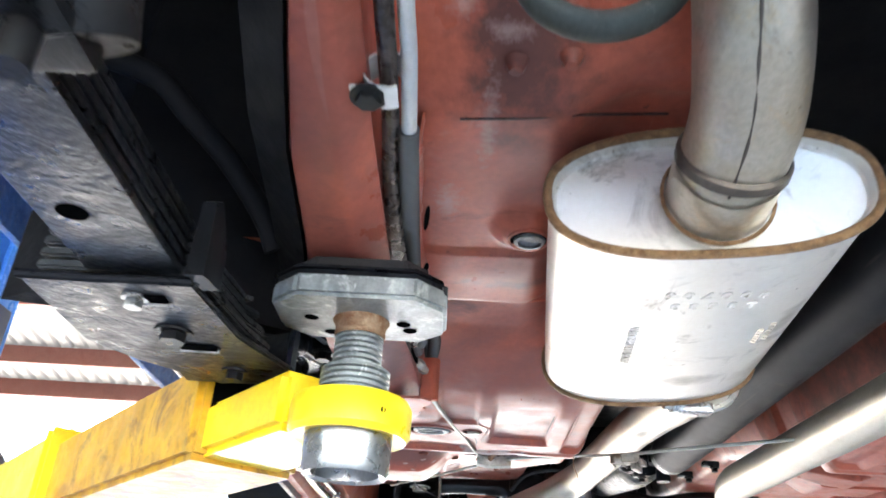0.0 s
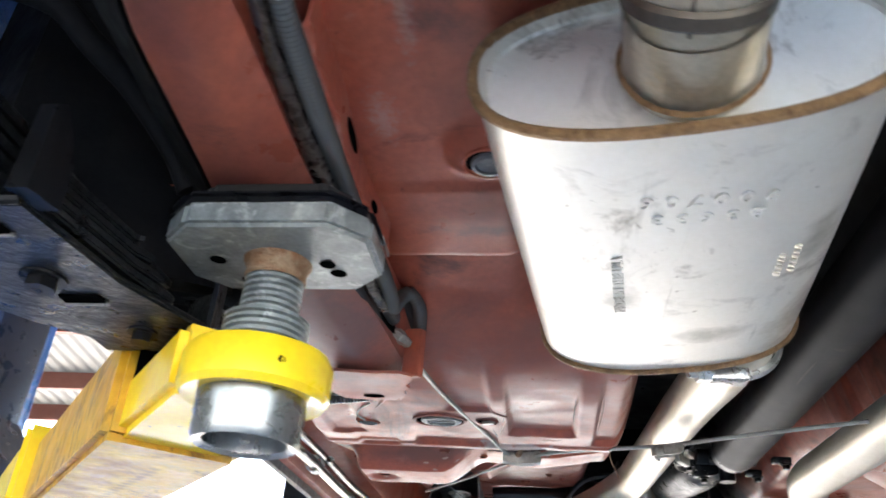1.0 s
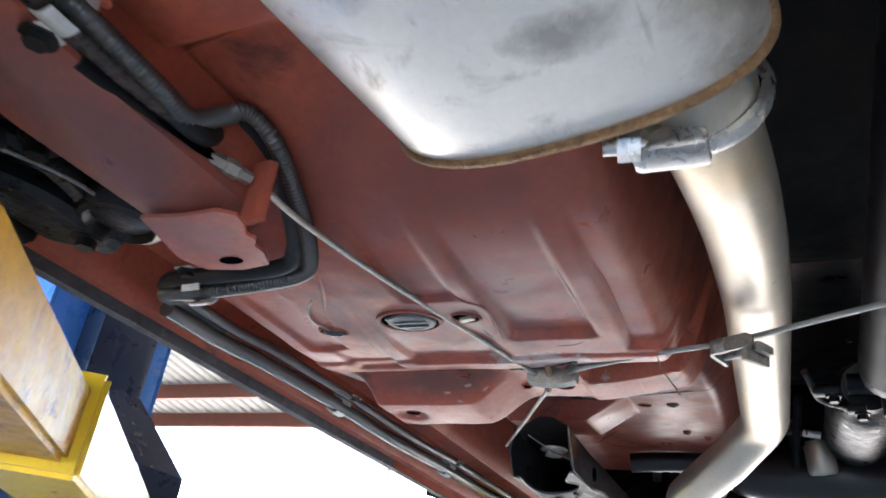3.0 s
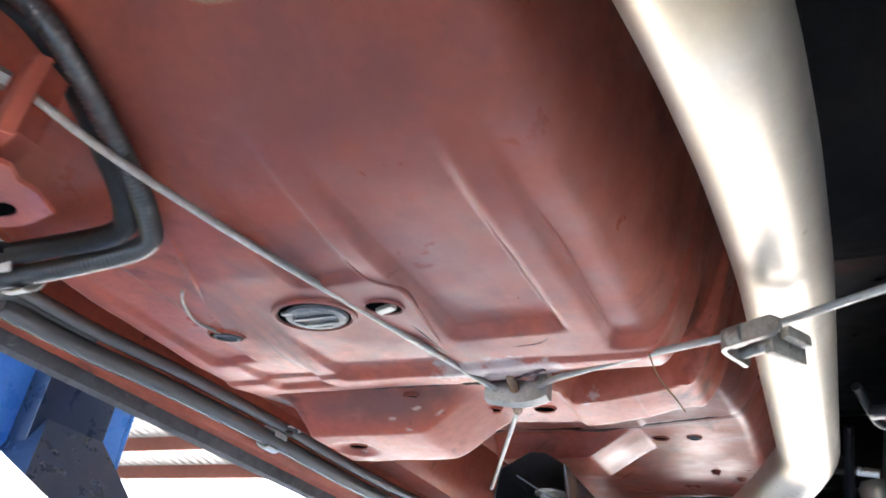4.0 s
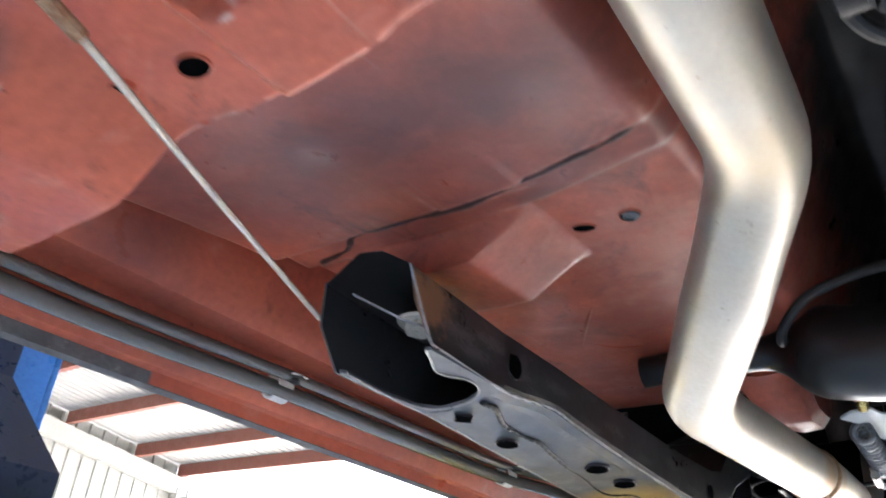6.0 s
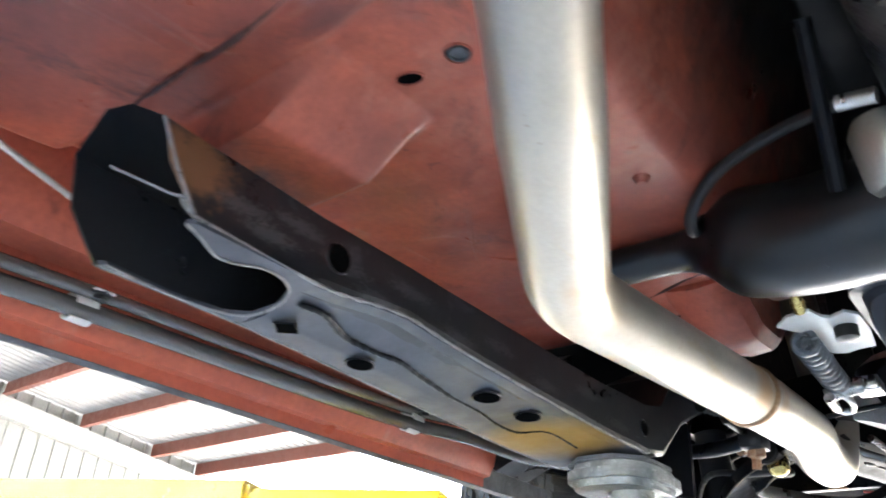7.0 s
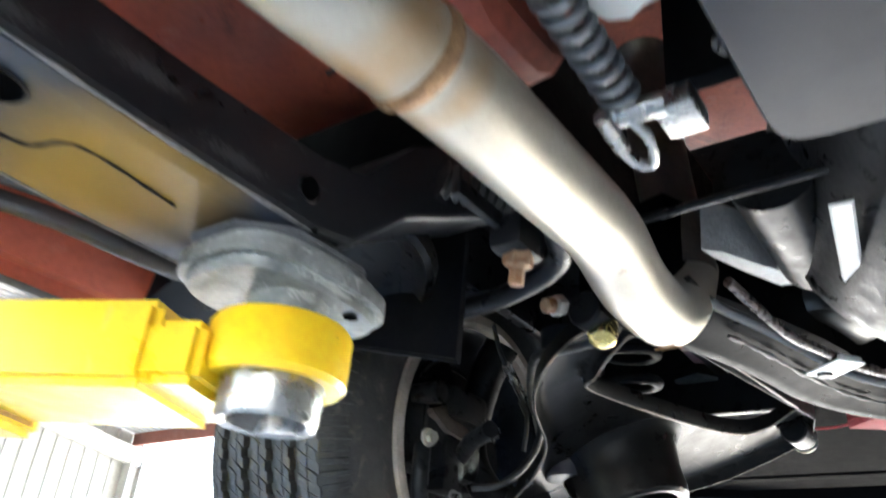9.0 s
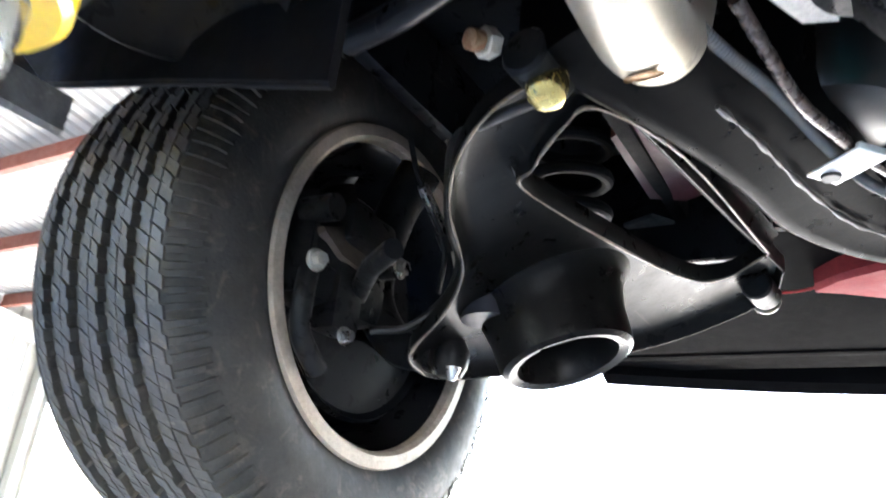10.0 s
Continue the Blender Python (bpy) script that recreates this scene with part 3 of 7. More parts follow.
def local(ob):
    """Hangs ob under the car (or another parent) without moving it."""
    ob.matrix_parent_inverse = ob.parent.matrix_world.inverted()
    return ob


def bit(name, bm, mat, label="", parent=None, sharp=35, place=None):
    return local(part(name, bm, mat, parent or car, label, sharp, place))


def loft(rows, caps=True):
    """Skins rows of equally many points; each row is a closed section."""
    bm = bmesh.new()
    made = [[bm.verts.new(p) for p in row] for row in rows]
    for a, b in zip(made, made[1:]):
        for k in range(len(a)):
            bm.faces.new((a[k], a[(k + 1) % len(a)], b[(k + 1) % len(a)], b[k]))
    if caps:
        bm.faces.new(made[0][::-1])
        bm.faces.new(made[-1])
    return bm


RAIL_X = ((-0.3, -0.050, -0.034, 1.86, 1.95), (0.05, -0.054, -0.033, 1.80, 1.95), (0.25, -0.060, -0.033, 1.745, 1.9), (0.34, -0.074, -0.033, 1.733, 1.86), (0.42, -0.085, -0.033, 1.723, 1.83), (0.53, -0.092, -0.032, 1.719, 1.81),
          (0.63, -0.102, -0.031, 1.716, 1.80), (0.72, -0.098, -0.026, 1.708, 1.79), (0.862, -0.076, -0.010, 1.698, 1.775))
def creased_section(y, x0, x1, low, high, r=0.007):
    crease = x0 + (x1 - x0) * 0.60
    return [(x0, y, high), (x0, y, low + r), (x0 + r * 0.3, y, low + r * 0.3), (x0 + r, y, low), (crease - 0.003, y, low), (crease + 0.003, y, low + 0.0012), (x1, y, low + 0.016), (x1, y, high)]


rear_rail = bit("rear_frame_rail", loft([creased_section(*row) for row in RAIL_X]), PRIMER, "box-section frame rail in red primer, worn at its edge")


def pressed_floor():
    xs = np.concatenate([np.arange(-0.205, 0.30, 0.0034), np.arange(0.30, 1.006, 0.0085)])
    ys = np.concatenate([np.arange(-0.35, 0.40, 0.008), np.arange(0.40, 0.93, 0.0055), np.arange(0.93, 1.40, 0.0032), np.arange(1.40, 1.86, 0.0042), np.arange(1.86, 2.48, 0.007)])
    nx, ny = len(xs), len(ys)
    verts = [(x, y, pan_z(x, y)) for x in xs for y in ys]
    faces = [(i * ny + j, (i + 1) * ny + j, (i + 1) * ny + j + 1, i * ny + j + 1) for i in range(nx - 1) for j in range(ny - 1) if not (xs[i] < -0.07 and ys[j] < 0.63)]
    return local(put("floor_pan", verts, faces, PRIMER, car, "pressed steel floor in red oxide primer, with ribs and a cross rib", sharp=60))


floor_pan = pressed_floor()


# black sheet just below the tunnel roof stands in for its deep shade
def tunnel_shade():
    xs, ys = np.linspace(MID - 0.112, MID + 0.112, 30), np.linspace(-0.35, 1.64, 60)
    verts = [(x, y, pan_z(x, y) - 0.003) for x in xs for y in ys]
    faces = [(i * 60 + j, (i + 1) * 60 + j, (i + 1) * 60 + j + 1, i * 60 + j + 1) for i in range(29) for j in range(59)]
    return local(put("tunnel_shade", verts, faces, MATTE_BLACK, car, "black sheet that holds the shade inside the tunnel", sharp=60))


tunnel_shade()


def strip(profile, y0, y1, steps=1):
    """A sheet-metal profile in x, z run along y."""
    bm = bmesh.new()
    rows = [[bm.verts.new((x, y0 + (y1 - y0) * k / steps, z)) for x, z in profile] for k in range(steps + 1)]
    for a, b in zip(rows, rows[1:]):
        for k in range(len(profile) - 1):
            bm.faces.new((a[k], a[k + 1], b[k + 1], b[k]))
    return bm


for side in (1, -1):
    def mx(x, side=side):
        return x if side > 0 else 2 * MID - x
    for y0, y1, hem in ((0.86, 1.56, ((-0.264, 1.720), (-0.267, 1.716))), (1.56, 2.30, ((-0.2600, 1.7205), (-0.2608, 1.7085)))):
        bit("sill", strip([(mx(x), z) for x, z in ((-0.172, 1.96), (-0.186, 1.83), (-0.19, 1.80), (-0.207, 1.775), (-0.236, 1.770), (-0.243, 1.735), (-0.250, 1.722)) + hem], y0, y1, 6), PRIMER, "inner sill in red primer")
    bit("pinch_weld", strip([(mx(x), z) for x, z in ((-0.262, 1.735), (-0.2625, 1.708), (-0.266, 1.704), (-0.270, 1.708), (-0.271, 1.735), (-0.30, 1.75), (-0.36, 1.80), (-0.40, 1.95), (-0.41, 2.3))], 0.80, 2.47, 8), FLANGE_GREY, "grey-black seam flange along the sill")

for side in (1, -1):
    bit("sill_end", loft([[(MID + side * (x - MID), y, z) for x, z in ((-0.19, 1.80), (-0.20, 1.745), (-0.24, 1.728), (-0.258, 1.745), (-0.255, 1.90), (-0.19, 1.90))] for y in (2.30, 2.38)] + [[(MID + side * (x - MID), 2.43, z + 0.03) for x, z in ((-0.19, 1.80), (-0.20, 1.745), (-0.24, 1.728), (-0.258, 1.745), (-0.255, 1.90), (-0.19, 1.90))]]), BLACK_PAINT, "black end of the sill below the wing")

# ---- rear frame rail and the lines along it ----
CREAM_ZINC = material("dull_cream_zinc", (0.50, 0.47, 0.41), 0.42, 0.55, (0.34, 0.31, 0.26), 0.6, 60, 400, 0.2, dust=(0.7, 0.68, 0.62))

def ridged(path, r, pitch=0.0034, sides=14, depth=0.0011):
    """Corrugated conduit along a path."""
    path = [Vector(p) for p in path]
    total = sum((b - a).length for a, b in zip(path, path[1:]))
    steps, out, walked, k = int(total / (pitch / 2)), [], 0.0, 0
    for n in range(steps + 1):
        want = total * n / steps
        while k < len(path) - 2 and walked + (path[k + 1] - path[k]).length < want:
            walked += (path[k + 1] - path[k]).length
            k += 1
        seg = (path[k + 1] - path[k]).length
        out.append(path[k].lerp(path[k + 1], min(1.0, (want - walked) / max(seg, 1e-9))))
    last = len(out) - 1
    return tube(out, lambda v: r - depth * (round(v * last) % 2), sides)


bit("brake_line", tube(smooth_path([(-0.026, -0.1, 1.86), (-0.026, 0.18, 1.80), (-0.0215, 0.30, 1.757), (-0.022, 0.40, 1.747), (-0.026, 0.48, 1.743), (-0.026, 0.60, 1.742), (-0.024, 0.70, 1.738), (-0.020, 0.76, 1.737)], 8), lambda v: 0.0056 + 0.0029 * ease(0.55, 0.70, v), 14), BROWN_LINE, "brown sheathed line along the frame rail")
bit("brake_line", tube(smooth_path([(-0.004, -0.1, 1.87), (-0.005, 0.18, 1.806), (-0.0045, 0.27, 1.772), (-0.010, 0.315, 1.760), (-0.0095, 0.36, 1.754), (-0.0115, 0.43, 1.746)], 8), 0.0050, 12), CLIP_METAL, "dull bright steel line along the rail")
bit("conduit", ridged(smooth_path([(-0.0115, 0.42, 1.7465), (-0.0125, 0.455, 1.744), (-0.015, 0.60, 1.744), (-0.012, 0.68, 1.742), (-0.010, 0.74, 1.738), (-0.014, 0.775, 1.740), (-0.012, 0.80, 1.762), (-0.006, 0.812, 1.772), (0.000, 0.84, 1.765), (-0.012, 0.90, 1.746), (-0.032, 0.950, 1.733), (-0.052, 0.968, 1.727), (-0.10, 0.964, 1.719), (-0.15, 0.957, 1.713), (-0.19, 0.96, 1.716), (-0.215, 1.00, 1.728), (-0.226, 1.08, 1.733)], 10), 0.0072), CONDUIT, "corrugated black wiring conduit")
bit("hose", tube(smooth_path([(-0.020, 0.755, 1.737), (-0.016, 0.79, 1.738), (-0.026, 0.812, 1.760), (-0.018, 0.825, 1.772), (-0.012, 0.855, 1.764), (-0.026, 0.91, 1.744), (-0.040, 0.938, 1.735), (-0.06, 0.952, 1.728), (-0.12, 0.945, 1.722), (-0.17, 0.945, 1.722), (-0.205, 0.97, 1.73)], 10), 0.0075, 12), RUBBER)


def strap_clip(centre, axis_y, r, tab, mat=CLIP_METAL):
    """A bent metal strap round a line with a screw tab; axis_y: line runs along y, else along x."""
    turn = Matrix.Rotation(radians(90), 4, "X") if axis_y else Matrix.Rotation(radians(90), 4, "Y")
    band = lathe([(r, -0.0095), (r + 0.0016, -0.0095), (r + 0.0016, 0.0095), (r, 0.0095), (r, -0.0095)], 20, 0, 300)
    clip = bit("clip", at(band, Matrix.Translation(centre) @ turn), mat, "bright metal strap clip")
    tx, ty, tz = tab
    c = Vector(centre) + Vector(tab)
    ear = bit("tab", box((0.022, 0.018, 0.0016) if axis_y else (0.018, 0.022, 0.0016), 0.0006, c), mat, parent=clip)
    bit("screw", bolt_head(0.0075, 0.005), RUBBER, parent=clip, place=Matrix.Translation(c - Vector((0, 0, 0.001))))
    return clip


strap_clip((-0.022, 0.375, 1.748), True, 0.0125, (-0.010, 0.0, -0.012))
strap_clip((-0.016, 0.672, 1.741), True, 0.014, (-0.016, 0.004, -0.016))
strap_clip((-0.146, 0.956, 1.715), False, 0.0125, (0.0, -0.018, 0.008))

# torn end plate of the rail and the slot that the cable leaves by
end_plate = bit("rail_end_plate", prism([(-0.072, 0.81), (-0.038, 0.815), (-0.010, 0.814), (0.001, 0.822), (-0.001, 0.834), (-0.009, 0.846), (-0.006, 0.853), (-0.013, 0.862), (-0.012, 0.872), (-0.020, 0.889), (-0.046, 0.893), (-0.076, 0.887), (-0.086, 0.868)], 1.6935, 1.6962), PRIMER, "torn pale primer plate at the rail's end")
bit("hole", at(lathe([(0.95, -0.0004), (0, -0.0004)], 20), Matrix.Translation((-0.045, 0.877, 1.6935)) @ Matrix.Diagonal((0.011, 0.006, 1, 1))), VOID, "", end_plate)
bit("slot", loft([[(-0.0252 + 0.0166 * (y - 0.72) / 0.142 + d, y, lo), (-0.0252 + 0.0166 * (y - 0.72) / 0.142 + d, y, hi)] + [(-0.030, y, hi), (-0.030, y, lo)] for d, y, lo, hi in ((0.0, 0.748, 1.729, 1.734), (0.0010, 0.758, 1.726, 1.736), (0.0010, 0.79, 1.726, 1.736), (0.0006, 0.804, 1.728, 1.734))]), VOID, "", rear_rail)

# brake cable stop on the rail's end
stop = bit("cable_stop", prism([(-0.012, 0.838), (0.003, 0.836), (0.008, 0.842), (-0.004, 0.846), (-0.014, 0.846)], 1.700, 1.748, 0.001), PRIMER, "bent bracket in red primer with a frayed corner")
bit("cable_ferrule", at(lathe([(0, 0), (0.0060, 0), (0.0060, 0.012), (0.0072, 0.013), (0.0072, 0.022), (0.005, 0.024), (0.005, 0.034), (0, 0.034)], 6), along((-0.020, 0.803, 1.731), (-0.006, 0.842, 1.732))), CREAM_ZINC, "bright cable ferrule")
bit("cable_sheath", tube(smooth_path([(-0.030, 0.70, 1.728), (-0.026, 0.745, 1.728), (-0.022, 0.785, 1.730), (-0.019, 0.81, 1.731)]), 0.0050, 12), BLACK_PAINT)

# ---- sill lines ----
SILL_RUN = ((0.99, 1.717), (1.08, 1.722), (1.17, 1.727), (1.33, 1.7305), (1.50, 1.7305), (1.70, 1.737), (1.95, 1.741), (2.10, 1.7455))
for dx, dz, r, mat in ((-0.226, 0.0, 0.0085, CONDUIT), (-0.214, 0.013, 0.006, CONDUIT)):
    bit("sill_line", tube(smooth_path([(dx + (0.01 if y < 1 else 0.0) - 0.006 * ease(1.7, 2.1, y), y, z + dz) for y, z in SILL_RUN] + [(dx + 0.02, 2.19, 1.745 + dz), (dx + 0.05, 2.28, 1.736 + dz), (dx + 0.07, 2.40, 1.746 + dz)], 8), r, 12), mat, "black line along the sill")
for y, z in ((1.327, 1.7305), (1.680, 1.7365), (2.104, 1.7455)):
    strap_clip((-0.227, y, z + 0.001), True, 0.0115, (0.014, 0.006, 0.012))

# ---- parking brake cable ----
HUB = Vector((0.090, 1.240, 1.734))
bit("brake_cable", tube(smooth_path([(-0.006, 0.84, 1.732), (-0.008, 0.90, 1.735), (0.008, 1.00, 1.7365), (0.040, 1.12, 1.7355), (0.062, 1.205, 1.7345), HUB + Vector((-0.018, -0.006, -0.001))], 8), 0.0026, 10), CABLE, "twisted steel parking brake cable")
bit("brake_cable", tube(smooth_path([HUB + Vector((0.018, -0.006, -0.001)), (0.13, 1.222, 1.7345), (0.20, 1.195, 1.735), (0.262, 1.178, 1.736), (0.30, 1.165, 1.738), (0.36, 1.14, 1.742), (0.50, 1.08, 1.748), (0.70, 0.99, 1.752)], 8), 0.0026, 10), CABLE, "twisted steel parking brake cable")
bit("pull_rod", tube([(0.095, 1.19, 1.742), (0.084, 1.245, 1.735), (0.070, 1.285, 1.734)], 0.0042, 10), RUSTY, "rusty threaded rod")
bit("pull_cable", tube([(0.070, 1.285, 1.734), (0.0, 1.42, 1.742), (-0.092, 1.597, 1.755)], 0.0022, 8), CABLE)
equaliser = bit("equaliser", loft([[(HUB.x + x, HUB.y + 0.010 + 18 * x * x * -1 + dy, HUB.z + dz) for dy, dz in ((-0.008, -0.010), (0.0, -0.012), (0.005, -0.010), (0.005, 0.010), (0.0, 0.012), (-0.008, 0.010))] for x in (-0.026, -0.020, -0.010, 0, 0.010, 0.020, 0.026)]), CREAM_ZINC, "curved zinc cable equaliser")
bit("nut", at(lathe([(0, 0), (0.007, 0), (0.007, 0.007), (0, 0.007)], 6), along((0.082, 1.252, 1.735), (0.076, 1.268, 1.7345))), RUSTY, parent=equaliser)
def strap(path, low, high, thick, tip=0.5):
    """A bent flat strap standing on edge along a path in x, y."""
    pts = [Vector((x, y, 0)) for x, y in path]
    rows = []
    for k, p in enumerate(pts):
        d = (pts[min(k + 1, len(pts) - 1)] - pts[max(k - 1, 0)]).normalized()
        s = Vector((-d.y, d.x, 0)) * thick / 2
        cut = (high - low) * (0.5 - tip / 2) * (1.0 if k in (0, len(pts) - 1) else 0.0)
        rows.append([p + s + Vector((0, 0, low + cut)), p - s + Vector((0, 0, low + cut)), p - s + Vector((0, 0, high - cut)), p + s + Vector((0, 0, high - cut))])
    return loft(rows)


HOOK_ZINC = material("grimy_hook_zinc", (0.36, 0.335, 0.285), 0.42, 0.5, (0.20, 0.175, 0.14), 0.8, 90, 400, 0.3, dust=(0.50, 0.46, 0.38), dust_at=0.56, stain=(0.05, 0.04, 0.03), stain_at=0.58)
hook = bit("cable_hook", strap([(p.x, p.y) for p in smooth_path([(0.268, 1.197, 0), (0.264, 1.187, 0), (0.2585, 1.173, 0), (0.2575, 1.168, 0), (0.261, 1.163, 0), (0.276, 1.1555, 0), (0.293, 1.147, 0)], 4)], 1.7205, 1.7335, 0.0034), HOOK_ZINC, "grimy bent zinc cable hook")
bit("hook_leg", tube([(0.2665, 1.186, 1.727), (0.279, 1.177, 1.726), (0.293, 1.168, 1.7245)], 0.0042, 12), HOOK_ZINC, "", hook)
bit("hook_collar", tube([(0.2625, 1.1635, 1.727), (0.271, 1.159, 1.727)], 0.0068, 12), HOOK_ZINC, "", hook)
bit("hook_block", at(box((0.007, 0.030, 0.016), 0.002), Matrix.Translation((0.293, 1.1675, 1.7195)) @ Matrix.Rotation(radians(-34), 4, "Z")), HOOK_ZINC, "", hook)
bit("hook_saddle", at(box((0.007, 0.022, 0.008), 0.002), Matrix.Translation((0.300, 1.1595, 1.7225)) @ Matrix.Rotation(radians(-30), 4, "Z")), HOOK_ZINC, "grimy saddle against the pipe", hook)
bit("frayed_wire", tube(smooth_path([(0.205, 1.19, 1.733), (0.208, 1.205, 1.722), (0.216, 1.222, 1.712), (0.219, 1.236, 1.708)]), 0.0007, 6), WELD, "loose frayed wire strand")


SEAM_AND_SHADOW = material("dark_seam_and_shadow", (0.035, 0.014, 0.012), 0.5, 0.0, (0.10, 0.03, 0.025), 0.5, 60, 300, 0.3)

# ---- holes, plugs and patches of the floor ----
def floor_hole(name, x, y, rx, ry, turn=0.0, mat=VOID, lift=0.0012, label=""):
    """A rolled rim round a dark recess, set on the floor."""
    z = pan_z(x, y)
    m = Matrix.Translation((x, y, z)) @ Matrix.Rotation(radians(turn), 4, "Z") @ Matrix.Diagonal((rx, ry, 1, 1))
    rim = at(lathe([(1.16, 0.002), (1.12, -0.0014), (1.02, -0.0018), (0.97, 0.0005), (0.95, 0.006)], 28), m)
    ob = bit(name, rim, PRIMER, label, floor_pan)
    return ob, m


def dark_hole(x, y, rx, ry, turn=0.0):
    ob, m = floor_hole("hole", x, y, rx, ry, turn)
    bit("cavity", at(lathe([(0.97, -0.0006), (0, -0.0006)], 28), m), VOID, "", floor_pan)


def plugged(x, y, rx, ry, turn=0.0, mat=RUBBER, label="rubber floor plug"):
    ob, m = floor_hole("hole", x, y, rx, ry, turn)
    bit("cavity", at(lathe([(0.97, -0.0004), (0, -0.0004)], 28), m), VOID, "", floor_pan)
    bit("plug", at(lathe([(0.84, -0.0005), (0.80, -0.0024), (0.62, -0.0030), (0.56, -0.0014), (0, -0.0012)], 28), m @ Matrix.Translation((0.06, 0.03, 0))), mat, label, floor_pan)


plugged(-0.007, 1.088, 0.030, 0.021, 0, FLANGE_GREY, "grey sealed oval plug in the floor")
for k in (-0.010, 0.0, 0.010):
    bit("plug_rib", box((0.036, 0.003, 0.002), 0.0007, (-0.007 + k * 0.3, 1.088 + k, pan_z(-0.007, 1.088) - 0.0018)), GALV, "", floor_pan)
dark_hole(0.051, 1.088, 0.013, 0.009, 20)
bit("clip", at(box((0.016, 0.006, 0.004), 0.001), Matrix.Translation((0.053, 1.088, pan_z(0.053, 1.088) - 0.002)) @ Matrix.Rotation(radians(-20), 4, "Z")), CREAM_ZINC, "bright clip in a floor hole", floor_pan)
plugged(-0.100, 1.102, 0.014, 0.008, 20, FLANGE_GREY, "grey floor plug")
plugged(0.081, 0.598, 0.016, 0.016, 0, FLANGE_GREY, "grey drain plug in a domed recess")
for x, y, rx, ry, turn in ((0.0745, 1.337, 0.0095, 0.0075, 0), (0.027, 1.328, 0.008, 0.006, 0), (-0.119, 1.333, 0.0095, 0.0065, 0), (0.091, 1.720, 0.010, 0.006, 20), (-0.02, 1.255, 0.007, 0.004, 0)):
    dark_hole(x, y, rx, ry, turn)
plugged(0.135, 1.719, 0.009, 0.009, 0, FLANGE_GREY, "small grey floor plug")
for x, y in ((0.131, 1.897), (0.161, 1.942), (0.055, 0.41), (0.09, 0.405)):
    bit("floor_stud", at(lathe([(0, -0.007), (0.0045, -0.0065), (0.006, -0.003), (0.009, 0.002)], 14), Matrix.Translation((x, y, pan_z(x, y)))), PRIMER, "", floor_pan)
# overlapping seam of the toe panel

def on_floor(points, lift=0.0005, steps=8):
    return smooth_path([(x, y, pan_z(x, y) - lift) for x, y in points], steps)


bit("plug_wire", tube(on_floor(((-0.100, 1.098), (-0.108, 1.075), (-0.098, 1.050), (-0.085, 1.035)), 0.001), 0.0012, 6), CABLE, "thin wire out of a floor plug", floor_pan)
LIP = ((-0.006, 0.447), (-0.009, 0.481), (-0.009, 0.526), (-0.012, 0.573), (-0.012, 0.628), (-0.008, 0.660), (-0.006, 0.690))
flange = bit("flange_lip", tube(smooth_path([(x, y, 1.754) for x, y in LIP], 8), lambda v: 0.0026 + 0.0010 * math.sin(v * 41) + 0.0006 * math.sin(v * 97), 8), PRIMER, "torn red flange lip", floor_pan)
bit("flange_wall", loft([[(p.x - 0.001, p.y, 1.754), (p.x + 0.001, p.y, 1.754), (p.x + 0.003, p.y, 1.79), (p.x + 0.001, p.y, 1.79)] for p in smooth_path([(x, y, 0) for x, y in LIP], 6)]), PRIMER, "", floor_pan)
for x, y, long in ((-0.0045, 0.548, 0.020), (-0.0065, 0.634, 0.010)):
    bit("gap", at(lathe([(1.0, 0), (0, 0)], 14), Matrix.Translation((x + 0.0015, y, 1.757)) @ Matrix.Rotation(radians(5), 4, "Z") @ Matrix.Diagonal((0.0022, long, 1, 1))), VOID, "", floor_pan)
bit("panel_line", tube(on_floor(((0.02, 0.452), (0.06, 0.448), (0.10, 0.447), (0.17, 0.475)), 0.0), 0.0011, 8), SEAM_AND_SHADOW, "", floor_pan)
bit("panel_line", tube(on_floor(((-0.15, 1.640), (-0.110, 1.632), (-0.080, 1.612), (-0.02, 1.607), (0.05, 1.606), (0.12, 1.600), (0.19, 1.588), (0.235, 1.576)), 0.001), lambda v: 0.0022 + 0.0008 * math.sin(v * 37) + 0.0004 * math.sin(v * 91), 8), SEAM_AND_SHADOW, "dark cracked seam sealer", floor_pan)
bit("panel_line", tube(on_floor(((-0.14, 1.243), (-0.10, 1.236), (-0.05, 1.233), (-0.01, 1.2325), (0.03, 1.2325)), 0.0), lambda v: 0.0014 + 0.0012 * math.sin(v * 19) ** 2, 8), SEAM_AND_SHADOW, "dark cracked joint at the cross rib", floor_pan)
bit("panel_line", tube(on_floor(((0.03, 1.2335), (0.05, 1.231), (0.085, 1.226), (0.105, 1.216), (0.123, 1.206)), 0.0), lambda v: 0.0012 + 0.0010 * math.sin(v * 23) ** 2, 8), SEAM_AND_SHADOW, "dark open joint at the cross rib", floor_pan)
for line in (((0.019, 1.881), (-0.02, 1.940), (-0.056, 2.001)), ((-0.045, 1.985), (-0.017, 2.018), (0.02, 2.03)), ((0.160, 0.975), (0.1585, 1.05), (0.158, 1.138)), ((0.063, 0.975), (0.058, 1.044), (0.074, 1.070), (0.070, 1.105), (0.066, 1.135), (0.062, 1.178)), ((0.186, 1.0), (0.187, 1.07), (0.185, 1.16)), ((-0.03, 0.93), (-0.06, 1.01), (-0.085, 1.06))):
    bit("pressed_ridge", tube(on_floor(line, -0.0008), lambda v: 0.0026 * math.sin(math.pi * (0.08 + 0.84 * v)), 10), PRIMER, "", floor_pan)
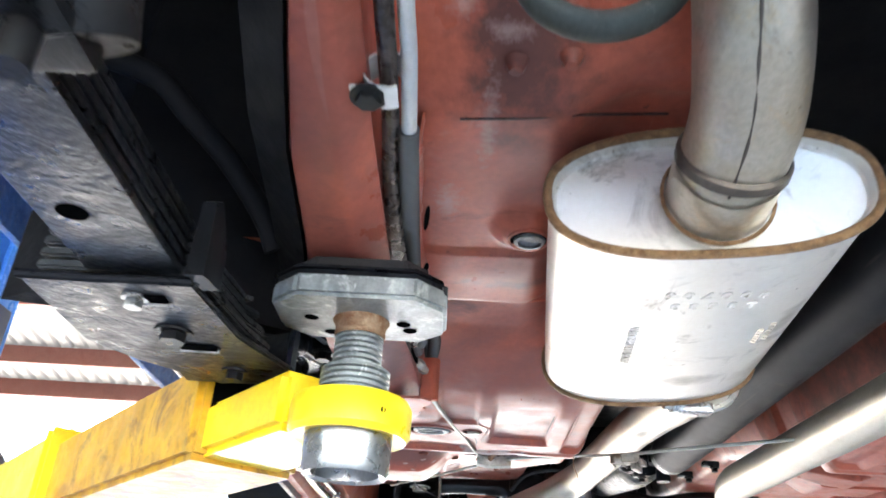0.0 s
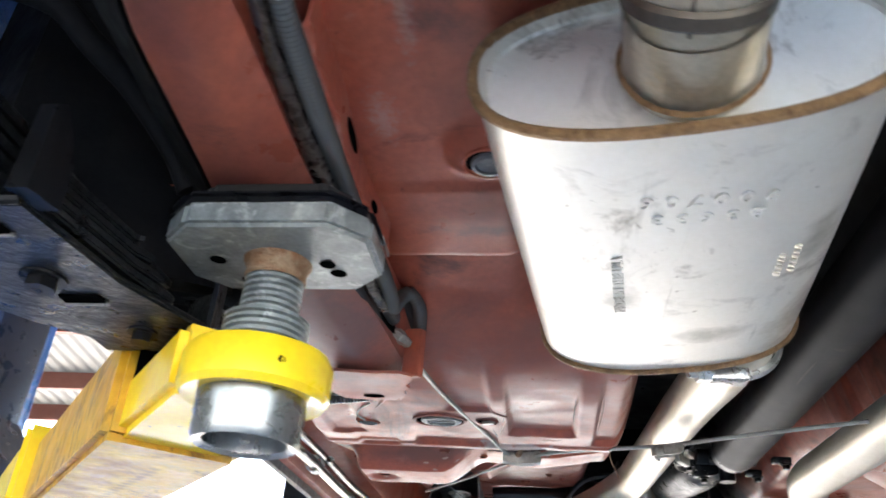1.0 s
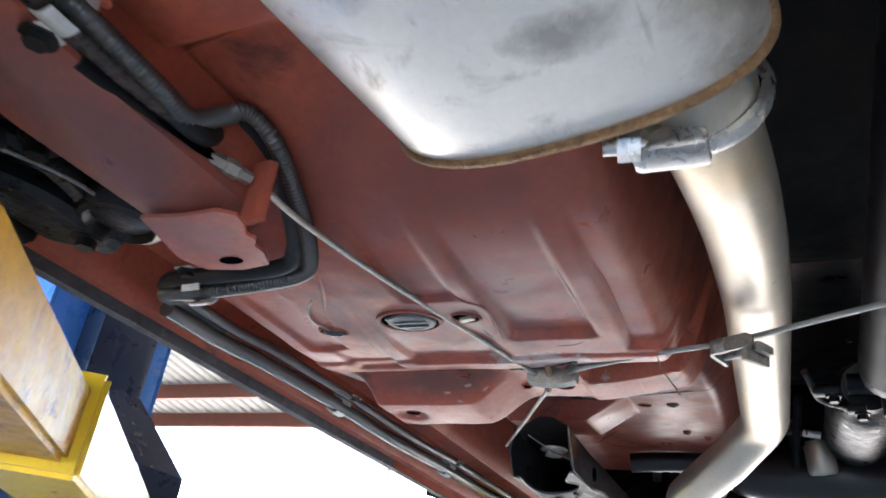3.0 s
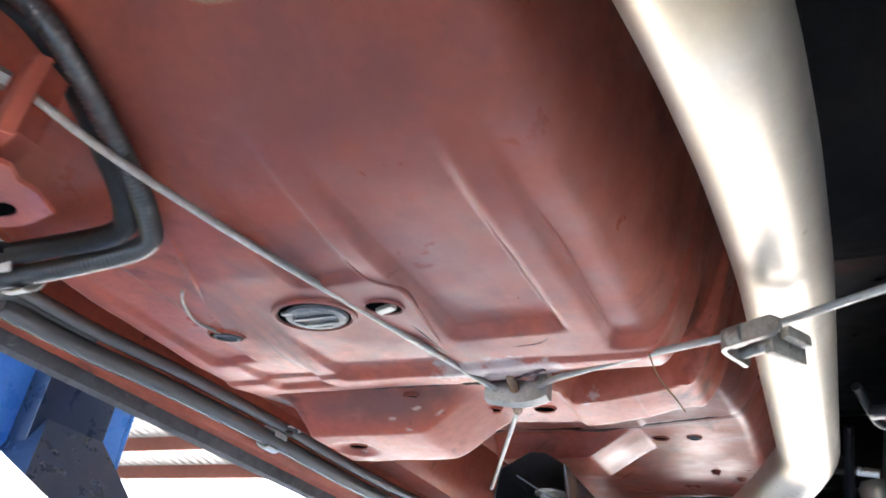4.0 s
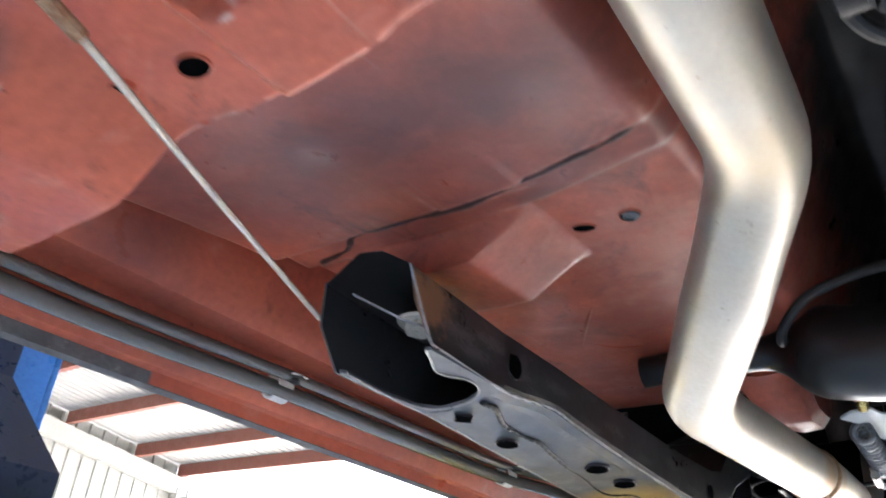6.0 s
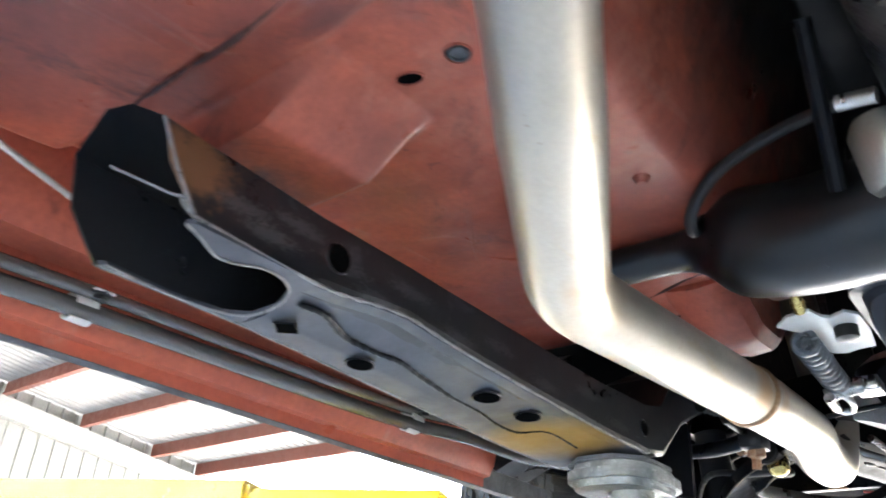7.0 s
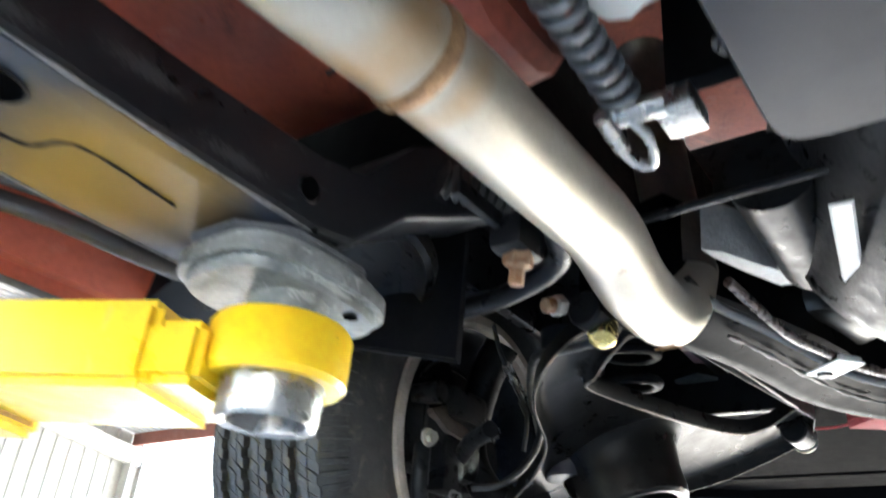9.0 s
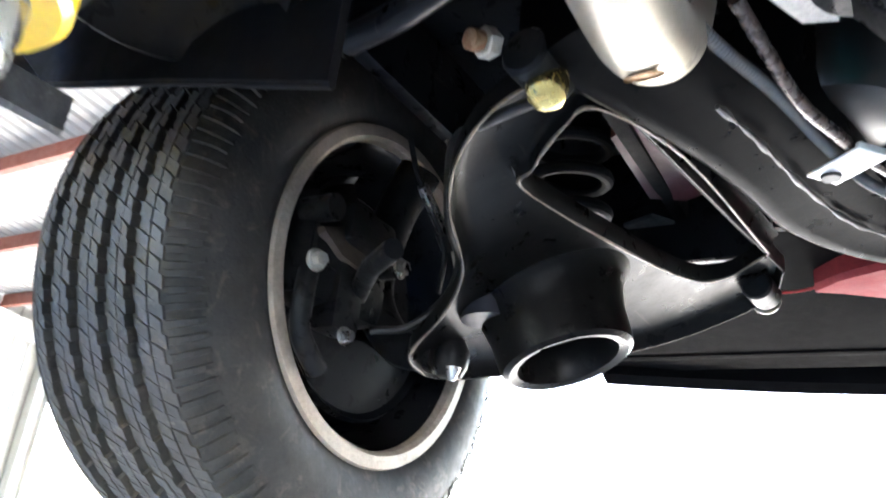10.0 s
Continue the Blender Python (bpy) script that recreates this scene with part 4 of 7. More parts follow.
# thin dark tubes draw the shadow lines beside the pressed ridges
for line, thick in ((((0.1575, 0.985), (0.1565, 1.05), (0.1555, 1.134)), 0.0013), (((0.0610, 0.985), (0.0560, 1.044), (0.0715, 1.072), (0.068, 1.10)), 0.0009), (((0.110, 1.166), (0.135, 1.162), (0.150, 1.150)), 0.0008), (((0.055, 1.115), (0.060, 1.150), (0.056, 1.178)), 0.0008)):
    bit("panel_line", tube(on_floor(line, -0.0004), lambda v, thick=thick: thick * math.sin(math.pi * (0.05 + 0.9 * v)), 8), SEAM_AND_SHADOW, "", floor_pan)
bit("panel_line", tube(smooth_path([(x, y, pan_z(x, y) - 0.0003) for x, y in ((-0.03, 0.762), (0.03, 0.752), (0.10, 0.743), (0.20, 0.738))], 8), 0.0016, 8), PRIMER, "", floor_pan)

bit("panel_line", tube(on_floor(((0.126, 2.252), (0.105, 2.268), (0.078, 2.281), (0.025, 2.289), (-0.04, 2.285)), 0.0), lambda v: 0.0022 + 0.0010 * math.sin(v * 33), 8), SEAM_AND_SHADOW, "dark seam at the toe board", floor_pan)
bit("panel_line", tube(on_floor(((0.20, 2.18), (0.12, 2.165), (0.034, 2.205), (-0.03, 2.21)), 0.0), lambda v: 0.0014 + 0.0008 * math.sin(v * 29), 8), SEAM_AND_SHADOW, "", floor_pan)

# ---- exhaust ----
def oval(w, h, n=48, power=2.5):
    out = []
    for k in range(n):
        a = 2 * math.pi * k / n
        c, s = math.cos(a), math.sin(a)
        out.append((w / 2 * math.copysign(abs(c) ** (2 / power), c), h / 2 * math.copysign(abs(s) ** (2 / power), s)))
    return out


REAR, FRONT = Vector((0.1888, 0.461, 1.738)), Vector((0.2258, 0.803, 1.747))
MUF = Matrix.Translation(REAR) @ Matrix.Rotation(-math.atan2(FRONT.x - REAR.x, FRONT.y - REAR.y), 4, "Z") @ Matrix.Rotation(math.atan2(FRONT.z - REAR.z, 0.344), 4, "X") @ Matrix.Rotation(radians(-3.0), 4, "Y")
LONG = 0.344


def muffler_body():
    rows = []
    for y, g in ((0, 1.0), (0.01, 1.0), (0.1, 1.004), (0.25, 1.004), (LONG - 0.01, 1.0), (LONG, 1.0)):
        rows.append([MUF @ Vector((x * g, y, z * g)) for x, z in oval(0.2135, 0.094)])
    return loft(rows, caps=False)


def end_cap(y, out):
    rows = []
    for g, d in ((1.0, 0.0), (0.985, out * 0.003), (0.955, out * 0.003), (0.93, -out * 0.006), (0.90, -out * 0.0075), (0.5, -out * 0.007), (0.05, -out * 0.0065)):
        rows.append([MUF @ Vector((x * (1 - (1 - g) * 0.52) if g > 0.6 else x * g, y + d, z * g)) for x, z in oval(0.2135, 0.094)])
    bm = loft(rows, caps=False)
    return bm


muffler = bit("muffler", muffler_body(), ALUMINISED, "oval aluminised muffler with rusted rolled seams")
for y, out in ((0.0, -1), (LONG, 1)):
    bit("end_cap", end_cap(y, out), ALUMINISED, "", muffler)
    rim = [MUF @ Vector((x * 1.006, y + out * 0.002, z * 1.012)) for x, z in oval(0.2135, 0.094)]
    bit("rolled_seam", tube(rim + rim[:2], lambda v: 0.0033, 10, caps=False), WELD, "rust-tinted rolled seam", muffler)



def stamp(letter, size, place, deep):
    """One raised letter on the muffler's underside."""
    curve = bpy.data.curves.new("writing", "FONT")
    curve.body, curve.size, curve.align_x, curve.align_y, curve.extrude, curve.bevel_depth = letter, size, "CENTER", "CENTER", deep * 0.5, 0.0004
    text_ob = bpy.data.objects.new("writing", curve)
    mesh = bpy.data.meshes.new_from_object(text_ob)
    bm = bmesh.new()
    bm.from_mesh(mesh)
    bpy.data.objects.remove(text_ob)
    bpy.data.curves.remove(curve)
    return bit("embossed_letter", bm, ALUMINISED, "", muffler, place=place)


def stamp_row(words, size, centre, turn, pitch, deep, narrow):
    """Letters side by side; centre in the muffler's own x, y."""
    steps = [pitch * (0.55 if a in narrow else 1.0) for a in words]
    reach = -sum(steps) / 2
    for a, w in zip(words, steps):
        if a != " ":
            stamp(a, size, MUF @ Matrix.Translation((centre[0], centre[1], under(centre[0] * 0.9) - 0.0001)) @ Matrix.Rotation(math.pi, 4, "X") @ Matrix.Rotation(radians(turn), 4, "Z") @ Matrix.Translation((reach + w / 2, 0, 0)), deep)
        reach += w


def under(x):
    """Height of the muffler's lower skin below its middle, across its width."""
    return -0.0471 * (1 - (abs(x) / 0.10675) ** 2.5) ** 0.4


stamp_row("900706", 0.0155, (0.011, 0.0665), 176.3, 0.0134, 0.0006, "")
stamp_row("B3633", 0.0145, (0.011, 0.0857), 177.5, 0.0138, 0.0006, "")
stamp_row("MADE IN THE USA", 0.0100, (-0.040, 0.172), 90, 0.0066, 0.0003, " I")
for x, y0, y1 in ((0.0615, 0.151, 0.183), (0.0705, 0.144, 0.183)):
    for m in range(6):
        y = y0 + (y1 - y0) * (m + 0.5) / 6
        bit("embossed_bar", at(box((0.0062, (y1 - y0) / 9, 0.0016), 0.0004), MUF @ Matrix.Translation((x, y, under(x) - 0.0002)) @ Matrix.Rotation(0.33, 4, "Y")), PIPE_STEEL, "", muffler)


def neck(inner, radius, length, y, out, off):
    a = MUF @ Vector((off[0], y - out * 0.008, off[1]))
    b = MUF @ Vector((off[0], y + out * length, off[1]))
    return a, b


a, b = neck(0, 0.033, 0.042, 0.0, -1, (0.0042, -0.004))
bit("inlet_neck", tube([a, a.lerp(b, 0.5), b], 0.0340, 32, caps=False), TAIL_STEEL, "", muffler)
bit("weld_bead", at(lathe([(0.0352, -0.002), (0.0375, 0), (0.0352, 0.002)], 32), along(a.lerp(b, 0.18), b)), WELD, "", muffler)
tail = [b + (a - b) * 0.15, b, (0.188, 0.385, 1.744), (0.182, 0.355, 1.757), (0.178, 0.334, 1.780), (0.175, 0.320, 1.815), (0.173, 0.310, 1.87), (0.171, 0.29, 1.96), (0.17, 0.27, 2.05)]
tail = [Vector(p) for p in tail]
tailpipe = bit("tail_pipe", tube(smooth_path(tail, 8), 0.0322, 32, caps=False), TAIL_STEEL, "bent tail pipe, straw-tinted steel with a dark lengthwise seam")
bit("weld_ring", at(lathe([(0.0325, -0.005), (0.0350, -0.003), (0.0350, 0.003), (0.0325, 0.005)], 32), along(b + Vector((0, -0.003, 0)), b + Vector((0, -0.02, 0.006)))), BROWN_STEEL, "dark brown band at the joint", tailpipe)
round_off = [(-0.006, -0.031), (-0.015, -0.028), (-0.022, -0.0225), (-0.028, -0.015), (-0.031, -0.006), (-0.0315, -0.003), (-0.0315, -0.002), (-0.0315, -0.002)]
seam = smooth_path([p + Vector((-0.007, *o)) for p, o in zip(tail[1:], round_off)], 8)
bit("seam", tube(seam, lambda v: 0.0009 + 0.0003 * math.sin(v * 70), 6), BROWN_STEEL, "", tailpipe)

R_PIPE = 0.0297
front_run = [(0.288, 0.795, 1.744), (0.291, 0.85, 1.742), (0.297, 0.93, 1.750), (0.299, 1.03, 1.765), (0.297, 1.172, 1.779), (0.2765, 1.586, 1.787), (0.222, 1.69, 1.765), (0.1235, 1.878, 1.743), (0.131, 1.957, 1.742), (0.1510, 2.185, 1.743)]
exhaust = bit("exhaust_pipe", tube(rounded_path(front_run, 0.034, 8), lambda v: R_PIPE * (1 + 0.075 * math.exp(-((v - 0.76) / 0.10) ** 2)), 32, caps=False), PIPE_STEEL, "long bent exhaust pipe of bare steel, tinted at its bends")
elbow_run = [(0.1506, 2.180, 1.743), (0.153, 2.215, 1.744), (0.143, 2.418, 1.761), (0.131, 2.495, 1.752), (0.127, 2.580, 1.755), (0.123, 2.634, 1.792), (0.124, 2.656, 1.838)]
riser_run = [(0.118, 2.636, 1.785), (0.125, 2.645, 1.825), (0.122, 2.642, 1.865), (0.112, 2.635, 1.93), (0.10, 2.61, 2.10)]
bit("elbow", tube(rounded_path(elbow_run, 0.030, 8), lambda v: R_PIPE * 0.985, 32, caps=False), PIPE_STEEL, "scuffed steel elbow rising to the engine", exhaust)
bit("down_pipe", tube(smooth_path(riser_run, 10)[11:], R_PIPE * 0.975, 32, caps=False), BROWN_STEEL, "dark brown pipe rising to the engine", exhaust)
bit("weld_ring", at(lathe([(R_PIPE, -0.006), (R_PIPE + 0.0022, -0.002), (R_PIPE + 0.0022, 0.002), (R_PIPE, 0.006)], 32), along((0.1505, 2.181, 1.743), (0.1525, 2.205, 1.743))), WELD, "brown weld ring", exhaust)
bit("scorch_mark", at(lathe([(0, 0.0004), (0.010, 0.0), (0.0105, 0.0012)], 20), Matrix.Translation((0.127, 2.580, 1.758 - R_PIPE)) @ Matrix.Rotation(radians(14), 4, "X") @ Matrix.Diagonal((1.2, 0.55, -1, 1))), WELD, "", exhaust)
# clamp behind the muffler's outlet
clamp_at = Vector((0.2945, 0.834, 1.7375))
clamp = bit("exhaust_clamp", at(lathe([(0.0305, -0.005), (0.0350, -0.005), (0.0365, 0), (0.0350, 0.005), (0.0305, 0.005)], 32), along(clamp_at, clamp_at + Vector((0.01, 0.08, -0.006)))), ZINC, "zinc U-clamp round the outlet pipe")
bit("saddle", box((0.040, 0.022, 0.018), 0.004, (0.277, 0.830, 1.7065)), DULL_STEEL, "", clamp)
bit("clamp_nut", at(lathe([(0, 0), (0.008, 0), (0.008, 0.012), (0, 0.012)], 6), along((0.263, 0.822, 1.703), (0.253, 0.820, 1.7025))), ZINC, "", clamp)
bit("clamp_stud", tube([(0.285, 0.827, 1.704), (0.244, 0.818, 1.702)], 0.0042, 12), ZINC, "", clamp)
bit("outlet_neck", tube([MUF @ Vector((0.066, LONG - 0.01, -0.006)), Vector((0.293, 0.845, 1.735))], 0.0305, 28, caps=False), PIPE_STEEL, "", muffler)
# the pipe of the other side
other_run = [(0.53, 0.2, 1.742), (0.525, 0.9, 1.745), (0.512, 1.40, 1.752), (0.60, 1.70, 1.745), (0.66, 1.85, 1.745), (0.66, 2.25, 1.757), (0.66, 2.60, 1.768), (0.65, 2.66, 1.86), (0.65, 2.62, 2.0)]
bit("exhaust_pipe", tube(rounded_path(other_run, 0.045, 8), R_PIPE, 28, caps=False), PIPE_STEEL, "long bent exhaust pipe of bare steel on the far side")

# ---- driveline ----
SHAFT_PAINT = material("scuffed_black_shaft_paint", (0.008, 0.008, 0.010), 0.46, 0.0, (0.022, 0.021, 0.021), 0.6, 9, 240, 0.01, 0.06, dust=(0.06, 0.052, 0.046), dust_at=0.64, scratch=0.4, shine=0.05, grain_by=0.15)
SHAFT_X = 0.424
shaft = bit("driveshaft", tube([(SHAFT_X, -0.3, 1.80), (SHAFT_X, 0.4, 1.80), (SHAFT_X, 1.44, 1.812)], 0.0375, 28), SHAFT_PAINT, "black tubular driveshaft with scuffs")
bit("yoke", join(at(lathe([(0.0375, 0), (0.036, 0.03), (0.028, 0.05), (0.0, 0.055)], 24), along((SHAFT_X, 1.435, 1.812), (SHAFT_X, 1.6, 1.815))), box((0.06, 0.035, 0.022), 0.006, (SHAFT_X, 1.505, 1.815))), DARK_METAL, "", shaft)
bit("joint_cross", join(tube([(SHAFT_X - 0.048, 1.52, 1.816), (SHAFT_X + 0.048, 1.52, 1.816)], 0.013, 16), tube([(SHAFT_X, 1.52, 1.775), (SHAFT_X, 1.52, 1.86)], 0.013, 16)), DARK_METAL, "", shaft)
gearbox = bit("gearbox", join(at(lathe([(0, 0), (0.030, 0), (0.032, 0.03), (0.042, 0.05), (0.048, 0.12), (0.052, 0.62)], 28), along((MID, 1.54, 1.82), (MID, 2.1, 1.90))),
                               box((0.22, 0.30, 0.12), 0.03, (MID, 2.23, 1.90)), at(lathe([(0.11, 0), (0.14, 0.10), (0.19, 0.25), (0.19, 0.28)], 36), along((MID, 2.38, 1.89), (MID, 2.7, 1.89)))), DARK_METAL, "oily cast gearbox")
bit("gearbox_pan", at(loft([[(x * g, y * g, z + (0.55 * max(0.0, -0.064 - y * g) if z < -0.03 else 0.0)) for x, y in oval(0.268, 0.27, 64, 14)] for g, z in ((1.06, 0.0), (1.06, -0.004), (1.0, -0.005), (0.985, -0.040), (0.965, -0.046), (0.9, -0.046), (0.8, -0.046), (0.7, -0.046), (0.6, -0.046), (0.5, -0.046), (0.3, -0.046))]), Matrix.Translation((0.413, 2.228, 1.797))), GREY_PAN, "grey pressed gearbox oil pan", gearbox)
for x, y in ((0.275, 2.30), (0.33, 2.365), (0.45, 2.365)):
    hexagon = bit("pan_bolt", at(bolt_head(0.006, 0.006), Matrix.Translation((x, y, 1.790))), DARK_METAL, "", gearbox)
for x, y, z, w in ((0.352, 1.500, 1.800, 0.030), (0.385, 1.545, 1.792, 0.022), (0.470, 1.535, 1.795, 0.026), (0.505, 1.490, 1.806, 0.030)):
    bit("joint_strap", join(box((w, 0.018, 0.010), 0.003, (x, y, z)), at(bolt_head(0.006, 0.008), Matrix.Translation((x + w * 0.25, y, z - 0.006)))), DARK_METAL, "", gearbox)
bit("vacuum_line", tube(smooth_path([(0.330, 1.470, 1.815), (0.345, 1.520, 1.798), (0.372, 1.560, 1.800), (0.380, 1.640, 1.815)], 8), 0.0045, 10), RUBBER, "thin black line beside the joint", gearbox)
# cross tube carrying the gearbox
cross = bit("gearbox_crossmember", tube(smooth_path([(0.0, 2.055, 1.848), (0.06, 2.058, 1.852), (0.15, 2.06, 1.852), (0.20, 2.06, 1.846), (0.26, 2.055, 1.834), (0.34, 2.04, 1.828), (MID, 2.035, 1.826), (0.54, 2.055, 1.834), (0.65, 2.06, 1.852), (0.80, 2.055, 1.848)], 8), lambda v: 0.019 + 0.032 * ease(0.20, 0.36, min(v, 1 - v)), 32), SATIN_BLACK, "black tubular crossmember under the gearbox")
# shift lever bracket, spring and cable
bracket = bit("lever_bracket", prism([(x + 0.004, 2.138 + (y - 2.152) * 0.82) for x, y in [(0.204, 2.158), (0.226, 2.152), (0.232, 2.176), (0.238, 2.184), (0.252, 2.174), (0.262, 2.19), (0.262, 2.24), (0.256, 2.30), (0.238, 2.302), (0.228, 2.309), (0.217, 2.303), (0.198, 2.258), (0.207, 2.215), (0.199, 2.203), (0.189, 2.182)]], 1.800, 1.803), WALL_SHEET, "pale grey lever bracket beside the oil pan")
bit("lever_pin", at(lathe([(0, 0), (0.011, 0), (0.011, -0.012), (0.005, -0.014), (0, -0.014)], 20), Matrix.Translation((0.248, 2.193, 1.800))), RUBBER, "", bracket)
bit("brass_end", at(lathe([(0, 0), (0.006, 0), (0.007, 0.012), (0.004, 0.022), (0.004, 0.05), (0, 0.05)], 14), along((0.222, 2.140, 1.803), (0.228, 2.09, 1.826))), GOLD, "brass cable end", bracket)
coil = [(0.209 - 0.00003 * a + 0.0105 * math.cos(a), 2.186 + 0.00190 * a, 1.791 - 0.00012 * a + 0.0105 * math.sin(a)) for a in (k * 0.35 for k in range(198))]
bit("return_spring", tube(coil, 0.0036, 8), FLANGE_GREY, "grey coil spring", bracket)
bit("spring_hook", join(box((0.026, 0.034, 0.016), 0.003, (0.232, 2.340, 1.785)), tube(smooth_path([(0.202, 2.312, 1.772), (0.194, 2.330, 1.768), (0.197, 2.356, 1.766), (0.207, 2.358, 1.766), (0.213, 2.335, 1.768), (0.209, 2.315, 1.772)], 6), 0.0038, 10), tube([(0.192, 2.312, 1.772), (0.228, 2.322, 1.780)], 0.0075, 12), tube([(0.198, 2.300, 1.766), (0.196, 2.335, 1.764)], 0.0055, 12)), DULL_STEEL, "steel hook and pin of the spring", bracket)
# red body bracket hanging beside the gearbox
lug_rows = []
for k in range(9):
    v = k / 8
    y = 2.185 + 0.150 * v
    low = 1.872 - 0.040 * ease(0.0, 0.55, v) + (0.004 if 0.36 < v < 0.50 else 0.0) + 0.012 * ease(0.85, 1.0, v)
    half, cx = 0.046 - 0.014 * v, 0.104 + 0.018 * v
    lug_rows.append([(cx - half, y, 1.905), (cx - half, y, low + 0.018), (cx - half * 0.6, y, low + 0.004), (cx, y, low), (cx + half * 0.7, y, low + 0.003), (cx + half, y, low + 0.016), (cx + half, y, 1.905)])
bit("body_bracket", loft(lug_rows), PRIMER, "red rounded body bracket with a crease", floor_pan)
bit("speedo_cable", tube(smooth_path([(0.326, 1.945, 1.878), (0.27, 1.965, 1.885), (0.215, 1.98, 1.876), (0.185, 1.99, 1.852), (0.176, 2.01, 1.842), (0.178, 2.04, 1.87)], 8), 0.0055, 10), RUBBER, "black cable to the gearbox")
bit("cable_end", at(lathe([(0, 0), (0.0065, 0), (0.0065, 0.028), (0, 0.028)], 14), along((0.318, 1.947, 1.879), (0.345, 1.945, 1.874))), ZINC, "bright cable nut")
bit("solenoid", at(lathe([(0, 0), (0.020, 0.002), (0.024, 0.008), (0.024, 0.05), (0.018, 0.06), (0, 0.062)], 24), along((0.345, 1.985, 1.815), (0.335, 1.965, 1.90))), PIPE_STEEL, "dull silver cylinder beside the gearbox")
bit("linkage_rod", tube([(0.30, 1.99, 1.832), (0.315, 1.90, 1.93)], 0.007, 10), BLACK_PAINT)

bit("firewall", box((0.44, 0.02, 0.42), 0.004, (MID, 2.47, 2.12)), MATTE_BLACK, "black bulkhead behind the gearbox")

# ---- front subframe ----
RAIL_PAINT = material("satin_black_rail_paint", (0.009, 0.0095, 0.011), 0.34, 0.0, (0.017, 0.0175, 0.019), 0.6, 12, 240, 0.03, 0.08, dust=(0.085, 0.088, 0.095), dust_at=0.60, scratch=0.8, shine=0.42, grain_by=0.3)
for y, z in ((1.665, 1.752), (1.69, 1.742), (1.715, 1.760), (1.76, 1.748), (1.80, 1.735), (1.835, 1.756), (1.90, 1.738), (1.96, 1.750), (2.04, 1.736), (2.12, 1.752), (2.19, 1.734)):
    mark(RAIL_PAINT, (0.004, y, z), (0.02, 0.024, 0.006), (0.085, 0.084, 0.084), 0.5, 2.3, 420, 0.3)
mark(RAIL_PAINT, (-0.072, 2.12, 1.715), (0.055, 0.085, 0.03), (0.42, 0.25, 0.03), 0.9, 0.5, 30, 0.8)
mark(RAIL_PAINT, (0.004, 1.625, 1.765), (0.012, 0.035, 0.03), (0.20, 0.09, 0.04), 0.8, 0.8, 90, 0.5)
# lighter, bluer copy of the rail paint; the sky's reflection is in its colour
RAIL_UNDER = material("blue_black_sky_sheen_paint", (0.047, 0.052, 0.064), 0.48, 0.0, (0.024, 0.026, 0.032), 0.6, 14, 240, 0.03, 0.08, dust=(0.070, 0.074, 0.084), dust_at=0.63, scratch=0.6, shine=0.42, grain_by=0.2)
mark(RAIL_UNDER, (-0.060, 2.150, 1.715), (0.100, 0.085, 0.05), (0.30, 0.17, 0.022), 0.9, 0.2, 18, 0.55)
# y, outer x, inner x, lower edge outside and inside, upper edge
SUB_ROWS = ((1.737, -0.084, 0.004, 1.7125, 1.7240, 1.777), (1.770, -0.087, 0.004, 1.7125, 1.7265, 1.777), (1.800, -0.089, 0.004, 1.7125, 1.7310, 1.777), (1.835, -0.092, 0.004, 1.7125, 1.7340, 1.777),
            (1.870, -0.095, 0.004, 1.7125, 1.7310, 1.776), (1.930, -0.100, 0.004, 1.7125, 1.7270, 1.775), (2.050, -0.110, 0.004, 1.7125, 1.7220, 1.773), (2.150, -0.118, 0.004, 1.7125, 1.7185, 1.772),
            (2.262, -0.120, 0.004, 1.7135, 1.7175, 1.776), (2.300, -0.114, 0.006, 1.7210, 1.7230, 1.784), (2.350, -0.100, 0.010, 1.7700, 1.7700, 1.840), (2.480, -0.060, 0.020, 1.8350, 1.8350, 1.910))


def sub_low(x, y):
    """Height of the rail's underside, which rises from its outer to its inner edge."""
    ys = [row[0] for row in SUB_ROWS]
    x0, x1, a, b = (float(np.interp(y, ys, [row[k] for row in SUB_ROWS])) for k in (1, 2, 3, 4))
    return float(np.interp(x, [x0 + 0.030, x1 - 0.008], [a, b]))


side_rows, under_rows = [], []
for y, x0, x1, a, b, top in SUB_ROWS:
    side_rows.append([(x0, y, top), (x0, y, a + 0.005), (x0 + 0.0015, y, a + 0.0015), (x0 + 0.005, y, a + 0.0006), (x1 - 0.005, y, b + 0.0006), (x1 - 0.0012, y, b + 0.002), (x1, y, b + 0.006), (x1, y, top)])
    under_rows.append([(x0 + 0.0035, y, a), (x0 + 0.030, y, a), (x0 + 0.034, y, a + 0.0012), (x1 - 0.018, y, b - 0.0012), (x1 - 0.014, y, b - 0.0026), (x1 - 0.0035, y, b - 0.0006), (x1 - 0.0035, y, b + 0.002), (x0 + 0.0035, y, a + 0.002)])
subframe = bit("subframe_rail", loft(side_rows, caps=False), RAIL_PAINT, "black box rail of the subframe with drain holes and a yellow patch", sharp=12)
bit("rail_underside", loft(under_rows[:9]), RAIL_UNDER, "blue-black underside with the sky's sheen painted in, and a yellow patch", subframe)
mouth = [(-0.0805, 1.618), (-0.0750, 1.622), (-0.0800, 1.676), (-0.0740, 1.716), (-0.0600, 1.730), (-0.0380, 1.735), (-0.0180, 1.729), (-0.0085, 1.714), (-0.0080, 1.696), (-0.0150, 1.680), (-0.0165, 1.664), (-0.0080, 1.646), (-0.0010, 1.630), (0.0035, 1.632), (0.0035, 1.7375), (-0.0835, 1.7375)]
floor_bm = prism([(x, y) for x, y in mouth], 0.0, 0.0028)
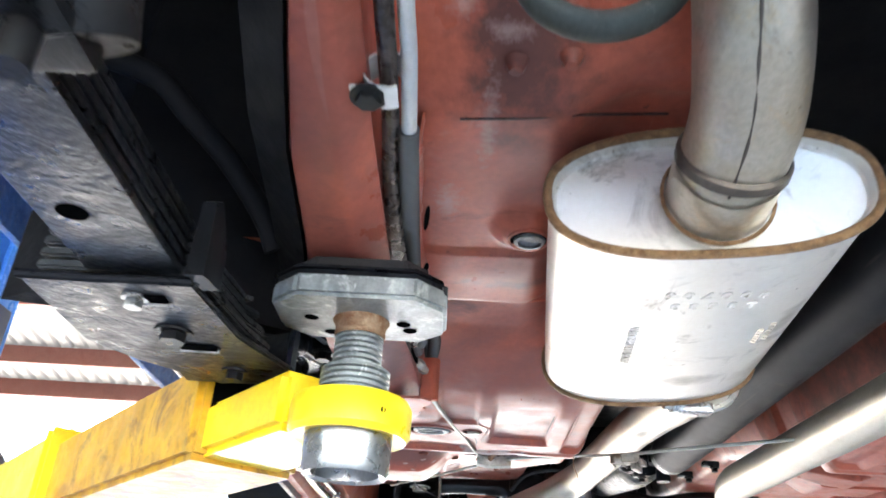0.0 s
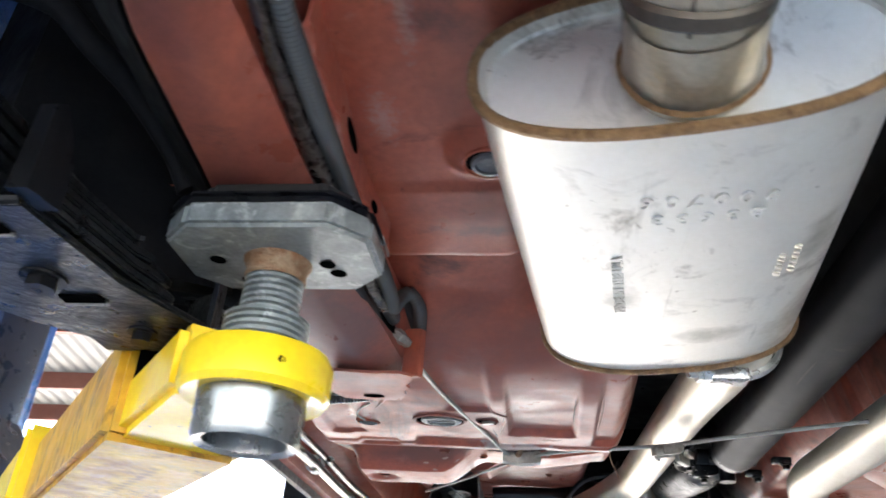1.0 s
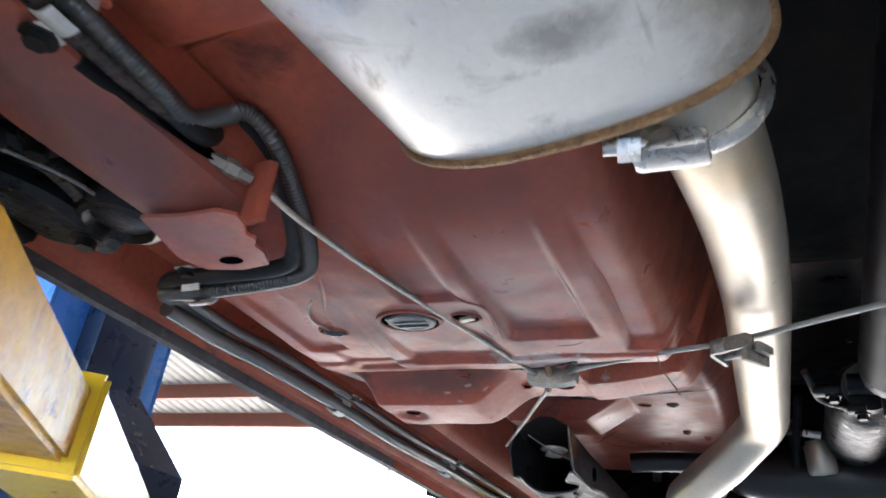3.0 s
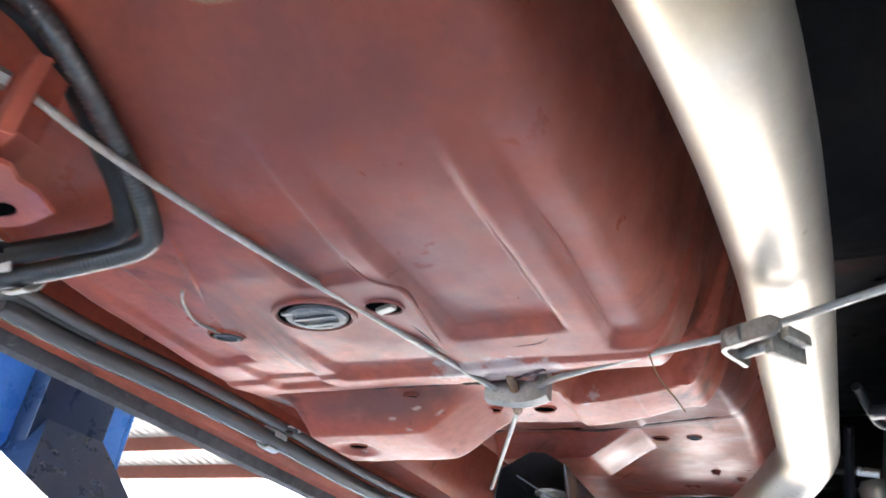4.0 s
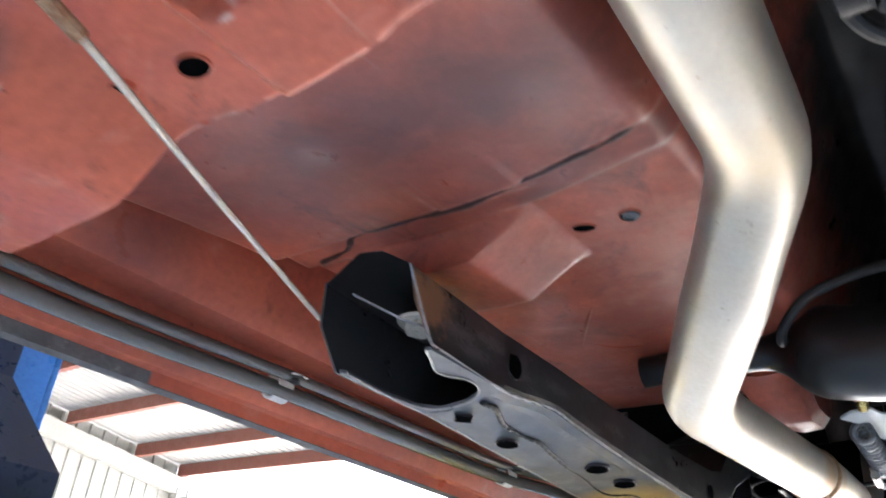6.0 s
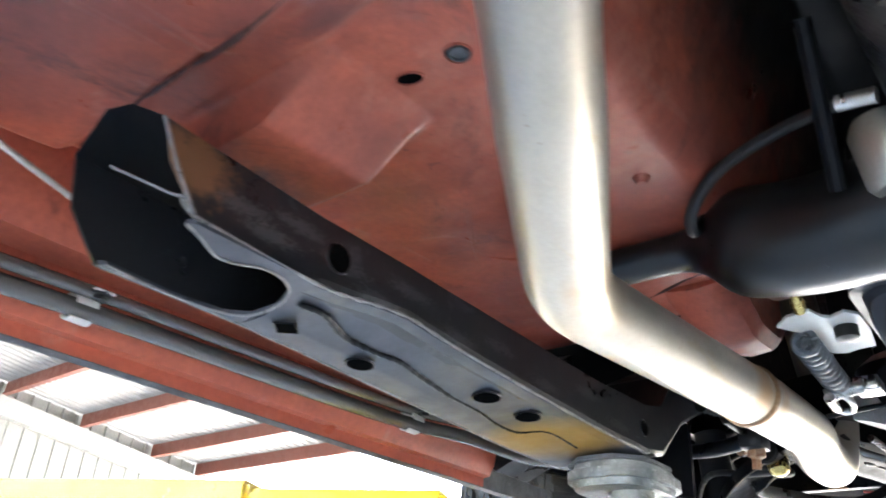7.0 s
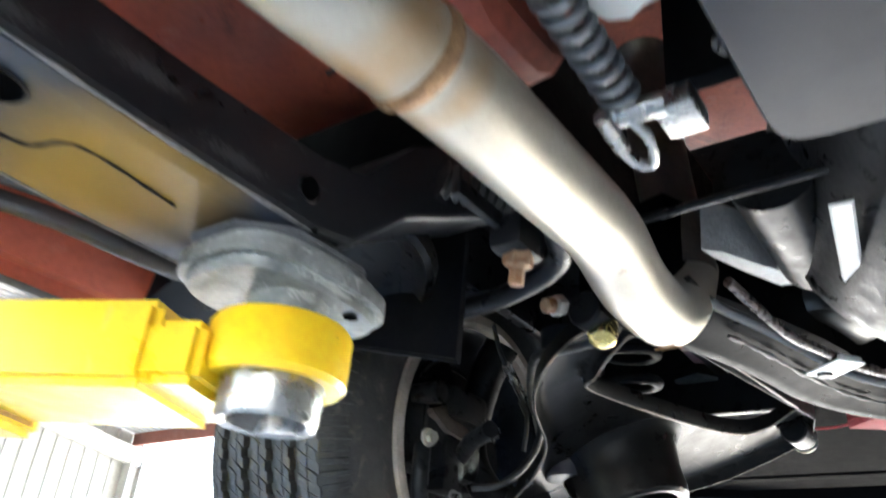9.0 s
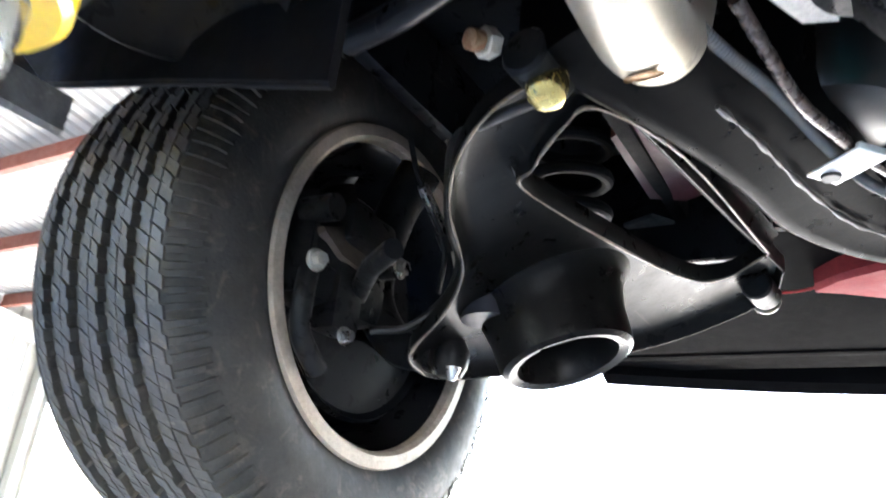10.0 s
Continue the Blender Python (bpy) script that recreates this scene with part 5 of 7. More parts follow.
for v in floor_bm.verts:
    v.co.z += sub_low(v.co.x, max(v.co.y, 1.737))
bit("rail_floor", floor_bm, RAIL_UNDER, "", subframe)


def sheet(strips, mat=None, label="", name="rail_side", parent=None):
    """Quads between two polylines, given a sheet's thickness."""
    bm = bmesh.new()
    a, b = ([bm.verts.new(p) for p in row] for row in strips)
    for k in range(len(a) - 1):
        bm.faces.new((a[k], a[k + 1], b[k + 1], b[k]))
    bmesh.ops.solidify(bm, geom=bm.faces[:], thickness=0.0025)
    return bit(name, bm, mat or RAIL_PAINT, label, parent or subframe)


for x, thick, lows, highs in ((-0.0835, -0.0025, ((1.618, 1.7130), (1.660, 1.7130), (1.737, 1.7130)), ((1.582, 1.778), (1.640, 1.7785), (1.737, 1.779))), (0.0040, -0.0025, ((1.630, 1.7300), (1.675, 1.7275), (1.738, 1.7240)), ((1.599, 1.784), (1.660, 1.781), (1.738, 1.777)))):
    rows = []
    for (y0, z0), (y1, z1) in zip(lows, highs):
        ym, zm = (y0 + y1) / 2 - (0.007 if y0 < 1.64 else 0.0), (z0 + z1) / 2
        lean = 0.010 if x < 0 and y0 < 1.64 else 0.003 if x < 0 else -0.001
        rows.append([(x, y0, z0), (x, ym, zm), (x + lean, y1, z1), (x + lean + thick, y1, z1), (x + thick, ym, zm), (x + thick, y0, z0)])
    bit("rail_side", loft(rows), RAIL_PAINT, "", subframe)
sheet([[(-0.073, 1.581, 1.776), (-0.036, 1.577, 1.794), (-0.018, 1.584, 1.795), (0.0020, 1.597, 1.785)], [(-0.084, 1.737, 1.777), (-0.05, 1.737, 1.779), (-0.02, 1.737, 1.779), (0.0038, 1.737, 1.777)]], name="rail_top")
inner_edge = [(0.003, 1.632, 1.7290)] + [(row[2] - 0.0012, row[0], row[4] + 0.0006) for row in SUB_ROWS[:9]]
outer_edge_run = [(-0.0805, 1.62, 1.7127)] + [(row[1] + 0.002, row[0], row[3]) for row in SUB_ROWS[:9]]
bit("rubbed_edge", tube(smooth_path(inner_edge, 3), lambda v: 0.0013 + 0.0006 * math.sin(v * 80), 8), LIGHT_EDGE, "", subframe)
bit("rubbed_edge", tube(smooth_path(outer_edge_run, 3), 0.0011, 8), LIGHT_EDGE, "", subframe)
bit("rubbed_edge", tube([(0.004, 1.630, 1.7295), (0.004, 1.612, 1.755), (0.002, 1.597, 1.785)], 0.0013, 8), LIGHT_EDGE, "", subframe)
bit("rubbed_edge", tube(smooth_path([(x, y, sub_low(x, 1.737) - 0.0003) for x, y in mouth[1:13]], 4), 0.0011, 8), LIGHT_EDGE, "", subframe)
bit("inner_crease", tube([(-0.060, 1.60, 1.772), (-0.030, 1.63, 1.756), (0.0, 1.66, 1.748)], 0.0012, 8), LIGHT_EDGE, "", subframe)
bit("mount_bolt", at(bolt_head(0.014, 0.010), Matrix.Translation((-0.038, 1.665, 1.768))), CREAM_ZINC, "dull body mount bolt inside the rail", subframe)


def rail_hole(x, y, rx, ry, side_z=None, square=False):
    """A turned-in rim round a black disc that paints the hole's shade, in the underside or (with side_z) in the inner
    side.
    """
    if side_z is None:
        m, s = Matrix.Translation((x, y, sub_low(x, y) - 0.0012)) @ Matrix.Rotation(-0.11, 4, "Y") @ Matrix.Diagonal((rx, ry, 1, 1)), -1
    else:
        m, s = Matrix.Translation((x, y, side_z)) @ Matrix.Rotation(radians(90), 4, "Y") @ Matrix.Diagonal((rx, ry, 1, 1)), 1
    steps = 4 if square else 24
    bit("hole", at(lathe([(1.14, 0.0), (1.06, s * 0.0012), (0.98, s * 0.0008)], steps), m), BLACK_PAINT, "", subframe)
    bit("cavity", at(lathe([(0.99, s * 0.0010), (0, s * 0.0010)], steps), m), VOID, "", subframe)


for x, y, rx, ry in ((-0.062, 1.849, 0.010, 0.013), (-0.034, 1.993, 0.012, 0.015), (-0.033, 2.063, 0.012, 0.015)):
    rail_hole(x, y, rx, ry)
rail_hole(-0.054, 1.760, 0.010, 0.012, square=True)
rail_hole(0.0042, 1.752, 0.011, 0.011, 1.751)
rail_hole(0.0042, 2.252, 0.009, 0.009, 1.746)
bead = [(-0.026, 1.747), (-0.027, 1.773), (-0.042, 1.810), (-0.045, 1.846), (-0.043, 1.879), (-0.050, 1.918), (-0.058, 1.970)]
bit("weld_line", tube(smooth_path([(x, y, sub_low(x, y)) for x, y in bead], 10), lambda v: 0.0020 + 0.0012 * math.sin(v * 60) ** 2, 8), BLACK_PAINT, "lumpy black weld", subframe)
crack = [(-0.058, 1.970), (-0.063, 2.021), (-0.071, 2.062), (-0.070, 2.100), (-0.045, 2.120), (-0.050, 2.190)]
bit("weld_line", tube(smooth_path([(x, y, sub_low(x, y)) for x, y in crack], 10), lambda v: 0.0012 + 0.0006 * math.sin(v * 45) ** 2, 8), BLACK_PAINT, "", subframe)

RED_WIRE = material("red_wire_plastic", (0.5, 0.03, 0.03), 0.4)

# ---- front suspension and wheel ----
def slope(x):
    return 1.775 + 0.5 * x


wheel_at = Vector((-0.455, 2.973, 1.760))


def wheel():
    hub = Matrix.Translation(wheel_at) @ Matrix.Rotation(radians(90), 4, "Y")
    w = bit("front_wheel", at(lathe([(0.05, -0.06), (0.13, -0.055), (0.17, -0.05), (0.185, -0.03), (0.190, 0.06), (0.200, 0.100), (0.205, 0.115), (0.200, 0.118), (0.192, 0.110), (0.182, 0.06), (0.176, -0.02)], 72), hub), BLACK_PAINT, "black steel wheel with a bare tan rim edge")
    bit("rim_edge", at(lathe([(0.200, 0.112), (0.214, 0.122), (0.221, 0.127), (0.219, 0.1325), (0.204, 0.1335), (0.199, 0.128), (0.198, 0.116)], 72), hub), RIM, "bare tan rim edge", w)
    R, W = 0.342, 0.105
    side = [(0.205, 0.108), (0.217, 0.124), (0.235, 0.133), (0.262, 0.135), (0.295, 0.127), (0.315, 0.114), (0.328, 0.106), (0.334, 0.098)]
    prof = side + [(R - 0.012, 0.094), (R - 0.012, -0.102)] + [(r, -h - 0.008) for r, h in side[::-1]]
    bit("tyre", at(lathe(prof, 96), hub), TYRE, "black tyre with a blocky tread, dusty shoulders", w)
    return w, hub


front_wheel, HUBM = wheel()


TREAD = material("worn_tread_rubber", (0.060, 0.055, 0.050), 0.62, 0.0, (0.085, 0.075, 0.064), 0.7, 24, 260, 0.2, 0.12, dust=(0.19, 0.165, 0.135), dust_at=0.56)


def tread():
    """Five ribs of notched blocks round the tyre, each split by a fine groove, with slanted cuts between the blocks."""
    n = 74
    verts, faces = [], []
    rows = []
    for h0, h1, phase in ((-0.106, -0.076, 0.0), (-0.061, -0.033, 0.5), (-0.018, 0.013, 0.2), (0.028, 0.056, 0.7), (0.070, 0.101, 0.0)):
        mid = (h0 + h1) / 2
        rows += [(h0, mid - 0.0010, phase, 0.0035, 0.0), (mid + 0.0010, h1, phase + 0.33, 0.0, 0.0035)]
    rng = random.Random(5)
    for h0, h1, phase, out_low, out_high in rows:
        for k in range(n):
            for a0, a1, bite in ((0.03, 0.50, 0), (0.55, 0.98, 1)):
                s0, s1 = (k + phase + a0) / n * 2 * math.pi, (k + phase + a1) / n * 2 * math.pi
                slant = 0.34 / n * 2 * math.pi
                lo, hi = h0 + out_low * bite, h1 - out_high * bite
                worn = rng.uniform(0.0, 0.0012)
                base = len(verts)
                for r in (0.329, 0.3415 - worn):
                    for h, add in ((lo, 0.0), (hi, slant)):
                        drop = 0.0060 * (max(0, abs(h) - 0.07) / 0.03) ** 2
                        for a in (s0 + add, s1 + add):
                            verts.append(HUBM @ Vector(((r - drop) * math.cos(a), (r - drop) * math.sin(a), h)))
                faces += [tuple(base + i for i in f) for f in ((4, 5, 7, 6), (0, 1, 5, 4), (2, 6, 7, 3), (0, 4, 6, 2), (1, 3, 7, 5))]
    ob = local(put("tread", verts, faces, TREAD, front_wheel, "tread blocks with sipes", smooth=False))
    return tagged(ob, kind="stuff")


tread()
lugs_v, lugs_f = [], []
for k in range(130):
    a = 2 * math.pi * k / 130
    long = (0.044, 0.030, 0.038)[k % 3]
    base = len(lugs_v)
    for r, h in ((0.3335, 0.1010), (0.3335 - long * 0.35, 0.1130), (0.3335 - long * 0.7, 0.1200), (0.3335 - long, 0.1225)):
        for da, up in ((-0.0125, 0.0), (-0.0095, 0.0032), (0.0095, 0.0032), (0.0125, 0.0)):
            lugs_v.append(HUBM @ Vector((r * math.cos(a + da), r * math.sin(a + da), h + up)))
    for m in range(3):
        for q in range(3):
            o = base + m * 4 + q
            lugs_f.append((o, o + 1, o + 5, o + 4))
    lugs_f.append((base + 12, base + 13, base + 14, base + 15))
tagged(local(put("shoulder_tread", lugs_v, lugs_f, TYRE, front_wheel, "", smooth=False)), kind="stuff")

bit("brake_drum", at(lathe([(0.02, 0.02), (0.135, 0.02), (0.14, 0.015), (0.14, -0.02)], 48), Matrix.Translation((-0.40, 2.965, 1.755)) @ Matrix.Rotation(radians(90), 4, "Y")), DARK_METAL, "dark brake backing behind the wheel")
bit("steering_knuckle", join(tube(smooth_path([(-0.30, 2.97, 1.93), (-0.33, 2.965, 1.86), (-0.345, 2.965, 1.76), (-0.30, 2.965, 1.69), (-0.235, 2.965, 1.672)], 8), lambda v: 0.030 - 0.008 * v, 14),
                             box((0.05, 0.10, 0.09), 0.018, (-0.335, 2.90, 1.745)), box((0.045, 0.09, 0.05), 0.012, (-0.31, 2.88, 1.80)), tube([(-0.32, 2.90, 1.73), (-0.25, 2.83, 1.735), (-0.20, 2.80, 1.74)], 0.012, 12)), DARK_METAL, "dark cast steering knuckle")
bit("caliper", join(box((0.075, 0.085, 0.13), 0.018, (-0.345, 2.835, 1.765)), tube([(-0.33, 2.80, 1.80), (-0.285, 2.80, 1.80)], 0.016, 14)), DARK_METAL, "dark brake caliper")
bit("caliper_bolt", at(bolt_head(0.0085, 0.012), along((-0.296, 2.793, 1.7345), (-0.33, 2.80, 1.735))), CREAM_ZINC, "dull caliper bolt")
hub_face = bit("hub_carrier", join(box((0.045, 0.075, 0.055), 0.014, (-0.325, 2.835, 1.765)), box((0.040, 0.050, 0.085), 0.012, (-0.318, 2.865, 1.715)), tube(smooth_path([(-0.31, 2.80, 1.725), (-0.302, 2.79, 1.69), (-0.306, 2.80, 1.655), (-0.31, 2.84, 1.625)], 6), 0.012, 12), tube([(-0.34, 2.93, 1.775), (-0.288, 2.93, 1.775)], 0.014, 14)), DARK_METAL, "oily cast hub carrier with lugs")
bit("carrier_web", loft([[(-0.305, y, z0), (-0.296, y, z0 + 0.004), (-0.300, y, z1), (-0.312, y, z1)] for y, z0, z1 in ((2.80, 1.768, 1.778), (2.835, 1.752, 1.792), (2.87, 1.748, 1.776), (2.90, 1.756, 1.768))]), BROWN_STEEL, "", hub_face)
for y, z, r in ((2.932, 1.775, 0.009), (2.845, 1.664, 0.007), (2.968, 1.668, 0.006)):
    bit("carrier_bolt", at(bolt_head(r, 0.010), along((-0.284, y, z), (-0.32, y, z))), DULL_STEEL, "", hub_face)
bit("brake_shield", at(lathe([(0.06, 0.012), (0.12, 0.010), (0.150, 0.004), (0.158, 0.012), (0.162, 0.004)], 48, 200, 230), Matrix.Translation((-0.372, 2.970, 1.757)) @ Matrix.Rotation(radians(90), 4, "Y")), BLACK_PAINT, "dark pressed splash shield", hub_face)

# lower control arm: pressed plate with an opening, spring pocket and turned edges
outer_edge = [(0.055, 2.655), (0.005, 2.640), (-0.045, 2.662), (-0.085, 2.717), (-0.122, 2.812), (-0.172, 2.866), (-0.236, 2.905), (-0.252, 2.965), (-0.235, 3.02), (-0.18, 3.10), (-0.11, 3.17), (-0.02, 3.24), (0.085, 3.262), (0.115, 3.20)]
opening = [(0.110, 3.126), (0.057, 3.129), (0.018, 3.051), (-0.031, 2.767), (-0.015, 2.732), (0.023, 2.706), (0.050, 2.712), (0.085, 2.849)]


def offset_ring(points, by):
    """The closed outline moved outward by a distance (inward where negative)."""
    n = len(points)
    area = sum(points[k][0] * points[(k + 1) % n][1] - points[(k + 1) % n][0] * points[k][1] for k in range(n))
    turn = 1 if area > 0 else -1
    moved = []
    for k in range(n):
        (x0, y0), (x1, y1) = points[(k - 1) % n], points[(k + 1) % n]
        dx, dy = x1 - x0, y1 - y0
        long = math.hypot(dx, dy) or 1.0
        moved.append((points[k][0] + turn * by * dy / long, points[k][1] - turn * by * dx / long))
    return moved


def arm_plate():
    """A pressed web with its outer edge and the edge of its opening turned down."""
    bm = bmesh.new()
    out = [(p.x, p.y) for p in smooth_path([(x, y, 0) for x, y in outer_edge], 5)]
    hole = [(p.x, p.y) for p in smooth_path([(x, y, 0) for x, y in opening + opening[:1]], 5)[:-1]]

    def rings(points, way):
        made = [[bm.verts.new((x, y, slope(x) + dz)) for x, y in offset_ring(points, way * d)] for d, dz in ((-0.0022, 0.020), (-0.0022, 0.001), (0.0, 0.0), (0.0014, 0.0012), (0.0030, 0.009), (0.0065, 0.0150), (0.0120, 0.0175))]
        for a, b in zip(made, made[1:]):
            for k in range(len(a)):
                bm.faces.new((a[k], a[(k + 1) % len(a)], b[(k + 1) % len(a)], b[k]))
        return made[-1]
    o, i = rings(out, -1), rings(hole, 1)
    edges = [bm.edges.get((r[k], r[(k + 1) % len(r)])) for r in (o, i) for k in range(len(r))]
    bmesh.ops.triangle_fill(bm, use_beauty=True, edges=edges)
    return bm


ARM_PAINT = material("glossy_grimy_black", (0.0045, 0.0042, 0.004), 0.33, 0.0, (0.008, 0.007, 0.006), 0.6, 14, 260, 0.04, 0.10, dust=(0.024, 0.020, 0.016), dust_at=0.60, scratch=0.5, shine=0.07, grain_by=0.3)
EDGE_TAN = material("tan_dusty_worn_edge", (0.19, 0.145, 0.10), 0.45, 0.1, (0.045, 0.036, 0.028), 0.8, 60, 300, 0.15)
arm = bit("lower_control_arm", arm_plate(), ARM_PAINT, "black pressed lower control arm with a round spring pocket", sharp=50)
bit("turned_edge", tube(smooth_path([(x, y, slope(x) - 0.0004) for x, y in outer_edge[:8]], 6), lambda v: 0.0011 + 0.0004 * math.sin(v * 55), 8), EDGE_TAN, "tan worn edge", arm)
bit("turned_edge", tube(smooth_path([(x, y, slope(x) - 0.0004) for x, y in outer_edge[8:]], 6), 0.0012, 8), ARM_PAINT, "", arm)
bit("turned_edge", tube(smooth_path([(x, y, slope(x) - 0.0004) for x, y in opening + opening[:1]], 6), lambda v: 0.0014 + 0.0005 * math.sin(v * 47), 8), EDGE_TAN, "tan worn edge", arm)
POCKET = Matrix.Translation((-0.105, 2.985, slope(-0.085))) @ Matrix.Rotation(math.atan(-0.38), 4, "Y")
bit("spring_pocket", at(lathe([(0.104, 0.0185), (0.092, 0.012), (0.084, -0.004), (0.078, -0.030), (0.076, -0.062), (0.074, -0.070), (0.068, -0.074), (0.058, -0.071), (0.053, -0.058), (0.048, -0.03), (0.0, -0.026)], 48), POCKET), ARM_PAINT, "", arm)
bit("shock_stud", at(lathe([(0, -0.045), (0.006, -0.045), (0.006, -0.03), (0.016, -0.03), (0.018, -0.012), (0, -0.01)], 20), POCKET), RUSTY, "rusty shock absorber stud", arm)
for x, y, toward in ((0.082, 3.240, (0, 1, -0.1)), (0.030, 2.640, (0.2, -1, 0.6))):
    p = Vector((x, y, slope(x) + 0.008))
    bush = bit("bush", at(lathe([(0.0, -0.026), (0.017, -0.026), (0.020, -0.022), (0.020, 0.022), (0.017, 0.026), (0, 0.026)], 24), along(p, p + Vector((0.1, 1, 0)))), DARK_METAL, "", arm)
    if y > 3:
        bit("pivot_bolt", at(bolt_head(0.013, 0.014), along(p + Vector(toward).normalized() * 0.034, p)), CREAM_ZINC, "", arm)
bit("ball_joint", at(lathe([(0, -0.022), (0.014, -0.020), (0.020, -0.008), (0.022, 0.01), (0.012, 0.03), (0, 0.05)], 24), Matrix.Translation((-0.218, 2.965, slope(-0.218)))), DARK_METAL, "", arm)
bit("grease_nipple", at(lathe([(0, -0.016), (0.004, -0.015), (0.007, -0.006), (0.009, 0), (0, 0.001)], 12), Matrix.Translation((-0.208, 2.955, slope(-0.208) - 0.016))), ZINC, "", arm)
bit("brass_bush", at(lathe([(0, 0), (0.008, 0.001), (0.014, 0.006), (0.016, 0.014), (0.016, 0.03), (0.012, 0.036), (0, 0.036)], 24), along((0.038, 2.636, 1.764), (0.030, 2.655, 1.82))), GOLD, "gold-plated bush", arm)
bit("shock_absorber", tube([(-0.155, 2.93, 1.70), (-0.17, 2.93, 1.92)], 0.030, 24), GREY_PAN, "grey shock absorber tube")
bit("coil_spring", tube([(-0.10 + 0.055 * math.cos(a), 2.985 + 0.055 * math.sin(a), 1.800 + 0.0072 * a) for a in (0.3 * k for k in range(90))], 0.008, 10), MATTE_BLACK, "black coil spring over the control arm")

hose_run = [(0.03, 2.64, 1.77), (-0.02, 2.66, 1.775), (-0.075, 2.70, 1.79), (-0.13, 2.78, 1.80), (-0.175, 2.86, 1.79), (-0.203, 2.935, 1.778), (-0.225, 2.95, 1.74), (-0.262, 2.935, 1.70), (-0.30, 2.91, 1.69)]
bit("brake_hose", tube(smooth_path(hose_run, 8), 0.005, 12), RUBBER, "black rubber brake hose")
lead = bit("sensor_lead", tube(smooth_path([(-0.262, 2.885, 1.93), (-0.254, 2.895, 1.89), (-0.250, 2.910, 1.868), (-0.250, 2.972, 1.815), (-0.262, 2.99, 1.76)], 8), 0.0035, 10), RUBBER, "thin black lead to the brake")
bit("lead_sleeve", tube([(-0.250, 2.908, 1.871), (-0.250, 2.968, 1.832)], 0.0075, 14), DULL_STEEL, "pale metal sleeve", lead)
bit("lead_boot", tube([(-0.250, 2.966, 1.833), (-0.250, 2.985, 1.818)], 0.011, 14), RUBBER, "", lead)
bit("nut", at(lathe([(0, 0), (0.0115, 0), (0.0115, 0.011), (0.010, 0.012), (0, 0.012)], 6), along((0.008, 2.604, 1.800), (0.000, 2.578, 1.790))), CREAM_ZINC, "dull nut on the pivot bolt")
bit("pivot_end", at(lathe([(0, 0), (0.008, 0), (0.008, 0.010), (0, 0.011)], 14), along((0.004, 2.593, 1.796), (-0.006, 2.568, 1.788))), RUSTY)
bit("tie_rod", tube(smooth_path([(0.42, 2.49, 1.815), (0.20, 2.475, 1.80), (0.09, 2.46, 1.782)], 8), 0.0035, 12), DARK_METAL, "dark steering link")
bit("link_nut", at(lathe([(0, 0), (0.012, 0), (0.012, 0.015), (0.006, 0.018), (0.006, 0.03), (0, 0.03)], 6), along((0.085, 2.395, 1.75), (0.08, 2.40, 1.715))), RUSTY, "rusty linkage nut")
bit("link_arm", join(box((0.008, 0.09, 0.014), 0.003, (0.077, 2.365, 1.765)), box((0.03, 0.04, 0.03), 0.008, (0.083, 2.395, 1.757))), DARK_METAL)

bit("steering_boot", ridged([(0.040, 2.350, 1.800), (0.062, 2.39, 1.797), (0.088, 2.44, 1.795)], 0.015, 0.008, 18, 0.004), RUBBER, "ribbed black rubber boot")
bit("steering_link", tube(smooth_path([(0.088, 2.44, 1.795), (0.06, 2.50, 1.79), (-0.01, 2.53, 1.785), (-0.08, 2.55, 1.79)], 8), 0.011, 12), BLACK_PAINT, "black curved steering link")

# engine cradle beam with a brake line
RIM_RUN = ((0.020, 2.62), (0.060, 2.709), (0.093, 2.784), (0.121, 2.871), (0.152, 2.989), (0.231, 3.091), (0.40, 3.17))
beam_rows = []
for p in smooth_path([(x, y, 1.795) for x, y in RIM_RUN], 6):
    beam_rows.append([p + Vector((0.0, 0, 0.006)), p + Vector((0.002, 0, -0.002)), p + Vector((0.010, 0, -0.006)), p + Vector((0.022, -0.004, -0.004)), p + Vector((0.050, -0.012, 0.002)), p + Vector((0.075, -0.018, 0.001)), p + Vector((0.100, -0.026, 0.012)), p + Vector((0.104, -0.028, 0.10)), p + Vector((0.0, 0, 0.10))])
BEAM_PAINT = material("gloss_black_crossmember_paint", (0.0014, 0.0014, 0.0016), 0.34, 0.0, (0.0024, 0.0023, 0.0022), 0.6, 16, 260, 0.06, 0.1, dust=(0.008, 0.007, 0.006), dust_at=0.64, scratch=0.5, shine=0.012, grain_by=0.3)
beam = bit("cradle_beam", loft(beam_rows), BEAM_PAINT, "glossy black crossmember with a rolled edge and scraped paint", sharp=50)
bit("scraped_seam", tube(smooth_path([(0.138, 2.725, 1.790), (0.156, 2.786, 1.7905), (0.171, 2.853, 1.791), (0.197, 2.946, 1.792), (0.235, 3.013, 1.792), (0.30, 3.07, 1.794)], 10), lambda v: 0.0022 + 0.0016 * math.sin(v * 47) * math.sin(v * 19), 8), WORN_EDGE, "scraped seam", beam)
bit("brake_line", tube(smooth_path([(0.172, 2.62, 1.80), (0.192, 2.722, 1.786), (0.211, 2.779, 1.784), (0.244, 2.858, 1.784), (0.31, 2.96, 1.788), (0.40, 3.06, 1.79)], 8), 0.0050, 12), BROWN_LINE, "copper-brown brake line")
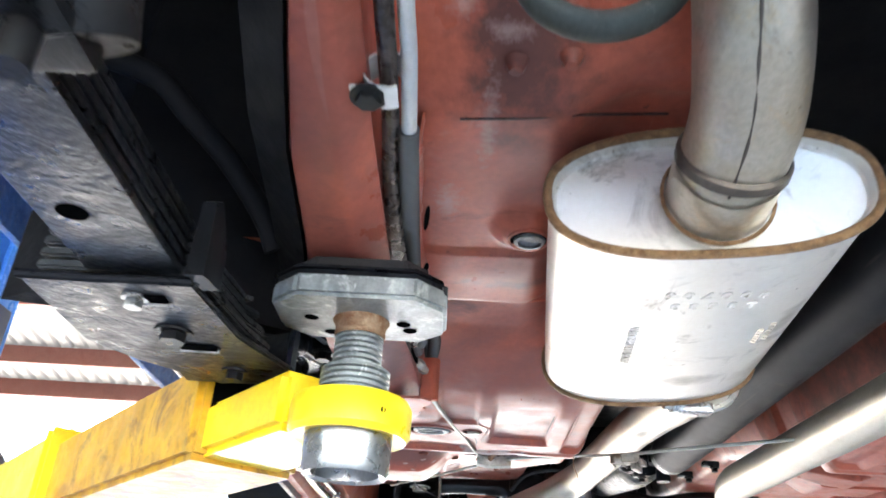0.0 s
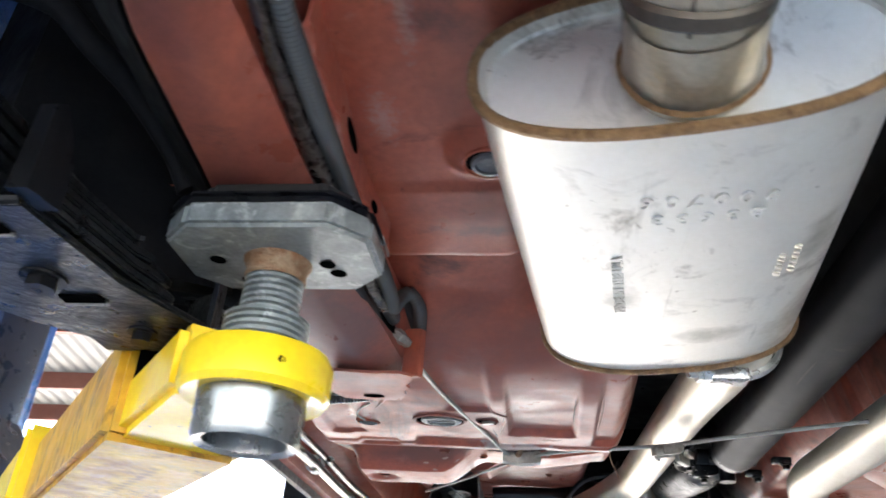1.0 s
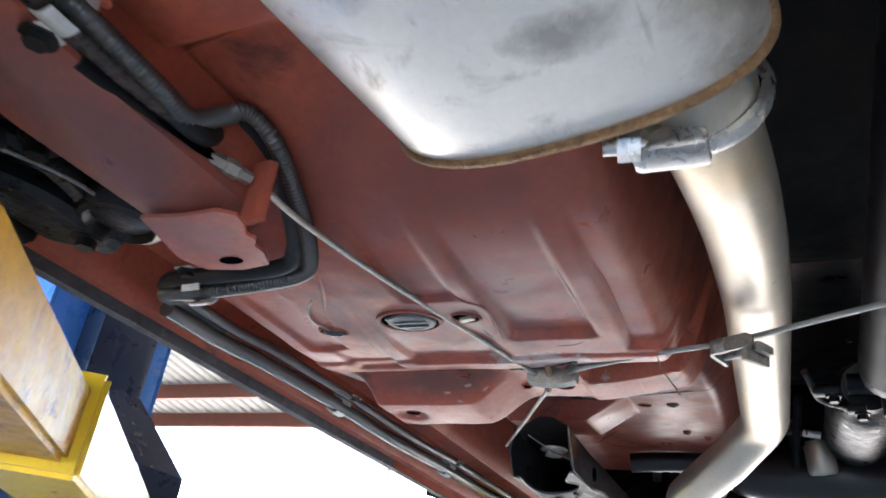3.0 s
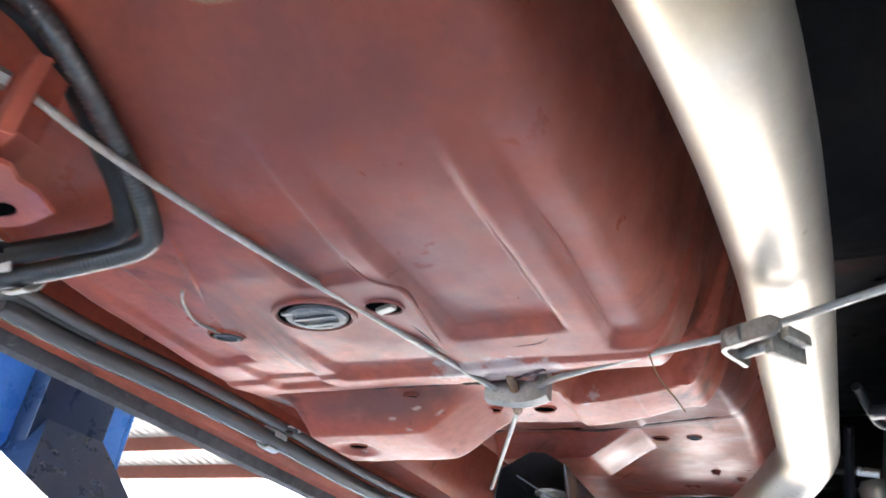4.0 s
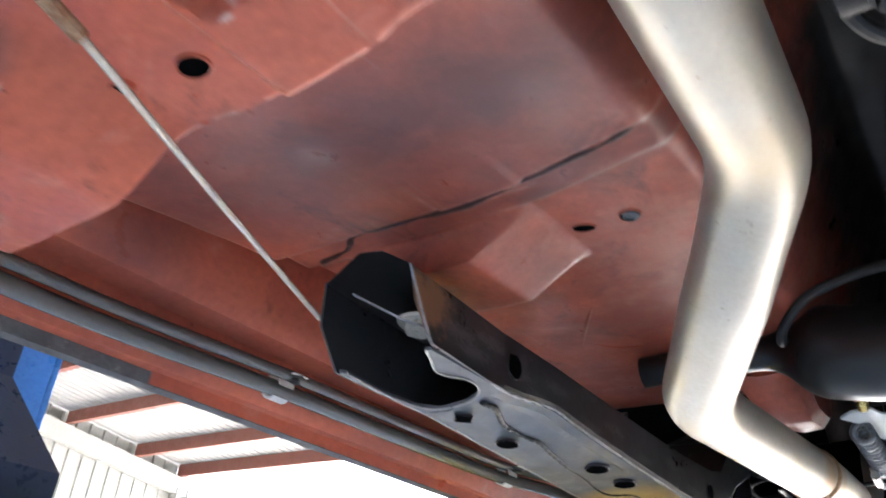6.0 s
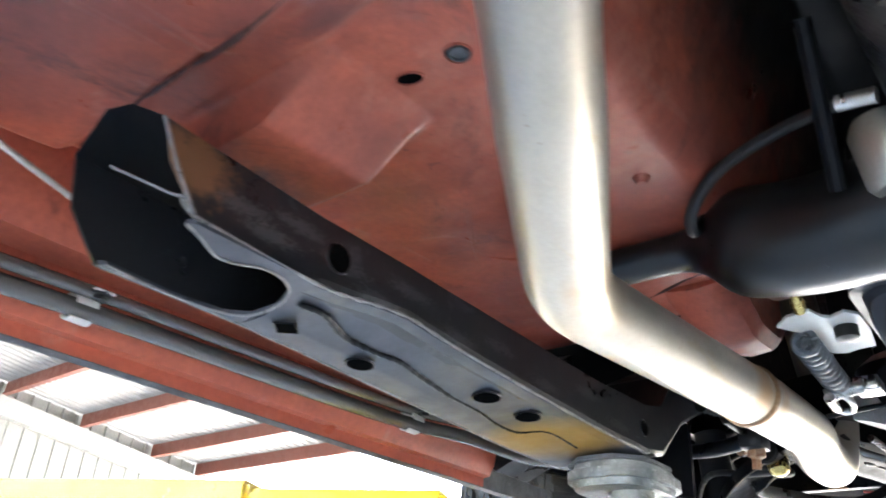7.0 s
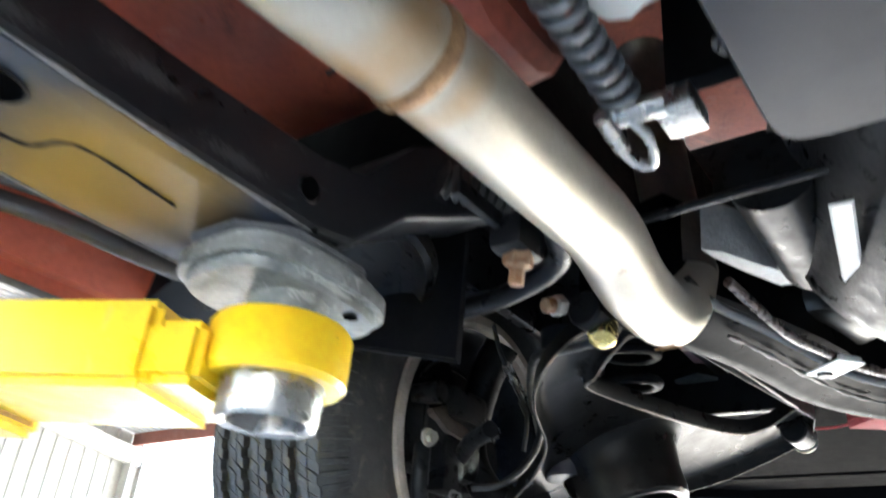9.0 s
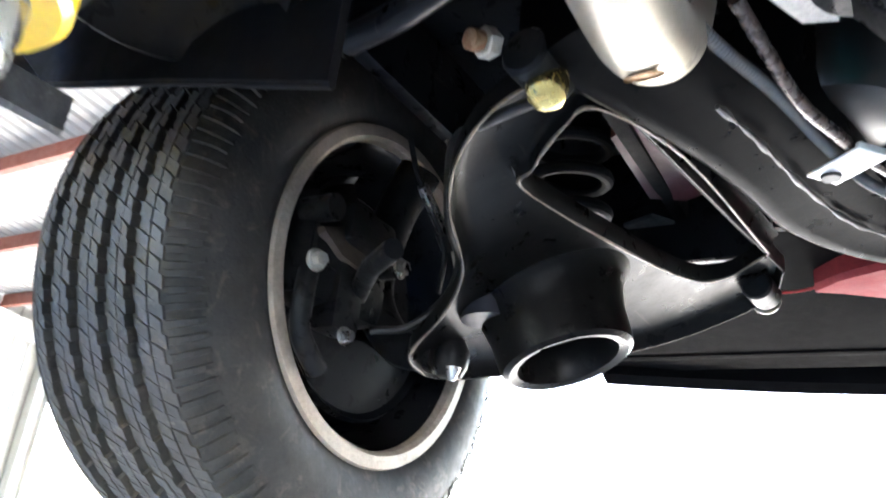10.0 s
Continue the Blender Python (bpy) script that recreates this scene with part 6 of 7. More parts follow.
bit("line_sleeve", ridged(smooth_path([(0.140, 2.60, 1.80), (0.152, 2.636, 1.788), (0.182, 2.719, 1.785), (0.209, 2.817, 1.784), (0.238, 2.893, 1.784), (0.31, 2.99, 1.788), (0.40, 3.09, 1.79)], 8), 0.0052), CONDUIT, "corrugated sleeve")
clip = bit("line_clip", at(box((0.056, 0.031, 0.0022), 0.0009), Matrix.Translation((0.216, 2.826, 1.7775)) @ Matrix.Rotation(radians(-42), 4, "Z")), CLIP_METAL, "bright flat clip with a rubber button")
bit("clip_button", at(lathe([(0, -0.003), (0.0075, -0.003), (0.0085, 0.001)], 20), Matrix.Translation((0.203, 2.838, 1.7765))), RUBBER, "", clip)
bit("clip_fold", at(box((0.010, 0.026, 0.008), 0.0012), Matrix.Translation((0.232, 2.812, 1.780)) @ Matrix.Rotation(radians(-42), 4, "Z")), CLIP_METAL, "", clip)
engine = bit("engine_sump", at(lathe([(0, 0), (0.052, 0.0), (0.066, 0.005), (0.0725, 0.018), (0.0725, 0.055), (0.0735, 0.058), (0.0735, 0.14), (0.05, 0.16)], 48), Matrix.Translation((0.200, 2.852, 1.826))), SATIN_BLACK, "glossy dark round oil filter housing")
bit("engine_block", box((0.34, 0.60, 0.25), 0.05, (MID + 0.04, 2.95, 2.045)), DARK_METAL, "dark oily engine block", engine)
bit("drain_mark", at(lathe([(0, 0.002), (0.010, 0.0015), (0.0115, 0.0), (0.013, 0.002)], 20), Matrix.Translation((0.190, 2.7785, 1.876)) @ Matrix.Rotation(radians(90), 4, "X") @ Matrix.Diagonal((1.2, 0.7, 1, 1))), DARK_METAL, "", engine)
DULL_RED = material("dull_red_body_paint", (0.26, 0.040, 0.042), 0.7, 0.0, (0.20, 0.032, 0.034), 0.6, 12, 200, 0.06, 0.1, dust=(0.24, 0.12, 0.11), dust_at=0.66, shine=0.05)
# red paint with the shade behind the suspension put into its colour
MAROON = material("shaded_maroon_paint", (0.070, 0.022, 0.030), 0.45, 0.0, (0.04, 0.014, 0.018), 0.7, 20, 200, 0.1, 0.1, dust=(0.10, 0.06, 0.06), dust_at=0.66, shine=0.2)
bit("frame_horn", loft([[(x, y0, 1.868), (x, y0 + 0.01, 1.860), (x, y1 - 0.02, 1.860), (x, y1, 1.872), (x, y1 - 0.01, 1.92), (x, y0, 1.92)] for x, y0, y1 in ((0.135, 3.350, 3.385), (0.17, 3.315, 3.40), (0.22, 3.285, 3.43), (0.34, 3.29, 3.45), (0.60, 3.31, 3.47), (0.95, 3.33, 3.47))]), DULL_RED, "red painted frame horn ahead of the suspension")
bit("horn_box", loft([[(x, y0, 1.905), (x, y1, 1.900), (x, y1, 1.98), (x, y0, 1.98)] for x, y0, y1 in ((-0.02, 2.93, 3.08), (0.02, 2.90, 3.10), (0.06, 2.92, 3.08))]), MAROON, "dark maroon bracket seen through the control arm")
bit("arm_stop", prism([(-0.075, 3.14), (-0.030, 3.12), (0.0, 3.16), (-0.012, 3.22), (-0.028, 3.275), (-0.050, 3.21)], 1.893, 1.899, 0.001), FLANGE_GREY, "bent grey bump stop bracket")
bit("bell_lug", loft([[(x, y0, z0), (x + 0.004, y1, z0 + 0.002), (x + 0.008, y1, z0 + 0.05), (x + 0.002, y0, z0 + 0.05)] for x, y0, y1, z0 in ((0.163, 2.578, 2.604, 1.816), (0.180, 2.588, 2.640, 1.814), (0.200, 2.625, 2.682, 1.814), (0.222, 2.672, 2.694, 1.818))]), CAST, "pale cast lug of the gearbox housing", gearbox)
bit("starter", tube([(0.245, 2.50, 1.83), (0.245, 2.66, 1.83)], 0.036, 24), DARK_METAL, "dark starter motor")

bit("dipstick_tube", loft([[(x - 0.008, y, z), (x - 0.006, y, z - 0.003), (x + 0.006, y, z - 0.003), (x + 0.008, y, z)] for x, y, z in ((0.297, 2.455, 1.762), (0.283, 2.56, 1.768), (0.268, 2.665, 1.776))]), WALL_SHEET, "pale flat lever beside the oil pan")
TEAL = material("teal_plastic", (0.02, 0.30, 0.34), 0.4, 0.0, (0.02, 0.22, 0.26), 0.4, 30, 200, 0.1)
bit("oil_filter", at(lathe([(0, 0), (0.034, 0.0), (0.040, 0.006), (0.042, 0.05), (0.042, 0.11), (0, 0.11)], 32), Matrix.Translation((0.320, 2.65, 1.782))), TEAL, "teal cartridge beside the sump")

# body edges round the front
# black lowered further so that its colour holds the shade under the nose
FRONT_BLACK = material("shaded_black_front_paint", (0.0022, 0.0022, 0.0025), 0.8, 0.0, (0.004, 0.0036, 0.0035), 0.6, 18, 200, 0.1, 0.1, dust=(0.009, 0.008, 0.0075), dust_at=0.64, shine=0.02)
bit("wheel_liner", strip([(-0.02, 2.30), (-0.16, 2.22), (-0.50, 2.20), (-0.66, 2.12), (-0.68, 2.05)], 2.5, 3.6, 2), MATTE_BLACK, "black inner wing over the wheel")
shield = bit("splash_shield", loft([[(x, 2.495, z), (x, 2.495, 2.25), (x, 2.503, 2.25), (x, 2.503, z)] for x, z in ((-0.66, 1.86), (-0.50, 1.822), (-0.328, 1.781), (-0.20, 1.753), (-0.04, 1.712))]), MATTE_BLACK, "black splash shield ahead of the sill")
bit("shield_lip", tube([(-0.66, 2.50, 1.86), (-0.50, 2.50, 1.822), (-0.328, 2.50, 1.781), (-0.20, 2.50, 1.753), (-0.04, 2.50, 1.712)], 0.003, 8), MATTE_BLACK, "", shield)
bit("shield_dish", at(lathe([(0.0, 0.03), (0.06, 0.03), (0.085, 0.012), (0.092, 0.0), (0.098, 0.004), (0.10, 0.02)], 40), along((-0.14, 2.42, 1.79), (-0.16, 2.46, 1.95))), DARK_METAL, "dark round mount cup above the pad")
bit("inner_panel", box((0.02, 1.1, 0.36), 0.004, (0.0, 3.0, 2.08)), MATTE_BLACK, "dark inner wing panel")
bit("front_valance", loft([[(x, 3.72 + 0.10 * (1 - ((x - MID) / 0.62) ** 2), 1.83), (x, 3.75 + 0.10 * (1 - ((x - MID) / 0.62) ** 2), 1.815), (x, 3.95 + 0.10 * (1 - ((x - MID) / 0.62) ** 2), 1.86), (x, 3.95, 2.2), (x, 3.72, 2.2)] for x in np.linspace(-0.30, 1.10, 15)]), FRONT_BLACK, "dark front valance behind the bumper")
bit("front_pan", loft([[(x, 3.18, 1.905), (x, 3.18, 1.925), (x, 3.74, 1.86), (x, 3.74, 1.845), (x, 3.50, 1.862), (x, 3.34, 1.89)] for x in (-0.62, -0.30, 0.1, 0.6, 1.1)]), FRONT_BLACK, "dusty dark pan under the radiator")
bit("loom_wire", tube(smooth_path([(0.0, 3.36, 1.872), (0.1, 3.38, 1.868), (0.2, 3.36, 1.873), (0.5, 3.37, 1.870)], 6), 0.0022, 8), RED_WIRE, "thin red wire")
tower = bit("spring_tower", box((0.42, 0.02, 0.50), 0.004, (-0.10, 3.16, 2.09)), BLACK_PAINT, "black spring tower over the control arm")
bit("tower_side", box((0.02, 0.5, 0.40), 0.004, (-0.21, 2.90, 2.12)), BLACK_PAINT, "", tower)
bit("tower_top", box((0.19, 0.5, 0.02), 0.004, (-0.10, 2.90, 2.02)), BLACK_PAINT, "", tower)
bit("engine_mount_wall", box((0.62, 0.02, 0.40), 0.004, (0.36, 3.22, 2.10)), MATTE_BLACK, "black panel behind the suspension")
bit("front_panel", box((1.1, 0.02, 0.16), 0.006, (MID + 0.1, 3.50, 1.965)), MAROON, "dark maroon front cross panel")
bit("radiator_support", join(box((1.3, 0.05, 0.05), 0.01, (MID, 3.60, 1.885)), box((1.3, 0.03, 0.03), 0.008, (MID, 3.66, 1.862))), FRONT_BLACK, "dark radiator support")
bit("bonnet", box((1.5, 1.9, 0.03), 0.01, (MID, 3.05, 2.40)), PRIMER, "bonnet panel closing the engine bay")
bit("cabin", box((1.45, 2.9, 0.05), 0.01, (MID, 0.85, 2.35)), PRIMER, "body above the floor")

# ---- rear spring and its hanger ----
HOSE_GREY = material("dusty_grey_hose_rubber", (0.075, 0.075, 0.062), 0.62, 0.0, (0.05, 0.05, 0.042), 0.6, 40, 260, 0.15, 0.1, dust=(0.17, 0.165, 0.14), dust_at=0.58, shine=0.25)
SPRING_PAINT = material("pitted_black_spring_paint", (0.007, 0.0075, 0.009), 0.36, 0.0, (0.013, 0.0135, 0.016), 0.7, 22, 180, 0.45, 0.16, dust=(0.05, 0.05, 0.054), dust_at=0.64, scratch=0.8, shine=0.30, grain_by=0.35)
leaf = bit("leaf_spring", box((0.060, 0.95, 0.0062), 0.0016, (-0.178, 0.20, 1.6585)), SPRING_PAINT, "black stack of rear leaf springs")
for k in range(1, 5):
    bit("leaf", box((0.060, 0.95 - 0.02 * k, 0.0062), 0.0016, (-0.178, 0.20, 1.6585 + 0.0082 * k)), SPRING_PAINT, "", leaf)
hanger = bit("spring_hanger", prism([(-0.250, 0.458), (-0.139, 0.458), (-0.130, 0.545), (-0.103, 0.618), (-0.112, 0.640), (-0.171, 0.655), (-0.225, 0.605), (-0.250, 0.565)], 1.648, 1.653, 0.0016), SPRING_PAINT, "black spring hanger plate with bolts and slots")
for k in range(4):
    bit("clamped_leaf", prism([(-0.240, 0.456), (-0.1385 - 0.002 * k, 0.456), (-0.127 - 0.002 * k, 0.553), (-0.118 - 0.003 * k, 0.590 - 0.012 * k), (-0.240, 0.60)], 1.6550 + 0.0085 * k, 1.6612 + 0.0085 * k, 0.0014), SPRING_PAINT, "", hanger)
bit("hanger_lug", loft([[(x - 0.006, y, 1.650), (x + 0.006, y, 1.650), (x + 0.005, y, z), (x - 0.004, y, z)] for x, y, z in ((-0.136, 0.446, 1.702), (-0.134, 0.452, 1.706), (-0.133, 0.461, 1.694), (-0.131, 0.468, 1.676))]), BLACK_PAINT, "", hanger)
bit("hanger_edge", tube([(-0.25, 0.456, 1.6500), (-0.20, 0.4565, 1.6496), (-0.139, 0.456, 1.650)], 0.0032, 8), BLACK_PAINT, "", hanger)
bit("hanger_side", loft([[(x, y, 1.650), (x, y, 1.70), (x - 0.004, y, 1.70), (x - 0.004, y, 1.650)] for x, y in ((-0.103, 0.618), (-0.117, 0.66), (-0.15, 0.68))]), SPRING_PAINT, "", hanger)
for x, y, r in ((-0.176, 0.539, 0.0095), (-0.151, 0.619, 0.007)):
    bit("hanger_bolt", at(bolt_head(r, 0.008), Matrix.Translation((x, y, 1.648))), BLACK_PAINT, "", hanger)
for x, y in ((-0.166, 0.566), (-0.176, 0.480)):
    bit("slot", box((0.027, 0.010, 0.002), 0.0005, (x, y, 1.6474)), VOID, "", hanger)
    bit("slot_lip", box((0.030, 0.0022, 0.003), 0.0008, (x, y + 0.0065, 1.6470)), LIGHT_EDGE, "", hanger)
bit("slot_stud", at(bolt_head(0.006, 0.007), Matrix.Translation((-0.183, 0.480, 1.6475))), DULL_STEEL, "", hanger)
bit("leaf_hole", at(lathe([(0.009, 0), (0, 0)], 16), Matrix.Translation((-0.186, 0.385, 1.6551))), VOID, "", leaf)
plate = bit("axle_plate", join(box((0.13, 0.10, 0.014), 0.004, (-0.178, 0.20, 1.645)), tube([(-0.225, 0.225, 1.60), (-0.225, 0.225, 1.76)], 0.007, 12), tube([(-0.13, 0.225, 1.62), (-0.13, 0.225, 1.76)], 0.007, 12), at(lathe([(0, -0.02), (0.022, -0.02), (0.026, 0.0), (0.026, 0.16), (0.018, 0.19)], 24), along((-0.125, 0.235, 1.665), (-0.16, 0.12, 1.85)))), DARK_METAL, "grimy axle plate with U-bolts and shock mount")
bit("u_bolt_nut", at(bolt_head(0.009, 0.012), Matrix.Translation((-0.225, 0.30, 1.652))), ZINC, "", plate)
bit("axle_tube", tube([(-0.40, 0.17, 1.745), (0.20, 0.17, 1.76), (0.45, 0.17, 1.80)], 0.040, 24), DARK_METAL, "dark rear axle tube")
bit("rail_black_skin", loft([[(x0 - 0.03, y, low + 0.03), (x0 - 0.03, y, 2.2), (x0 - 0.001, y, 2.2), (x0 - 0.001, y, low + 0.002)] for y, x0, x1, low, high in RAIL_X[:7]]), MATTE_BLACK, "black skin beside the frame rail")
quarter = bit("inner_quarter", prism([(-0.275, 0.572), (-0.118, 0.660), (-0.118, 0.672), (-0.36, 0.62)], 1.70, 2.3), MATTE_BLACK, "black undercoated inner quarter panel")
bit("panel", box((0.26, 0.02, 0.30), 0.004, (-0.25, 0.86, 1.90)), BLACK_PAINT, "", quarter)
bit("panel", box((0.02, 0.40, 0.40), 0.003, (-0.29, 0.80, 1.93)), BLACK_PAINT, "", quarter)
torque = bit("torque_box", box((0.12, 0.15, 0.05), 0.018, (-0.175, 0.80, 1.742)), SPRING_PAINT, "black bracketry beside the frame rail")
bit("mount_cup", at(lathe([(0, -0.018), (0.012, -0.019), (0.022, -0.016), (0.026, -0.022), (0.031, -0.020), (0.040, -0.004), (0.046, 0.03)], 28), Matrix.Translation((-0.115, 0.83, 1.725))), SPRING_PAINT, "", torque)
for pts, z0, z1, wide in ((((-0.165, 0.690), (-0.135, 0.715), (-0.118, 0.760), (-0.128, 0.810)), 1.708, 1.722, 0.020), (((-0.215, 0.715), (-0.175, 0.735), (-0.150, 0.790), (-0.155, 0.860)), 1.700, 1.716, 0.026), (((-0.125, 0.680), (-0.100, 0.735), (-0.098, 0.800), (-0.108, 0.870)), 1.716, 1.735, 0.012)):
    path = smooth_path([(x, y, 0) for x, y in pts], 6)
    bit("gusset", loft([[p + Vector((-wide / 2, 0, z1)), p + Vector((-wide / 2 + 0.002, 0, z0 + 0.004)), p + Vector((-wide * 0.2, 0, z0)), p + Vector((wide * 0.3, 0, z0 + 0.001)), p + Vector((wide / 2, 0, z0 + 0.007)), p + Vector((wide / 2, 0, z1))] for p in path]), SPRING_PAINT, "", torque)
bit("gusset_edge", tube(smooth_path([(-0.150, 0.700, 1.706), (-0.122, 0.735, 1.706), (-0.108, 0.775, 1.708), (-0.112, 0.815, 1.712)], 8), 0.0014, 8), LIGHT_EDGE, "", torque)
for x, y, z in ((-0.105, 0.745, 1.714), (-0.132, 0.725, 1.706), (-0.17, 0.75, 1.698), (-0.150, 0.835, 1.700)):
    bit("bracket_bolt", join(at(lathe([(0.0, -0.001), (0.013, -0.001), (0.015, 0.003), (0.015, 0.010)], 24), Matrix.Translation((x, y, z))), at(bolt_head(0.0075, 0.009), Matrix.Translation((x, y, z)))), DARK_METAL, "", torque)
bit("wheelhouse_roof", join(box((0.34, 1.2, 0.02), 0.004, (-0.30, 0.05, 2.21)), box((0.30, 0.02, 0.5), 0.004, (-0.30, -0.5, 2.0))), MATTE_BLACK, "black undercoated wheel arch")
bit("quarter_panel", box((0.01, 1.45, 0.55), 0.003, (-0.43, 0.60, 2.08)), BLUE_ROUGH, "blue overspray-textured wheel arch skin")
bit("brake_cable_hose", tube(smooth_path([(-0.40, 0.46, 1.88), (-0.324, 0.500, 1.882), (-0.282, 0.515, 1.879), (-0.234, 0.527, 1.866), (-0.203, 0.543, 1.838), (-0.171, 0.560, 1.809), (-0.140, 0.580, 1.770), (-0.128, 0.592, 1.745)], 8), 0.010, 14), MATTE_BLACK, "thick black hose arching over the spring")
bit("brake_hose", tube(smooth_path([(0.040, 0.33, 1.83), (0.064, 0.354, 1.793), (0.10, 0.360, 1.782), (0.137, 0.352, 1.796), (0.16, 0.33, 1.84)], 8), 0.0095, 14), HOSE_GREY, "grey curved rubber hose")


# ---- the lift ----
lift = thing("car_lift", "blue two-post car lift with yellow swing arms", "car lift", (-1.25, 1.70, 0.0))


# lengthwise rust runs under the drawn-out tube of the arm
for k in range(8):
    mark(YELLOW_WORN, (-0.222 - 0.030 * k, 0.752 + 0.0335 * k, 1.597), (0.030, 0.036, 0.020), (0.26, 0.085, 0.018), 0.85, 0.9, 45, 1.0)
for k in range(24):
    mark(YELLOW_WORN, (-0.196 - 0.0092 * k, 0.770 + 0.0103 * k, 1.597), (0.009, 0.009, 0.012), (0.10, 0.05, 0.02), 0.6, 0.4, 90, 0.6)


def of_lift(name, bm, mat, label="", parent=None, place=None):
    return local(part(name, bm, mat, parent or lift, label, place=place))


column = of_lift("column", box((0.012, 0.36, 3.6), 0.002, (-1.42, 1.70, 1.8)), BLUE, "blue painted steel column")
for y in (1.52, 1.88):
    of_lift("column_wall", box((0.288, 0.012, 3.6), 0.002, (-1.27, y, 1.8)), BLUE, "", column)
for y in (1.571, 1.829):
    of_lift("column_lip", box((0.012, 0.09, 3.6), 0.002, (-1.1325, y, 1.8)), BLUE, "", column)
of_lift("base_plate", box((0.5, 0.6, 0.025), 0.004, (-1.27, 1.70, 0.0125)), BLUE)
NAVY = material("dark_blue_carriage_paint", (0.012, 0.026, 0.062), 0.32, 0.0, (0.007, 0.014, 0.034), 0.6, 8, 150, 0.08, 0.1, dust=(0.06, 0.075, 0.10), dust_at=0.60, scratch=0.6)
carriage = of_lift("carriage", join(box((0.10, 0.17, 0.80), 0.006, (-1.12, 1.70, 1.75)), loft([[(-1.07, 1.60, 1.40), (-1.07, 1.80, 1.40), (-1.13, 1.80, 1.40), (-1.13, 1.60, 1.40)], [(-0.95, 1.56, 1.50), (-0.95, 1.86, 1.50), (-1.13, 1.86, 1.50), (-1.13, 1.56, 1.50)],
                                                  [(-0.95, 1.56, 1.74), (-0.95, 1.86, 1.74), (-1.13, 1.86, 1.74), (-1.13, 1.56, 1.74)], [(-1.065, 1.64, 1.90), (-1.065, 1.78, 1.90), (-1.13, 1.78, 1.90), (-1.13, 1.64, 1.90)]])), NAVY, "dark blue steel carriage running in the column")


def swing_arm(pad, pivot, low, high, joint, flange, neck_high, collar_low, collar_high, wide=1.0, sleeve=0.0):
    """An arm of two telescoping box tubes from pivot to pad, with a collar, a screw and a worn plate."""
    a, b = Vector((*pivot, 0)), Vector((*pad, 0))
    d = (b - a).normalized()
    s = Vector((-d.y, d.x, 0))
    whole = (b - a).length

    def run(t0, t1, half, lo, hi):
        out = []
        for t in (t0, t1):
            p = a + d * t
            out.append([p + s * half + Vector((0, 0, lo)), p + s * half + Vector((0, 0, hi)), p - s * half + Vector((0, 0, hi)), p - s * half + Vector((0, 0, lo))])
        bm = loft(out)
        bmesh.ops.bevel(bm, geom=bm.edges[:], offset=0.006, segments=2, affect="EDGES")
        return bm
    arm_ob = of_lift("swing_arm", run(0, whole - joint, 0.064, low - 0.010, high + 0.010), YELLOW, "yellow telescoping swing arm, scuffed and rust-stained below")
    if sleeve:
        of_lift("outer_sleeve", run(0, whole - sleeve, 0.072, low - 0.018, high + 0.019), YELLOW, "", arm_ob)
        of_lift("tube_gap", run(whole - joint - 0.004, whole - joint + 0.003, 0.0555, low - 0.003, high + 0.003), RUST_STAIN, "rust-stained gap between the tubes", arm_ob)
    else:
        of_lift("arm_end", run(whole - joint - 0.012, whole - joint + 0.002, 0.070, low - 0.016, high + 0.016), YELLOW, "", arm_ob)
    of_lift("inner_tube", run(whole - joint - 0.1, whole - flange, 0.053, low, high), YELLOW_WORN if joint > 0.4 else YELLOW, "", arm_ob)
    if joint > 0.4:
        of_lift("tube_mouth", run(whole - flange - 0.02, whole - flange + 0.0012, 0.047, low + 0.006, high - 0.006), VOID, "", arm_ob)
    of_lift("neck", run(whole - flange - 0.05, whole - 0.03, 0.042 if not sleeve else 0.050, low + 0.004, neck_high), YELLOW, "", arm_ob)
    c = Matrix.Translation((*pad, 0)) @ Matrix.Diagonal((wide, wide, 1, 1))
    h = collar_high - collar_low
    of_lift("collar", at(lathe([(0.030, collar_low + 0.002), (0.0415, collar_low), (0.0445, collar_low + 0.004), (0.0445, collar_high - 0.005), (0.0415, collar_high), (0.022, collar_high)], 48), c), YELLOW, "round yellow collar of the arm", arm_ob)
    of_lift("cup", at(lathe([(0.022, collar_low - 0.004), (0.0245, collar_low - 0.024), (0.0295, collar_low - 0.026), (0.0312, collar_low - 0.022), (0.0312, collar_low - 0.012), (0.0318, collar_low - 0.010), (0.0318, collar_low + 0.004), (0.024, collar_low + 0.004)], 48), c), DULL_STEEL, "bare steel sleeve under the collar", arm_ob)
    of_lift("cup_core", at(lathe([(0.0225, collar_low - 0.005), (0.0, collar_low - 0.005)], 32), c), DARK_METAL, "", arm_ob)
    return arm_ob, c


